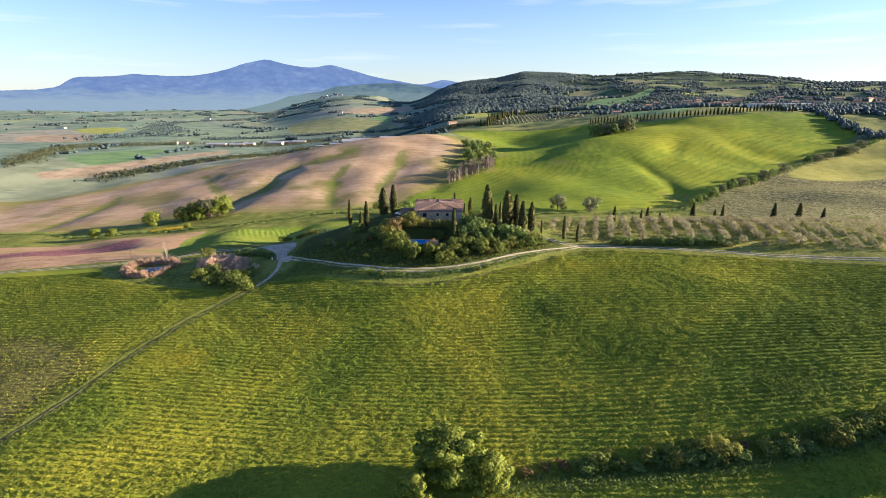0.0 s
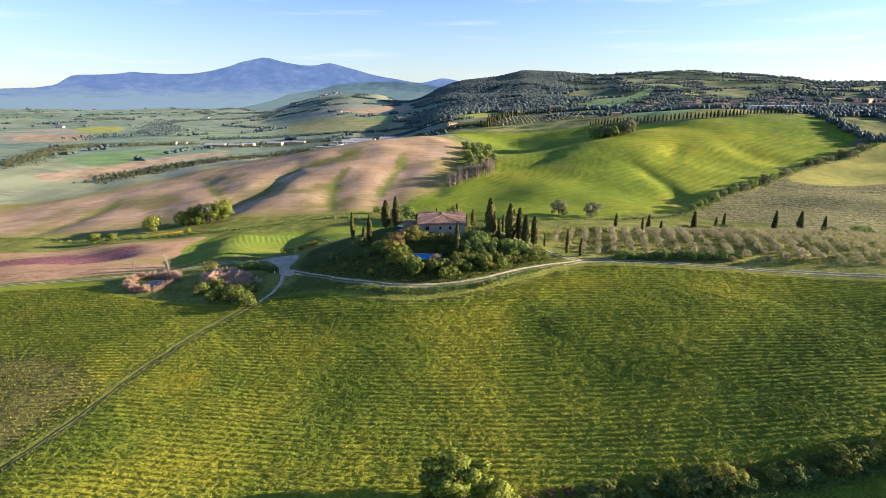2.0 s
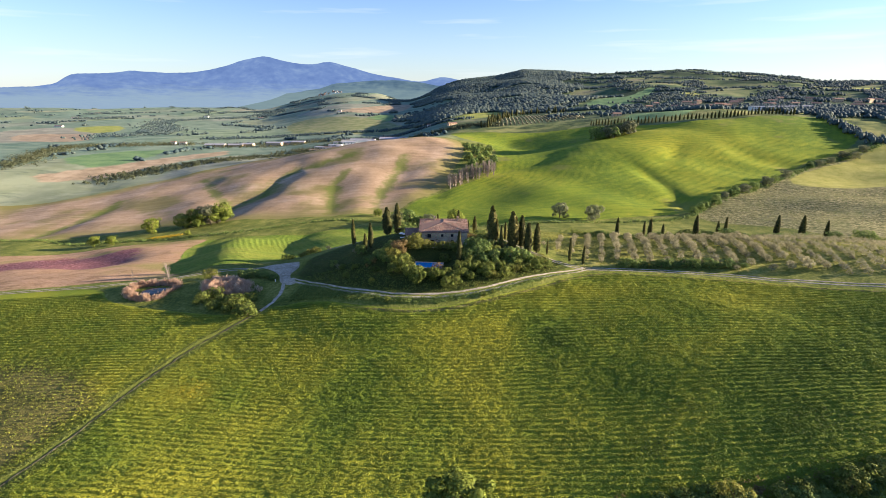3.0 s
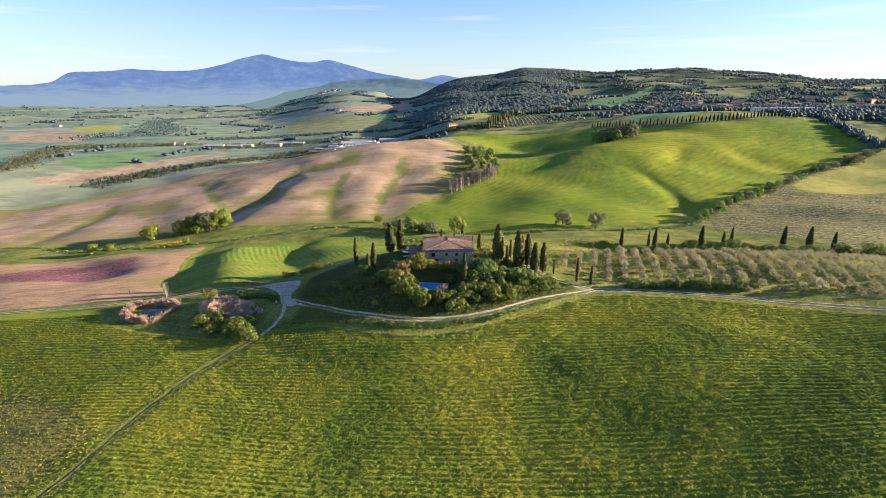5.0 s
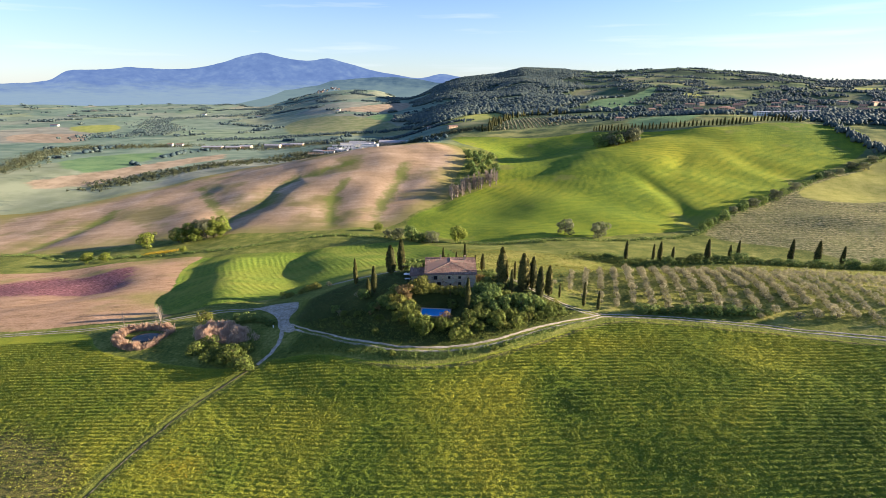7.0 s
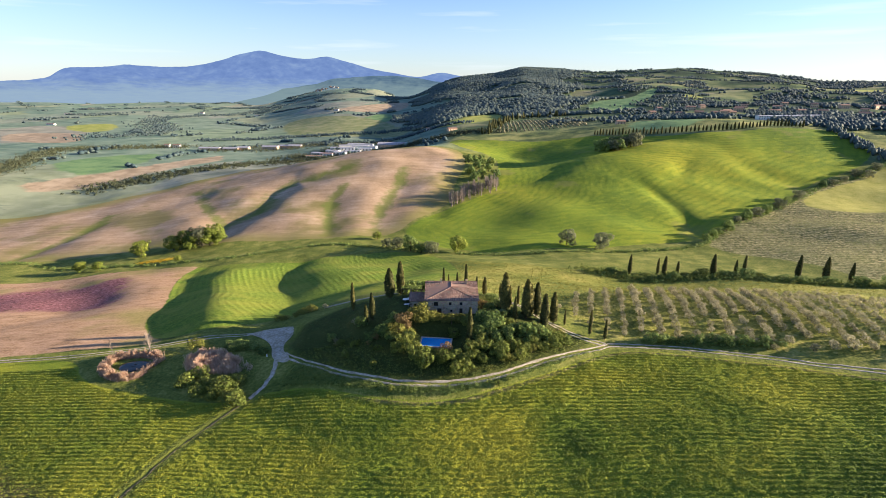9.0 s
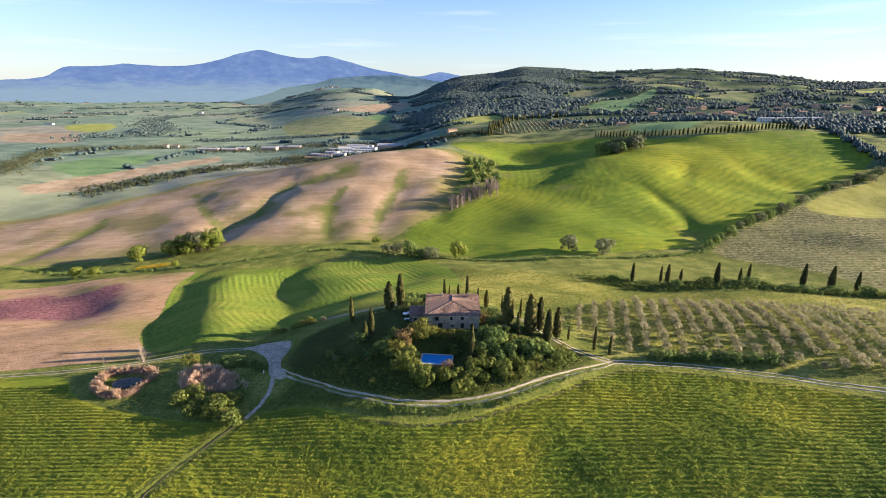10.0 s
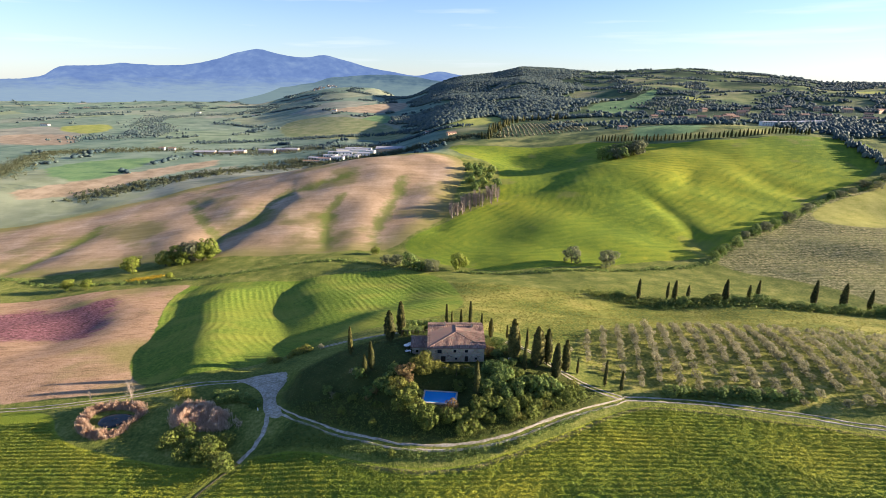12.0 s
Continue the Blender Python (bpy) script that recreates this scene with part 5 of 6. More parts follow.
shrubs("green", [(11.0, 194.5), (19.7, 195.9), (34.9, 199.6), (39.6, 201.3), (24.2, 195.0), (14.4, 191.8), (8.7, 189.5), (31.1, 197.0), (28, 199)], 0.9, "above the track", KN)
shrubs("yellow", [(28.6, 208.1), (24.0, 204.8), (38.3, 205.0), (17, 190), (27, 195)], 0.85, "above the track", KN)
shrubs("dark", [(-47.7, 206.6), (-36.4, 209.1), (-31.9, 200.4), (-25.7, 205.2), (-25.0, 199.6), (-24.2, 209), (-22, 207), (-28, 202)], 0.75, "on the shady west side of the knoll", KN, 1.1)
shrubs("green", [(-44, 203), (-38, 200), (-29, 196), (-27, 203), (-24, 204), (-41, 196), (-30, 190)], 0.6, "on the shady west side of the knoll", KN)
shrubs("dark", [(-22.1, 244), (-19.5, 246), (-16.5, 247), (-13.4, 248), (-11, 247)], 1.1, "behind the side wing", KN)
shrubs("dark", [(13.6, 219.9), (17.1, 222.1), (14.7, 228.9), (18.3, 213.5), (15.1, 212.5), (23, 216)], 0.75, "beside the farmhouse", KN, 0.9)
shrubs("green", [(6, 203.5), (-1, 203.8), (3.5, 206), (9, 198), (12, 199), (16, 194), (22, 198), (22, 192), (27, 203), (33, 203), (36, 202), (5, 190), (-8, 191.5), (-10.5, 192.5), (11.5, 209), (20, 207.5)], 0.85, "on the knoll slope", KN)
shrubs("green", [(-89.3, 189.6), (-84.1, 186.2), (-79.4, 183), (-78.9, 191.6), (-75.8, 180), (-97.7, 191.5), (-93.8, 195.1), (-86, 190), (-91, 186), (-82, 188)], 1.15, "at the edge of the reed bed", "shrubs at the ponds", 0.8)
shrubs("dark", [(-90.6, 214.1), (-84.6, 212.4), (-79.3, 210.6), (-74.5, 207.6), (-87, 211)], 0.75, "behind the reed bed", "shrubs at the ponds", 0.7)
shrubs("yellow", [(-104.6, 215.8)], 1.0, "beside the upper track", "shrubs at the ponds", 1.1)
shrubs("green", [(-22.9, 179.5), (16.9, 182.5), (13.2, 180.6)], 0.42, "beside the loop track", "shrubs beside the track")
shrubs("yellow", [(-71.9, 248.5), (-72.6, 244.3), (-68.6, 247.9), (-66, 248.6), (-78.9, 241.6), (-76.0, 241.7)], 0.6, "at the edge of the wheat", "shrubs beside the wheat")
shrubs("olive", [(-59.2, 247.6)], 0.6, "at the edge of the wheat", "shrubs beside the wheat")
shrubs("dark", [(72 + 3.2 * i, 204.5 - 0.26 * i - 0.006 * i * i) for i in range(16)], 0.85, "in the hedge below the olives", "hedge below the olive grove", 0.85, 0.3, 0.5)

shrubs("olive", [(-45.2, 203.4), (-47.0, 206.5), (-36.3, 211.3), (-39.5, 212.3)], 0.42, "with pale blossom on the shady slope", KN)
shrubs("green", [(-84.9, 209.9), (-81.8, 210.0), (-78.8, 210.0), (-76.0, 209.7)], 0.5, "in the low hedge beside the reed bed", "shrubs at the ponds", 0.7)
shrubs("rust", [(-32.5, 199), (-30.5, 200.5)], 0.5, "with faded lilac blossom on the shady slope", KN)

def along_course(course, step):
    """Places every so many metres along a course."""
    return [(p[0], p[1]) for p in course_points(course, step)]


# ---- olive grove in rows ----
OLIVE = [broadleaf_meshes(90 + i, 3.4, 1.9, LEAF_OLIVE, 340, 0.19, 0.15, 12) for i in range(5)]
far_olives = []
for row in range(-4, 30):
    for k in range(34):
        x = 46 + row * 6.5 + k * 1.05 + rng_p.uniform(-0.35, 0.35)
        y = 190 + k * 3.5 - row * 1.0 + rng_p.uniform(-0.4, 0.4)
        if x < 215 and bool(inside(np.array([x]), np.array([y]), OLIVES)[()]) and rng_p.random() < 0.93:
            if seg_dist(np.array([x]), np.array([y]), MAIN)[0] > 5:
                s = rng_p.uniform(0.72, 1.05) * (0.85 if x < 75 else 1.05)
                if x < 150:
                    plant("olive_tree", "silvery grey-green olive tree in a grassy grove", "olive tree", OLIVE[rng_p.randrange(5)], x, y, (s, s, s * rng_p.uniform(1.0, 1.3)), rng_p.uniform(0, 360), "olive trees in rows")
                else:
                    far_olives.append((x, y))

# ---- scrub below the lower cypresses ----
for x, y in along_course([(110, 360), (122, 353), (162, 345), (194, 340), (218, 329), (239, 318), (290, 300)], 6.5):
    shrubs(rng_p.choice(("dark", "green", "dark")), [(x, y)], 1.25, "in the scrub below the lower cypresses", "scrub along the olive slope", 0.9, 0.45, 4.0)

# ---- trees in front, along the ditch ----
BIG = broadleaf_meshes(101, 11.0, 5.2, LEAF_OAK, 17000, 0.2, 0.06, 60, bulk=(0.14, 0.36))
plant("tree", "round leafy oak in fresh green leaf beside the ditch", "tree", BIG, 1.5, 96.5, (1.5, 1.3, 1.25), 20)
BIG2 = broadleaf_meshes(102, 8.0, 3.8, LEAF_OAK, 8000, 0.18, 0.04, 44, bulk=(0.14, 0.36))
plant("tree", "yellow-green young oak beside the ditch", "tree", BIG2, 11.0, 94.0, 1.3)
plant("tree", "low leafy oak at the ditch", "tree", BIG2, -6.5, 90.5, 1.05, 140)
# oaks beyond the right edge of view, added to shade the ditch
for x, y, s in ((114, 99, 0.6), (123, 94, 0.8), (132, 97, 0.9), (141, 92, 1.0), (152, 99, 1.0), (128, 90, 0.8)):
    plant("tree", "unseen leafy oak beside the ditch, there for its shade", "tree", BIG2, x, y, s, rng_p.uniform(0, 360), "oaks along the ditch")
DITCH = [(36.4, 98.8), (41.3, 97.9), (48.4, 99.6), (53.7, 99.8), (59.0, 100.0), (75.0, 98.4), (80.3, 98.7), (86.7, 100.7), (97.9, 101.7), (103.0, 102.4), (110, 103), (118, 106)]
shrubs("green", DITCH, 0.8, "in the ditch hedge", "shrubs along the ditch", 0.95)
shrubs("dark", [(33, 98), (45, 97), (51, 98), (57, 97.5), (62, 97.5), (68, 97.5), (79, 97), (84, 98), (94, 99), (107, 101), (114, 104)], 0.8, "in the ditch hedge", "shrubs along the ditch", 0.8)
shrubs("green", [(82, 99.5), (92, 101), (100, 102.5), (106, 104)], 0.8, "in the ditch hedge", "shrubs along the ditch", 1.1)
shrubs("yellow", [(53.7, 98.0), (64.2, 98.7), (90.1, 98.1)], 1.0, "in the ditch hedge", "shrubs along the ditch")
shrubs("rust", [(70.9, 100.4), (19.2, 97.8), (28.5, 98.9), (24, 99)], 0.6, "in the ditch hedge", "shrubs along the ditch", 0.7)

# ---- valley trees ----
FIELD_TREE = [broadleaf_meshes(110 + i, 12.0, 6.5, m, 2600, 0.34, 0.04, 18) for i, m in enumerate((LEAF_OAK, LEAF_OAK, LEAF_GREY, LEAF_DARK))]


def valley_tree(k, x, y, s, label):
    plant("tree", label, "tree", FIELD_TREE[k], x, y, s, rng_p.uniform(0, 360), "trees along the brook")


for k, x, y, s in ((0, -290, 492, 1.45), (1, -266, 505, 1.4), (0, -256, 509, 1.65), (1, -248, 506, 1.5), (2, -241, 512, 1.8), (1, -233, 510, 1.6), (0, -226, 515, 1.75), (0, -326, 457, 0.9), (0, -309, 457, 0.8), (0, -243, 469, 0.5)):
    valley_tree(k, x, y, s, "broad leafy oak at the foot of the ploughed hill")
for k, x, y, s in ((1, 9.6, 455, 1.35), (2, -13, 447, 1.0), (3, -32, 457, 1.25), (2, -45, 467, 0.9), (2, 104.9, 455, 1.2), (2, 132.8, 449, 1.25), (3, -22, 451, 0.8), (2, -55, 474, 0.7), (1, -67, 507, 0.7)):
    valley_tree(k, x, y, s, "leafy tree beside the brook")
for x, y in [(230, 461), (240, 470), (249, 478), (261, 485), (280, 503), (288, 508), (295, 514), (308, 518), (320, 527), (327, 532), (344, 542), (360, 554), (381, 567), (431, 604), (445, 606), (464, 614), (486, 627), (500, 624), (520, 640)]:
    valley_tree(rng_p.choice((2, 3)), x, y, rng_p.uniform(0.6, 0.95), "grey-green tree in the hedge between two fields")
for x, y in [(35, 761), (53, 780), (66, 754), (36, 712), (50, 699), (68, 694), (38, 685), (58, 672), (45, 735), (60, 720), (44, 770), (52, 745)]:
    valley_tree(3, x, y, rng_p.uniform(0.9, 1.2), "dark tree in the gully grove")


def bare_tree_meshes(seed, h, r):
    """An upright leafless tree: trunk and many thin rising twigs."""
    rng = np.random.default_rng(seed)
    pieces = [tube([(0, 0, -0.5), (0, 0, h * 0.5), (0.1, 0, h)], [h * 0.018, h * 0.012, 0.02], 5)]
    for i in range(70):
        a, z0 = rng.uniform(0, 6.28), h * rng.uniform(0.15, 0.8)
        z1 = min(h, z0 + h * rng.uniform(0.12, 0.3))
        q = r * rng.uniform(0.4, 1.0) * (1 - 0.5 * z0 / h)
        pieces.append(tube([(0, 0, z0), (math.cos(a) * q * 0.6, math.sin(a) * q * 0.6, (z0 + z1) / 2), (math.cos(a) * q, math.sin(a) * q, z1)], [0.05, 0.035, 0.015], 3))
    trunk = raw_mesh("trunk", *joined(pieces))
    trunk.materials.append(LEAF_BARE)
    return trunk


POPLAR = [bare_tree_meshes(130 + i, 14.0, 2.4) for i in range(2)]
for i in range(64):
    k = i / 63
    x, y = 4 + 62 * k + rng_p.uniform(-4, 4), 612 + 48 * k + rng_p.uniform(-11, 11)
    plant("tree", "leafless upright poplar in the gully grove", "tree", (POPLAR[i % 2], None), x, y, (2.2, 2.2, rng_p.uniform(0.7, 1.25)), rng_p.uniform(0, 360), "bare poplars in the gully")
plant("tree", "pale leafless sapling beside the reed bed", "tree", (bare_tree_meshes(140, 10.0, 3.0), None), -123, 214.5, 1.0, 30)
plant("tree", "pale leafless sapling beside the reed bed", "tree", (POPLAR[0], None), -140, 217, 0.5, 80)


# ---- undergrowth, reeds and hedges: too many plants to count ----
def scatter(name, label, category, mat, places, h, r, per=9, leaf=0.3, upright=False):
    """One mesh of many leaf sprays over clumps at the given places."""
    rng = np.random.default_rng(len(places) + per)
    xy = np.array(places, float)
    z = height(xy[:, 0], xy[:, 1])
    n = len(xy) * per
    base = np.repeat(np.column_stack([xy, z]), per, 0)
    size = np.repeat(rng.uniform(0.6, 1.3, len(xy)), per)
    d = rng.normal(0, 1, (n, 3))
    d[:, 2] = np.abs(d[:, 2])
    d /= np.linalg.norm(d, axis=1, keepdims=True)
    p = base + d * np.column_stack([r * size, r * size, h * size]) * rng.uniform(0.6, 1.0, (n, 1))
    if upright:
        nrm = np.column_stack([rng.normal(0, 1, (n, 2)), np.zeros(n)])
        p = base + np.column_stack([rng.normal(0, r, (n, 2)), rng.uniform(0.2, 0.75, n) * h * size])
        a = np.column_stack([-nrm[:, 1], nrm[:, 0], np.zeros(n)])
        a /= np.linalg.norm(a, axis=1, keepdims=True)
        up = np.column_stack([rng.normal(0, 0.18, (n, 2)), np.ones(n)])
        s = (leaf * rng.uniform(0.6, 1.3, n))[:, None]
        t = (h * 0.5 * size * np.clip(0.8 + 0.45 * patchy(p[:, 0], p[:, 1], 2.2, 41) + 0.3 * patchy(p[:, 0], p[:, 1], 0.7, 42), 0.25, 1.3))[:, None]
        p[:, 2] = base[:, 2] + t[:, 0] * 0.95
        c = np.stack([p - a * s * 0.3 - up * t, p + a * s * 0.3 - up * t, p + a * s + up * t, p - a * s + up * t], 1)
        me = raw_mesh(name, c.reshape(-1, 3), np.arange(4 * n).reshape(-1, 4))
    else:
        v, f = quads(rng, p, d, leaf, 0.8, 0.5)
        me = raw_mesh(name, v, f, normals=soft(v, f, d))
    me.materials.append(mat)
    return tagged(new(name, me), label, category, kind="stuff")


def fill(outline, count, seed, ring=None):
    rng = np.random.default_rng(seed)
    o = np.array(outline, float)
    lo, hi = o.min(0), o.max(0)
    p = rng.uniform(lo, hi, (count * 12, 2))
    d = signed(p[:, 0], p[:, 1], outline)
    ok = d > 0 if ring is None else (d > 0) & (d < ring)
    return p[ok][:count]


def along(course, count, seed, wide):
    rng = np.random.default_rng(seed)
    c = np.array(rounded(course, 2))
    seg = np.linalg.norm(np.diff(c, axis=0), axis=1)
    s = np.concatenate([[0], seg.cumsum()])
    t = rng.uniform(0, s[-1], count)
    p = np.column_stack([np.interp(t, s, c[:, 0]), np.interp(t, s, c[:, 1])])
    return p + rng.normal(0, wide, p.shape)


def thinned(places, east_of, share):
    """Fewer plants in patches and towards the shady east end."""
    rng = np.random.default_rng(len(places))
    lose = share * smooth((places[:, 0] - east_of) / 7) + 0.5 * smooth(0.1 + patchy(places[:, 0], places[:, 1], 2.6, 43))
    return places[rng.random(len(places)) > lose]


REED_RING = rounded([(-135, 201), (-137, 206), (-136, 212), (-130, 214), (-120, 213), (-113, 208), (-116, 204), (-117, 197), (-123, 195), (-130, 197)], 2, True)
POND_SHORE = rounded([(-130, 203), (-130, 208), (-124, 209), (-117, 207), (-119, 203), (-123, 200)], 2, True)
tagged(part("water_pond", patch_mesh(POND_SHORE, 0.25), POND), "small dark pond ringed with dry reeds", "pond", kind="structure")
REED_BED = rounded([(-103, 202), (-104, 207), (-101, 210), (-92, 209), (-84, 204), (-74, 198), (-81, 196), (-90, 196), (-99, 197)], 2, True)
scatter("reeds", "ring of pale dry reeds round a small pond", "reeds", LEAF_REED, thinned(fill(REED_RING, 2600, 1, 2.6), -121, 0.75), 1.9, 0.45, 9, 0.05, True)
scatter("reeds", "bed of pale dry reeds", "reeds", LEAF_REED, thinned(fill(REED_BED, 2600, 2), -86, 0.85), 2.2, 0.5, 8, 0.05, True)
scatter("olive_grove", "more silvery olive trees further up the slope", "olive trees", LEAF_OLIVE, far_olives, 2.6, 1.7, 170, 0.2)
HEDGE_LOW = [(92, 368), (110, 360), (122, 353), (162, 345), (194, 340), (218, 329), (239, 318), (290, 300), (360, 290)]
scatter("hedge", "long low hedge along the foot of the olive slope", "hedge", LEAF_SHRUB, along(HEDGE_LOW, 1300, 3, 4.2), 3.4, 2.4, 13, 0.4)
scatter("hedge", "dark bramble thicket below the lower cypresses", "hedge", LEAF_DARK, along(HEDGE_LOW[1:7], 700, 33, 5.5), 3.8, 2.8, 13, 0.36)
BROOK = [(-600, 500), (-425, 502), (-345, 469), (-293, 467), (-224, 459), (-187, 462), (-148, 481), (-99, 490), (-55, 469), (-25, 459), (26, 440), (71, 432), (139, 434), (210, 446), (232, 458)]
scatter("hedge", "dark scrub along the brook in the valley", "hedge", LEAF_DARK, along(BROOK, 1000, 4, 1.8), 2.2, 1.8, 12, 0.45)
FIELD_HEDGE = [(228, 458), (249, 478), (280, 503), (308, 520), (344, 544), (381, 569), (431, 606), (500, 630), (620, 690)]
scatter("hedge", "scrubby hedge between the green hill and the pale field", "hedge", LEAF_DARK, along(FIELD_HEDGE, 450, 5, 3.0), 3.0, 2.4, 14, 0.55)
scatter("undergrowth", "rough grass and low scrub on the knoll slopes", "undergrowth", LEAF_SHRUB,
        fill([(-60, 203), (-45, 192), (-22, 184), (0, 183), (18, 187), (40, 198), (50, 205), (36, 208), (10, 196), (-20, 192), (-40, 205)], 1500, 6), 0.8, 0.7, 8, 0.16)
# dark leaves laid in to stand for the shade along the ditch
scatter("undergrowth", "dark weeds added in place of the ditch's deep shade", "undergrowth", LEAF_DARK, along([(10, 94), (40, 95), (75, 95.5), (110, 99), (150, 108)], 2200, 71, 1.7), 1.1, 0.8, 8, 0.16)
scatter("undergrowth", "rough grass and scrub along the ditch", "undergrowth", LEAF_RUST, along([(14, 98), (60, 100), (100, 103), (140, 112)], 500, 7, 1.2), 0.9, 0.8, 9, 0.16)


# ---- young cereal crop in drilled rows, with a few turning wheel marks ----
TRAMLINES = [[(-81, 174), (-83, 166), (-80, 160), (-72, 154), (-64, 147), (-61, 140), (-62, 133)], [(-66, 176), (-71, 171), (-66, 167), (-52, 166)],
             [(39, 164), (32, 166), (27, 160), (29, 151), (37, 152)], [(100, 171), (112, 166), (117, 160), (116, 152)]]
def sward(x, y):
    """The crop's rows, tufts and height."""
    row = (y + 0.05 * x + 0.2 * wobble(x, y, 11, 1.0) + 1.6 * wobble(x, y, 34, 3.0)) / 1.6
    ridge = 0.5 + 0.5 * np.cos(2 * math.pi * row)
    broken = smooth(0.75 + 0.5 * patchy(x, y, 5, 1) + 0.5 * patchy(x, y, 26, 2))
    ridge = 0.5 + (ridge - 0.5) * broken
    clump = np.clip(0.5 + 0.35 * patchy(x, y, 0.7, 3) + 0.4 * patchy(x, y, 1.9, 4) + 0.15 * patchy(x, y, 12, 5), 0, 1)
    return ridge, clump, 0.05 + 0.17 * ridge + 0.2 * clump


def crop_cover(count, seed):
    rng = np.random.default_rng(seed)
    y = np.sqrt(rng.uniform(74.0 ** 2, 206.0 ** 2, count))
    x = rng.uniform(-1, 1, count) * (y * 0.93 + 22)
    # plants crowd together into tufts
    x, y = x + 0.22 * patchy(x, y, 0.7, 31), y + 0.22 * patchy(x, y, 0.7, 32)
    ok = (signed(x, y, rounded(CROP_EDGE, 2, True)) > 0.6) & (seg_dist(x, y, FIELD_PATH) > 2.2 + 1.2 * patchy(x, y, 5, 33))
    ok &= rng.random(count) > 0.75 * smooth(signed(x, y, FALLOW) / 8)
    for course in TRAMLINES:
        d = seg_dist(x, y, rounded(course, 3))
        ok &= ~((np.abs(d - 0.9) < 0.38) & (rng.random(count) < 0.85))
    x, y = x[ok], y[ok]
    ridge, clump, tall = sward(x, y)
    keep = rng.random(len(x)) < 0.04 + 0.6 * ridge + 0.5 * clump
    x, y, ridge, clump, tall = x[keep], y[keep], ridge[keep], clump[keep], tall[keep]
    n = len(x)
    c = np.column_stack([x, y, height(x, y) + tall * rng.uniform(0.6, 1.0, n)])
    ang = rng.uniform(0, 6.283, n)
    lean = np.column_stack([np.cos(ang), np.sin(ang), rng.uniform(0.9, 2.0, n)])
    e = 0.12
    lie = np.column_stack([(tall - sward(x + e, y)[2]) / e, (tall - sward(x, y + e)[2]) / e, np.full(n, 0.55)])
    v, f = quads(rng, c, lean, 0.185, 1.0, 0.15)
    me = raw_mesh("crop", v, f, normals=soft(v, f, lie, 0.35))
    tone = crop_stand(x, y) + 0.2 * (clump - 0.5) + 0.22 * (ridge - 0.5) + rng.normal(0, 0.025, n)
    me.attributes.new("stand", "FLOAT", "POINT").data.foreach_set("value", np.repeat(tone, 4).astype(np.float32))
    return me


crop_me = crop_cover(640000, 21)
crop_me.materials.append(LEAF_CROP)
tagged(new("crop", crop_me), "young green cereal crop growing in rows", "crop", kind="stuff")
rng_w = np.random.default_rng(31)


def patch_of(x, y, rx, ry, count):
    return np.column_stack([rng_w.normal(x, rx, count), rng_w.normal(y, ry, count)])


scatter("weeds", "pale green weed patches standing in the crop", "weeds", LEAF_WEED,
        np.concatenate([patch_of(52, 114, 3, 1.6, 90), patch_of(96, 116, 6, 4, 160), patch_of(63, 126, 4, 2, 60), patch_of(33, 154, 3, 5, 70), patch_of(44, 165, 6, 2, 40)]), 0.5, 0.5, 5, 0.17)
scatter("wild_flowers", "scattered yellow wild flowers in the crop", "flowers", LEAF_FLOWER,
        np.concatenate([patch_of(-79, 139, 3.5, 2, 260), patch_of(-84, 146, 5, 4, 120), patch_of(-68, 138, 8, 5, 140), patch_of(-75, 132, 8, 4, 100)]), 0.5, 0.3, 2, 0.1)
scatter("wild_flowers", "drift of yellow broom beside the brook", "flowers", LEAF_FLOWER, along([(-282, 473), (-270, 476), (-256, 478)], 260, 22, 2.0), 1.2, 1.0, 8, 0.3)
verge_places = along(FIELD_PATH[4:], 3600, 61, 1.9)
verge_places = verge_places[seg_dist(verge_places[:, 0], verge_places[:, 1], FIELD_PATH) > 1.1]
scatter("meadow_grass", "pale grass along both sides of the field path", "grass", LEAF_WEED, verge_places, 0.3, 0.4, 5, 0.13)
scatter("undergrowth", "dark weeds and brambles on the bank beside the loop track", "undergrowth", LEAF_DARK, fill(VERGE, 1900, 8), 1.0, 0.6, 8, 0.15)
scatter("undergrowth", "long dark grass over the knoll", "undergrowth", LEAF_DARK, fill(KNOLL_SLOPE, 3200, 9), 0.35, 0.7, 6, 0.13)

rows_v = []
rng_v = np.random.default_rng(51)
for i_ in range(0, 60):
    for k_ in np.arange(0, 330, 2.6):
        rows_v.append((215 + i_ * 5.2 * 0.36 + k_ * 0.93, 340 + i_ * 5.2 * 0.93 - k_ * 0.36 + 90))
rows_v = np.array(rows_v) + rng_v.normal(0, 0.7, (len(rows_v), 2))
in_v = (signed(rows_v[:, 0], rows_v[:, 1], STUBBLE) > 3) & (signed(rows_v[:, 0], rows_v[:, 1], LIT_STUBBLE) < 0) & (rng_v.random(len(rows_v)) < 0.75) & (rows_v[:, 0] < 480)
scatter("vineyard", "rows of young vines and dry grass on the pale slope", "vineyard", LEAF_OLIVE, rows_v[in_v], 0.8, 0.8, 4, 0.4)
scatter("meadow_grass", "tufts of long pale grass across the pasture", "grass", LEAF_HAY, fill(PASTURE, 5200, 52), 0.45, 1.0, 4, 0.28)
scatter("meadow_grass", "tufts of dry grass under the olive trees", "grass", LEAF_SHRUB, fill(OLIVES, 4200, 53), 0.5, 0.8, 4, 0.22)

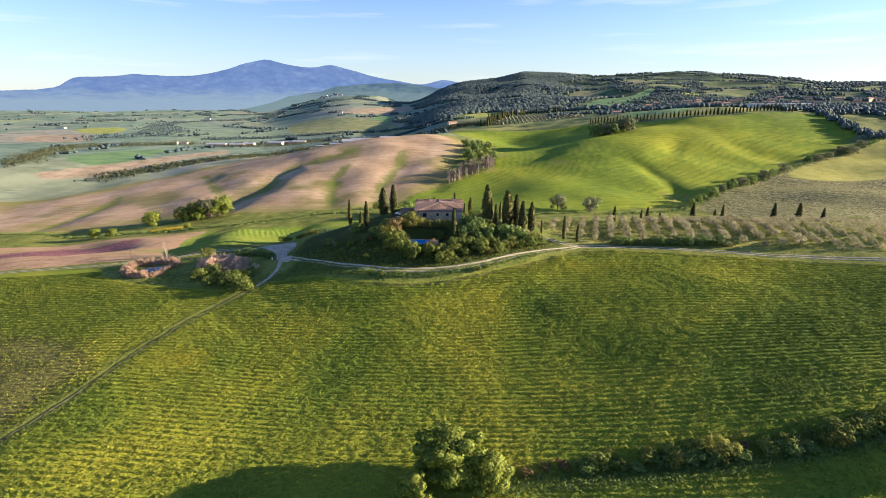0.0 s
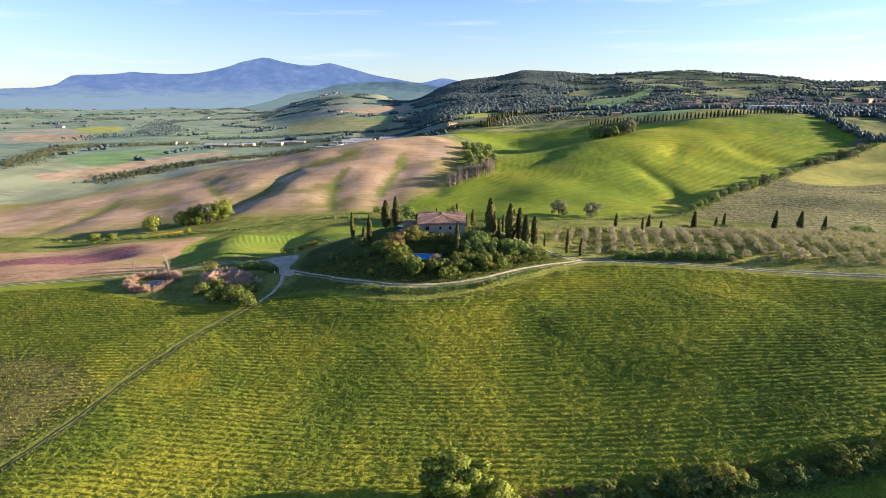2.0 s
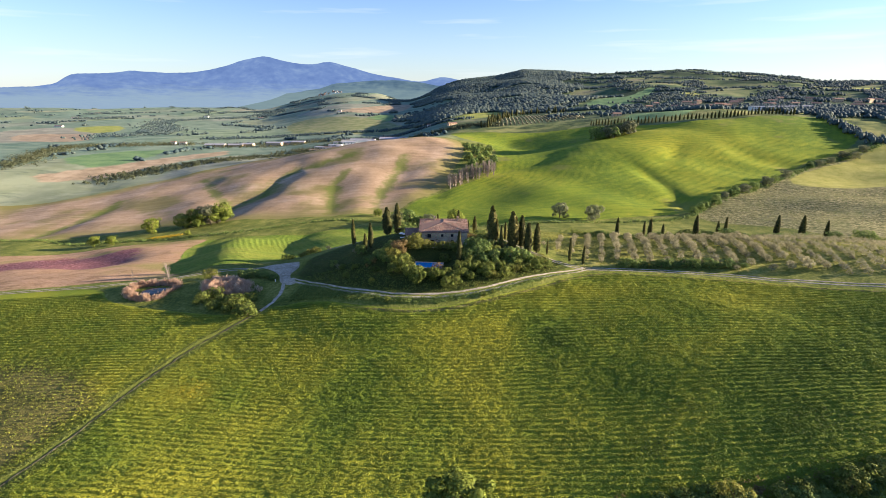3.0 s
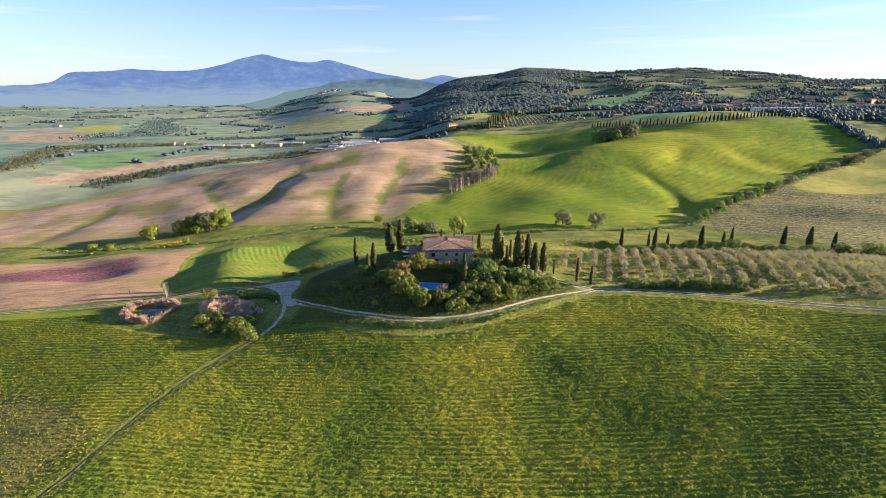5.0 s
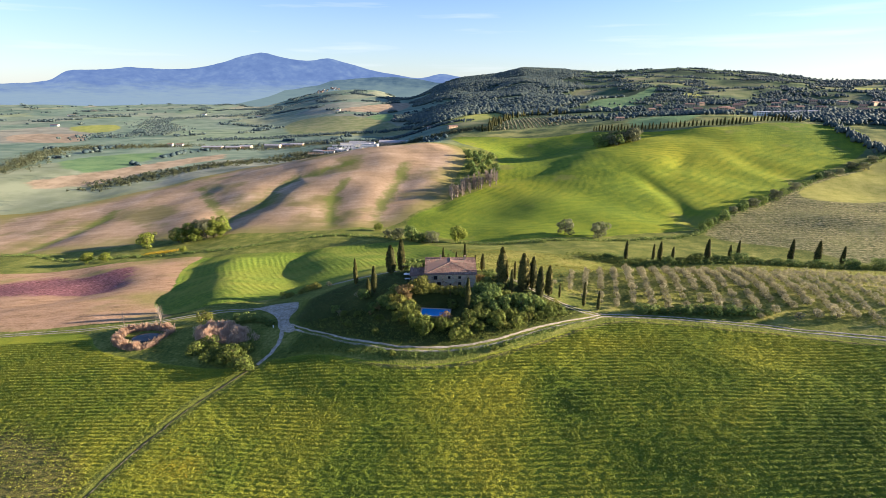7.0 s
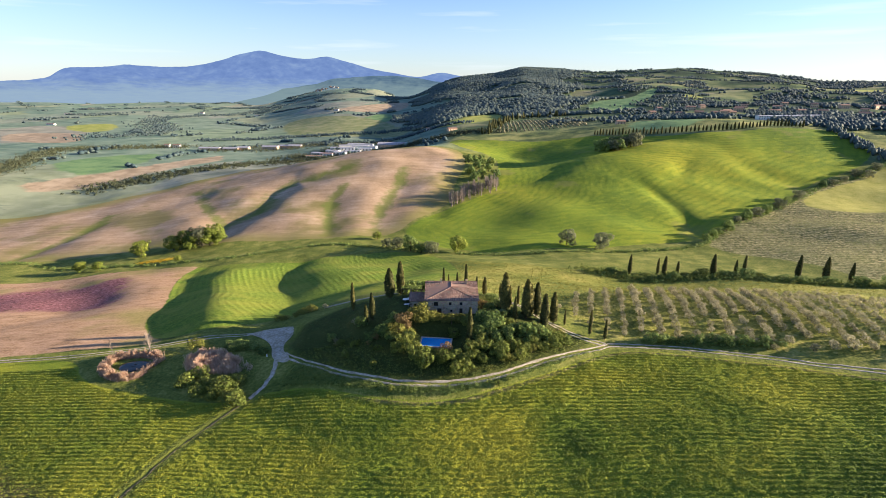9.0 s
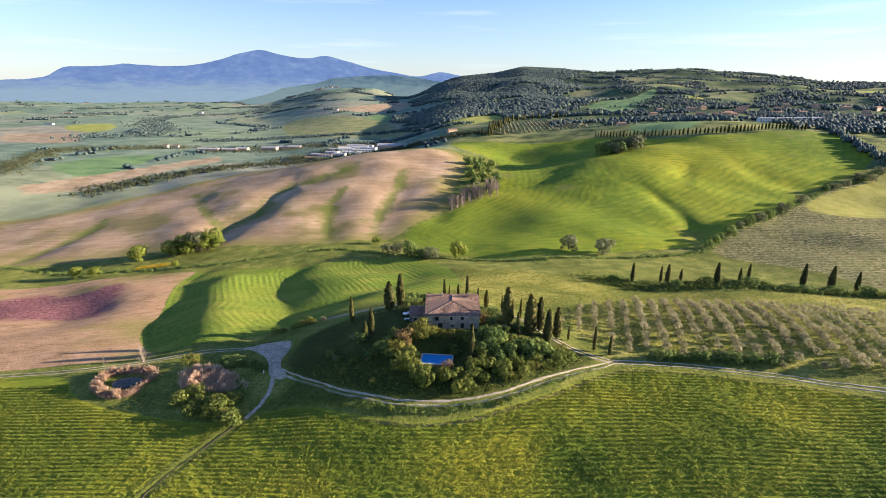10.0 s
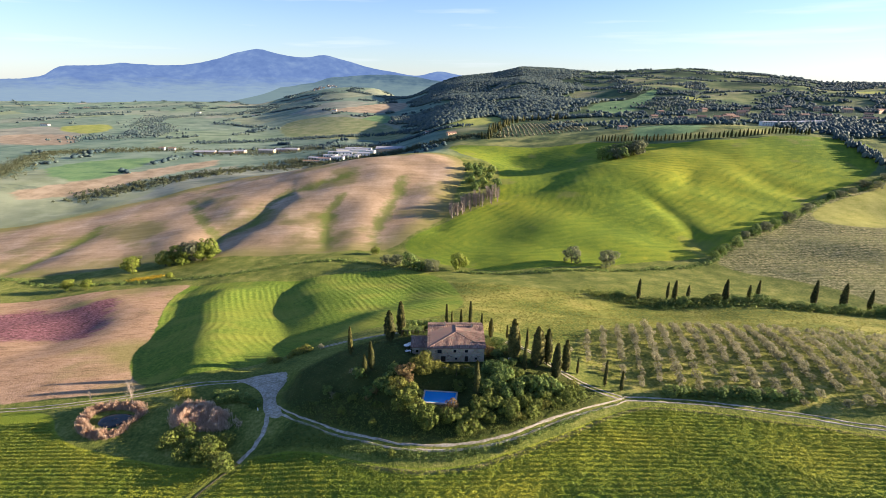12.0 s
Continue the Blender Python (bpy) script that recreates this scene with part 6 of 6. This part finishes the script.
# ---- far woods: clumps joined into one mesh each ----
OCTA_V = np.array([(1, 0, 0), (-1, 0, 0), (0, 1, 0), (0, -1, 0), (0, 0, 1), (0.7, 0.7, 0.5), (-0.7, 0.7, 0.5), (-0.7, -0.7, 0.5), (0.7, -0.7, 0.5), (0, 0, -0.3)], float)
OCTA_F = np.array([(4, 8, 5), (4, 5, 6), (4, 6, 7), (4, 7, 8), (0, 5, 8), (2, 6, 5), (1, 7, 6), (3, 8, 7), (0, 2, 5), (2, 1, 6), (1, 3, 7), (3, 0, 8), (9, 2, 0), (9, 1, 2), (9, 3, 1), (9, 0, 3)])


def woods(name, label, mat, xy, r, h, seed, tall=None):
    """Rounded or slim tree crowns, uneven in size, standing on the ground."""
    rng = np.random.default_rng(seed)
    xy = np.asarray(xy, float)
    n = len(xy)
    z = height(xy[:, 0], xy[:, 1])
    s = rng.uniform(0.6, 1.35, n)
    v = OCTA_V[None] * rng.uniform(0.84, 1.16, (n, len(OCTA_V), 1)) + rng.normal(0, 0.07, (n, len(OCTA_V), 3))
    v = v * np.stack([r * s, r * s, h * s], -1)[:, None, :]
    v[:, :, 2] += (h * s * 0.25)[:, None]
    v += np.column_stack([xy, z])[:, None, :]
    f = OCTA_F[None] + (np.arange(n) * len(OCTA_V))[:, None, None]
    me = raw_mesh(name, v.reshape(-1, 3), f.reshape(-1, 3), True)
    me.materials.append(mat)
    return tagged(new(name, me), label, "trees", kind="stuff")


def several(xy, times, spread, seed):
    """More, closer trees round each place."""
    rng = np.random.default_rng(seed)
    xy = np.repeat(np.asarray(xy, float), times, 0)
    return xy + rng.normal(0, spread, xy.shape)


def polar(u, d):
    y = d / np.sqrt(1 + u * u)
    return np.column_stack([u * y, y])


rng_f = np.random.default_rng(11)
# the forested flank of the far hill, with clearings
u_, d_ = rng_f.uniform(-0.1, 0.34, 34000), np.sqrt(rng_f.uniform(1380.0 ** 2, 3230.0 ** 2, 34000))
p_ = polar(u_, d_)
clump = wobble(p_[:, 0], p_[:, 1], 120, 7.0) + 0.5 * wobble(p_[:, 0], p_[:, 1], 45, 3.0) + rng_f.normal(0, 0.15, len(p_))
dense = 0.55 - 1.1 * smooth((u_ - 0.17) / 0.16) - 0.7 * smooth((0.02 - u_) / 0.1) - 0.3 * smooth((d_ - 2950) / 150)
far_cut = np.maximum.reduce([signed(p_[:, 0], p_[:, 1], o) for o in FAR_TAN + FAR_YELLOW + FAR_GREEN + FAR_DULL])
woods("woodland", "dense oak woods covering the flank of the far hill", LEAF_WOOD_HAZED, p_[(clump + dense > 0) & (far_cut < 0)], 6.0, 6.5, 12)
# scattered copses on the open part of the hill
u_, d_ = rng_f.uniform(0.2, 1.05, 22000), np.sqrt(rng_f.uniform(980.0 ** 2, 3230.0 ** 2, 22000))
p_ = polar(u_, d_)
clump = wobble(p_[:, 0], p_[:, 1], 80, 5.0) + 0.7 * wobble(p_[:, 0], p_[:, 1], 30, 1.0) + rng_f.normal(0, 0.2, len(p_)) + 0.35 * smooth((1500 - d_) / 500) + 0.3 * smooth((u_ - 0.5) / 0.2)
far_cut = np.maximum.reduce([signed(p_[:, 0], p_[:, 1], o) for o in FAR_YELLOW + FAR_GREEN])
woods("woodland", "scattered copses and garden trees on the far hill", LEAF_WOOD_HAZED, several(p_[(clump > 0.42) & (far_cut < 0)], 2, 4.0, 90), 3.4, 5.2, 13)
# hedgerows of the wide valley
u_, d_ = rng_f.uniform(-1.05, 0.0, 84000), np.sqrt(rng_f.uniform(1000.0 ** 2, 4700.0 ** 2, 84000))
p_ = polar(u_, d_)
clump = np.abs(wobble(p_[:, 0], p_[:, 1] * 0.6, 150, 9.0)) + 0.3 * np.abs(wobble(p_[:, 0], p_[:, 1], 60, 2.0)) + rng_f.normal(0, 0.03, len(p_))
dense = 0.055 + 0.09 * smooth((u_ + 0.55) / 0.3) * smooth((d_ - 1900) / 700)
far_cut = np.maximum.reduce([signed(p_[:, 0], p_[:, 1], o) for o in FAR_TAN + FAR_YELLOW + FAR_GREEN + FAR_DULL])
woods("woodland", "hedgerows and woods in the wide valley", LEAF_WOOD_HAZED, several(p_[(clump < dense) & (far_cut < -6)], 2, 6.0, 91), 4.6, 5.0, 14)
BELTS = (([(-545, 800), (-523, 832), (-459, 885), (-387, 944), (-356, 985), (-243, 1010), (-145, 1060), (-97, 1080)], 760, 19, 4.0, 4.0),
         ([(-720, 860), (-755, 902), (-814, 1041), (-904, 1244), (-824, 1242), (-724, 1277), (-617, 1290)], 520, 18, 7.0, 8.0),
         ([(-1074, 1600), (-923, 1492), (-838, 1638), (-1000, 1900), (-1250, 2250), (-1265, 2650), (-1031, 2859), (-951, 3467), (-668, 3539)], 900, 34, 6.0, 6.0),
         ([(-644, 1433), (-452, 1516), (-289, 1506), (-136, 1560), (-32, 1396)], 420, 14, 4.5, 6.0),
         ([(-380, 1290), (-250, 1270), (-120, 1280), (-20, 1300), (60, 1290)], 380, 16, 4.5, 6.0),
         ([(-90, 1060), (-40, 1075), (10, 1060), (60, 1080), (110, 1060)], 240, 9, 4.0, 6.0),
         ([(558, 1444), (684, 1561), (702, 1430), (724, 1333)], 360, 40, 5.0, 6.0),
         ([(585, 815), (560, 760), (550, 700), (556, 660)], 46, 3, 4.0, 8.0),
         ([(690, 1180), (711, 1018), (720, 839), (800, 800)], 420, 30, 4.5, 6.5))
for i_, (course_, count_, wide_, r_, h_) in enumerate(BELTS):
    if i_ in (0, 1, 5):
        scatter("tree_belt", "belt of leafy trees across the valley fields", "trees", LEAF_COPSE, along(course_, int(count_ * 1.5), 40 + i_, wide_), h_ * 0.95, r_ * 0.8, 16, 0.95)
        continue
    woods("tree_belt", "belt of dark trees across the far valley fields", LEAF_WOOD_HAZED, several(along(course_, count_, 40 + i_, wide_), 5 if i_ < 2 or i_ == 7 else 2, r_ * 0.9, 80 + i_), r_ * 0.48, h_ * 0.66, 60 + i_)
woods("cypress_row", "rows of far dark cypresses beside the orchard", LEAF_CYPRESS, along([(84, 1036), (118, 1152), (165, 1331), (236, 1340), (305, 1336)], 90, 71, 6), 2.0, 11, 72)
avenue = [(255, 902), (266, 884), (305, 848), (348, 808), (424, 794), (514, 806), (560, 800)]


FAR_CYPRESS = cypress_meshes(200, 12.0, 1.6)
c_ = course_points(avenue, 5.6)
for x, y, _, _ in c_[:58]:
    plant("cypress", "dark cypress in the avenue along the ridge road", "cypress tree", FAR_CYPRESS, x + rng_p.uniform(-0.6, 0.6), y, rng_p.uniform(0.6, 0.95), rng_p.uniform(0, 360), "cypress avenue on the ridge")
KNOLL_WOOD = [(232, 768), (274, 775), (236, 782), (270, 786), (226, 774), (280, 780), (244, 775), (243, 762), (256, 770), (252, 785), (262, 778), (238, 770), (250, 760), (260, 790), (248, 792), (268, 770)]
for x, y in KNOLL_WOOD:
    valley_tree(rng_p.choice((2, 3)), x, y, rng_p.uniform(1.2, 1.7), "tree in the small grove on the green hill")
woods("olive_orchard", "far olive orchard in straight rows", LEAF_OLIVE, np.array([(112 + i * 8 + j * 1.5, 1045 + j * 15) for i in range(22) for j in range(15)], float), 2.2, 2.6, 16)

for course_, count_, wide_ in (([(-560, 1200), (-500, 1205), (-430, 1212), (-380, 1200), (-310, 1215)], 170, 16), ([(-560, 1262), (-450, 1270), (-340, 1270), (-240, 1220), (-120, 1200)], 330, 16),
                               ([(-275, 1020), (-230, 1090), (-240, 1130), (-200, 1200)], 130, 14), ([(-330, 1045), (-290, 1060), (-260, 1020)], 110, 10), ([(-130, 1070), (-100, 1095), (-40, 1080)], 90, 8)):
    scatter("tree_belt", "young trees round the sheds in the valley", "trees", LEAF_COPSE, along(course_, count_, count_, wide_), 6.5, 3.0, 16, 0.8)

# ---- far buildings ----
def building(name, label, category, x, y, w, d, h, turn=0.0, walls=WHITE_WALL, top=RED_ROOF, pitch=0.35, bays=5, storeys=2, group=""):
    z = min(ground_z(x + a, y + b) for a in (-w / 2, w / 2) for b in (-d / 2, d / 2)) - 0.3
    ob = thing(name, label, category, x, y, z, group, turn)
    H = h + 0.3
    part("wall", one_box(-w / 2, -d / 2, 0, w / 2, d / 2, H), walls, ob)
    bm = bmesh.new()
    r = d * pitch / 2
    o = 0.5
    pts = [(-w / 2 - o, -d / 2 - o, H), (-w / 2 - o, 0, H + r), (-w / 2 - o, d / 2 + o, H)]
    a = [bm.verts.new(p) for p in pts]
    b = [bm.verts.new((w / 2 + o, p[1], p[2])) for p in pts]
    bm.faces.new(a), bm.faces.new(b[::-1])
    for i in range(3):
        bm.faces.new((a[i], b[i], b[(i + 1) % 3], a[(i + 1) % 3]))
    bmesh.ops.recalc_face_normals(bm, faces=bm.faces)
    part("roof", bm, top, ob)
    for s in range(storeys):
        for i in range(bays):
            cx = -w / 2 + w * (i + 0.5) / bays
            z0 = 0.3 + (s + 0.35) * h / storeys
            part("window", one_box(cx - 0.7, -d / 2 - 0.06, z0, cx + 0.7, -d / 2 - 0.002, z0 + h / storeys * 0.45), GLASS, ob)
    return ob


VILLA = "white buildings on the ridge"
for i, (x, y, w) in enumerate(((556, 935, 24), (582, 942, 24), (609, 948, 26), (638, 956, 22), (664, 963, 18))):
    building("white_building", "long low white building on the ridge", "building", x, y, w, 14, 7, -8, WHITE_WALL, GREY_ROOF, 0.12, 6, 2, VILLA)
for x, y, w, h in ((-535, 1218, 46, 6), (-488, 1222, 34, 5), (-462, 1230, 26, 6), (-398, 1226, 36, 8), (-372, 1246, 24, 6), (-344, 1238, 30, 6)):
    building("warehouse", "low pale shed among trees in the valley", "warehouse", x, y, w, 16, h, rng_p.uniform(-10, 10), OCHRE_WALL, GREY_ROOF, 0.3, 6, 0, "sheds in the valley")
for x, y, w, h in ((-252, 1036, 30, 5), (-228, 1044, 24, 6), (-250, 1064, 26, 5), (-203, 1050, 26, 6), (-222, 1072, 26, 6), (-180, 1062, 30, 6), (-196, 1092, 28, 7), (-158, 1082, 26, 6),
                   (-218, 1108, 30, 6), (-172, 1112, 34, 7), (-205, 1136, 34, 7), (-166, 1146, 32, 7), (-190, 1164, 34, 7), (-148, 1110, 22, 6)):
    building("warehouse", "flat-roofed works building with pale walls in the valley", "warehouse", x, y, w, 15, h, rng_p.uniform(-14, 14), WHITE_WALL, RED_ROOF if y < 1062 and x < -210 else GREY_ROOF, 0.12, 4, 1 if y < 1100 else 0, "works buildings in the valley")
building("long_barn", "very long low tan industrial shed in the valley", "warehouse", -88, 1130, 98, 26, 8, -4, OCHRE_WALL, GREY_ROOF, 0.3, 14, 0)
for x, y, w in ((-641, 1279, 16), (-670, 1290, 12), (-153, 1790, 18), (-1437, 1960, 34), (-1869, 2677, 36), (-1990, 3040, 30), (20, 1130, 20), (-30, 1290, 16), (330, 1000, 16), (-900, 2600, 22), (250, 800, 12), (553, 1095, 14), (-420, 2150, 16), (-1300, 2900, 24)):
    building("farm_building", "small farm building among fields", "house", x, y, w, 10, 6, rng_p.uniform(-25, 25), OCHRE_WALL if x > 0 else WHITE_WALL, RED_ROOF, 0.4, 3, 2, "scattered farm buildings")
for i in range(30):
    x, y = 470 + 20 * i + rng_p.uniform(-9, 9), 1010 + rng_p.uniform(-30, 330)
    building("town_house", "ochre house among trees on the hillside", "house", x, y, rng_p.uniform(12, 22), 11, rng_p.uniform(6, 9), rng_p.uniform(-30, 30), OCHRE_WALL, RED_ROOF, 0.4, 4, 2, "houses on the hillside")

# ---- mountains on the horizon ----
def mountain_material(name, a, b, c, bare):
    """A plain backdrop of distance: soft glowing tones with the blue haze put in."""
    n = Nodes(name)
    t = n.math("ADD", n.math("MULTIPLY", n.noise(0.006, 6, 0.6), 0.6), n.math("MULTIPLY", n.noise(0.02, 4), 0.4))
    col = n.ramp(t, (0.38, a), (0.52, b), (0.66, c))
    # bare fields on the lower slopes, fading into pale haze put into the colour
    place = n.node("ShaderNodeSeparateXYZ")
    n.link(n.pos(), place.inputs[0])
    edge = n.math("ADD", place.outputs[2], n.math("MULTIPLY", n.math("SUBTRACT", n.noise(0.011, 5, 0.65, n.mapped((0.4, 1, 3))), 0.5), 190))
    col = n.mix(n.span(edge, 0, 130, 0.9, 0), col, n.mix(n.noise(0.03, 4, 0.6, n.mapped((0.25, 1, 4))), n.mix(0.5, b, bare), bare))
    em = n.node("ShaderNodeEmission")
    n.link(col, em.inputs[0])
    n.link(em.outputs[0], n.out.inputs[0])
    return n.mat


def skyline(name, label, bearings, tops, dist, base=-150.0, mat=None):
    """A far range: a rough slope that climbs to an uneven crest."""
    us = np.linspace(bearings[0], bearings[-1], 420)
    crest = np.interp(us, bearings, tops)
    for _ in range(2):
        crest = np.convolve(np.pad(crest, 4, mode="edge"), np.ones(9) / 9, mode="valid")
    rag = wobble(us * 4000, us * 0, 45, 2.0) * 2.5 + wobble(us * 4000, us * 0, 13, 5.0) * 1.2
    rows = 30
    v = []
    for j in range(rows + 1):
        k = j / rows
        dd = dist - 1000 * (1 - k)
        y = dd / np.sqrt(1 + us * us)
        z = base + (crest - base) * (0.35 * k + 0.65 * k * k) + rag * k ** 12 + wobble(us * 4000 + 500 * k, np.full_like(us, k * 1400), 260, 8.0) * 45 * k * (1 - k)
        v.append(np.column_stack([us * y, y, z]))
    n = len(us)
    i = (np.arange(rows)[:, None] * n + np.arange(n - 1)[None, :]).reshape(-1)
    me = raw_mesh(name, np.concatenate(v), np.stack([i, i + 1, i + n + 1, i + n], -1), True)
    me.materials.append(mat)
    return tagged(new(name, me), label, "mountain", kind="structure")


AMIATA_U = [-0.886, -0.822, -0.758, -0.726, -0.688, -0.628, -0.575, -0.513, -0.461, -0.413, -0.37, -0.329, -0.292, -0.246, -0.211, -0.168, -0.127, -0.085, -0.038, -0.006, 0.009, 0.052]
AMIATA_Z = [71, 85, 93, 109, 184, 187, 211, 197, 204, 242, 302, 345, 303, 274, 308, 259, 204, 172, 135, 183, 178, 140]
skyline("backdrop_mountain", "blue wooded mountain range on the horizon", AMIATA_U, AMIATA_Z, 4800, -120, mountain_material("hazed_mountain_backdrop", (0.04, 0.066, 0.142), (0.05, 0.079, 0.157), (0.068, 0.1, 0.17), (0.1, 0.135, 0.155)))
FOOT_U = [-0.66, -0.52, -0.4, -0.33, -0.27, -0.23, -0.2, -0.17, -0.13, -0.09, -0.05, 0.0, 0.05]
FOOT_Z = [-112, -85, -25, 24, 54, 80, 119, 128, 142, 146, 134, 100, 69]
skyline("backdrop_foothills", "dark wooded foothills below the mountain", FOOT_U, FOOT_Z, 4350, -110, mountain_material("hazed_foothill_backdrop", (0.02, 0.038, 0.06), (0.034, 0.056, 0.078), (0.06, 0.085, 0.095), (0.07, 0.098, 0.1)))

# hill village on the foothills
for i in range(26):
    u = -0.235 + 0.045 * rng_p.random()
    dd = 4180 - 40 * rng_p.random()
    y = dd / math.sqrt(1 + u * u)
    lift = -110 + (np.interp(u, FOOT_U, FOOT_Z) + 110) * (0.35 * (dd - 3350) / 1000 + 0.65 * ((dd - 3350) / 1000) ** 2) + rng_p.uniform(-3, 7)
    ob = thing("village_house", "pale stone house of a far hilltop village", "house", u * y, y, lift, "far hilltop village")
    w, h = rng_p.uniform(8, 14), rng_p.uniform(4, 7)
    part("wall", one_box(-w / 2, -8, -12, w / 2, 8, h), rng_p.choice((WHITE_WALL, OCHRE_WALL)), ob)
    part("roof", one_box(-w / 2 - 1, -9, h, w / 2 + 1, 9, h + 3), RED_ROOF, ob)
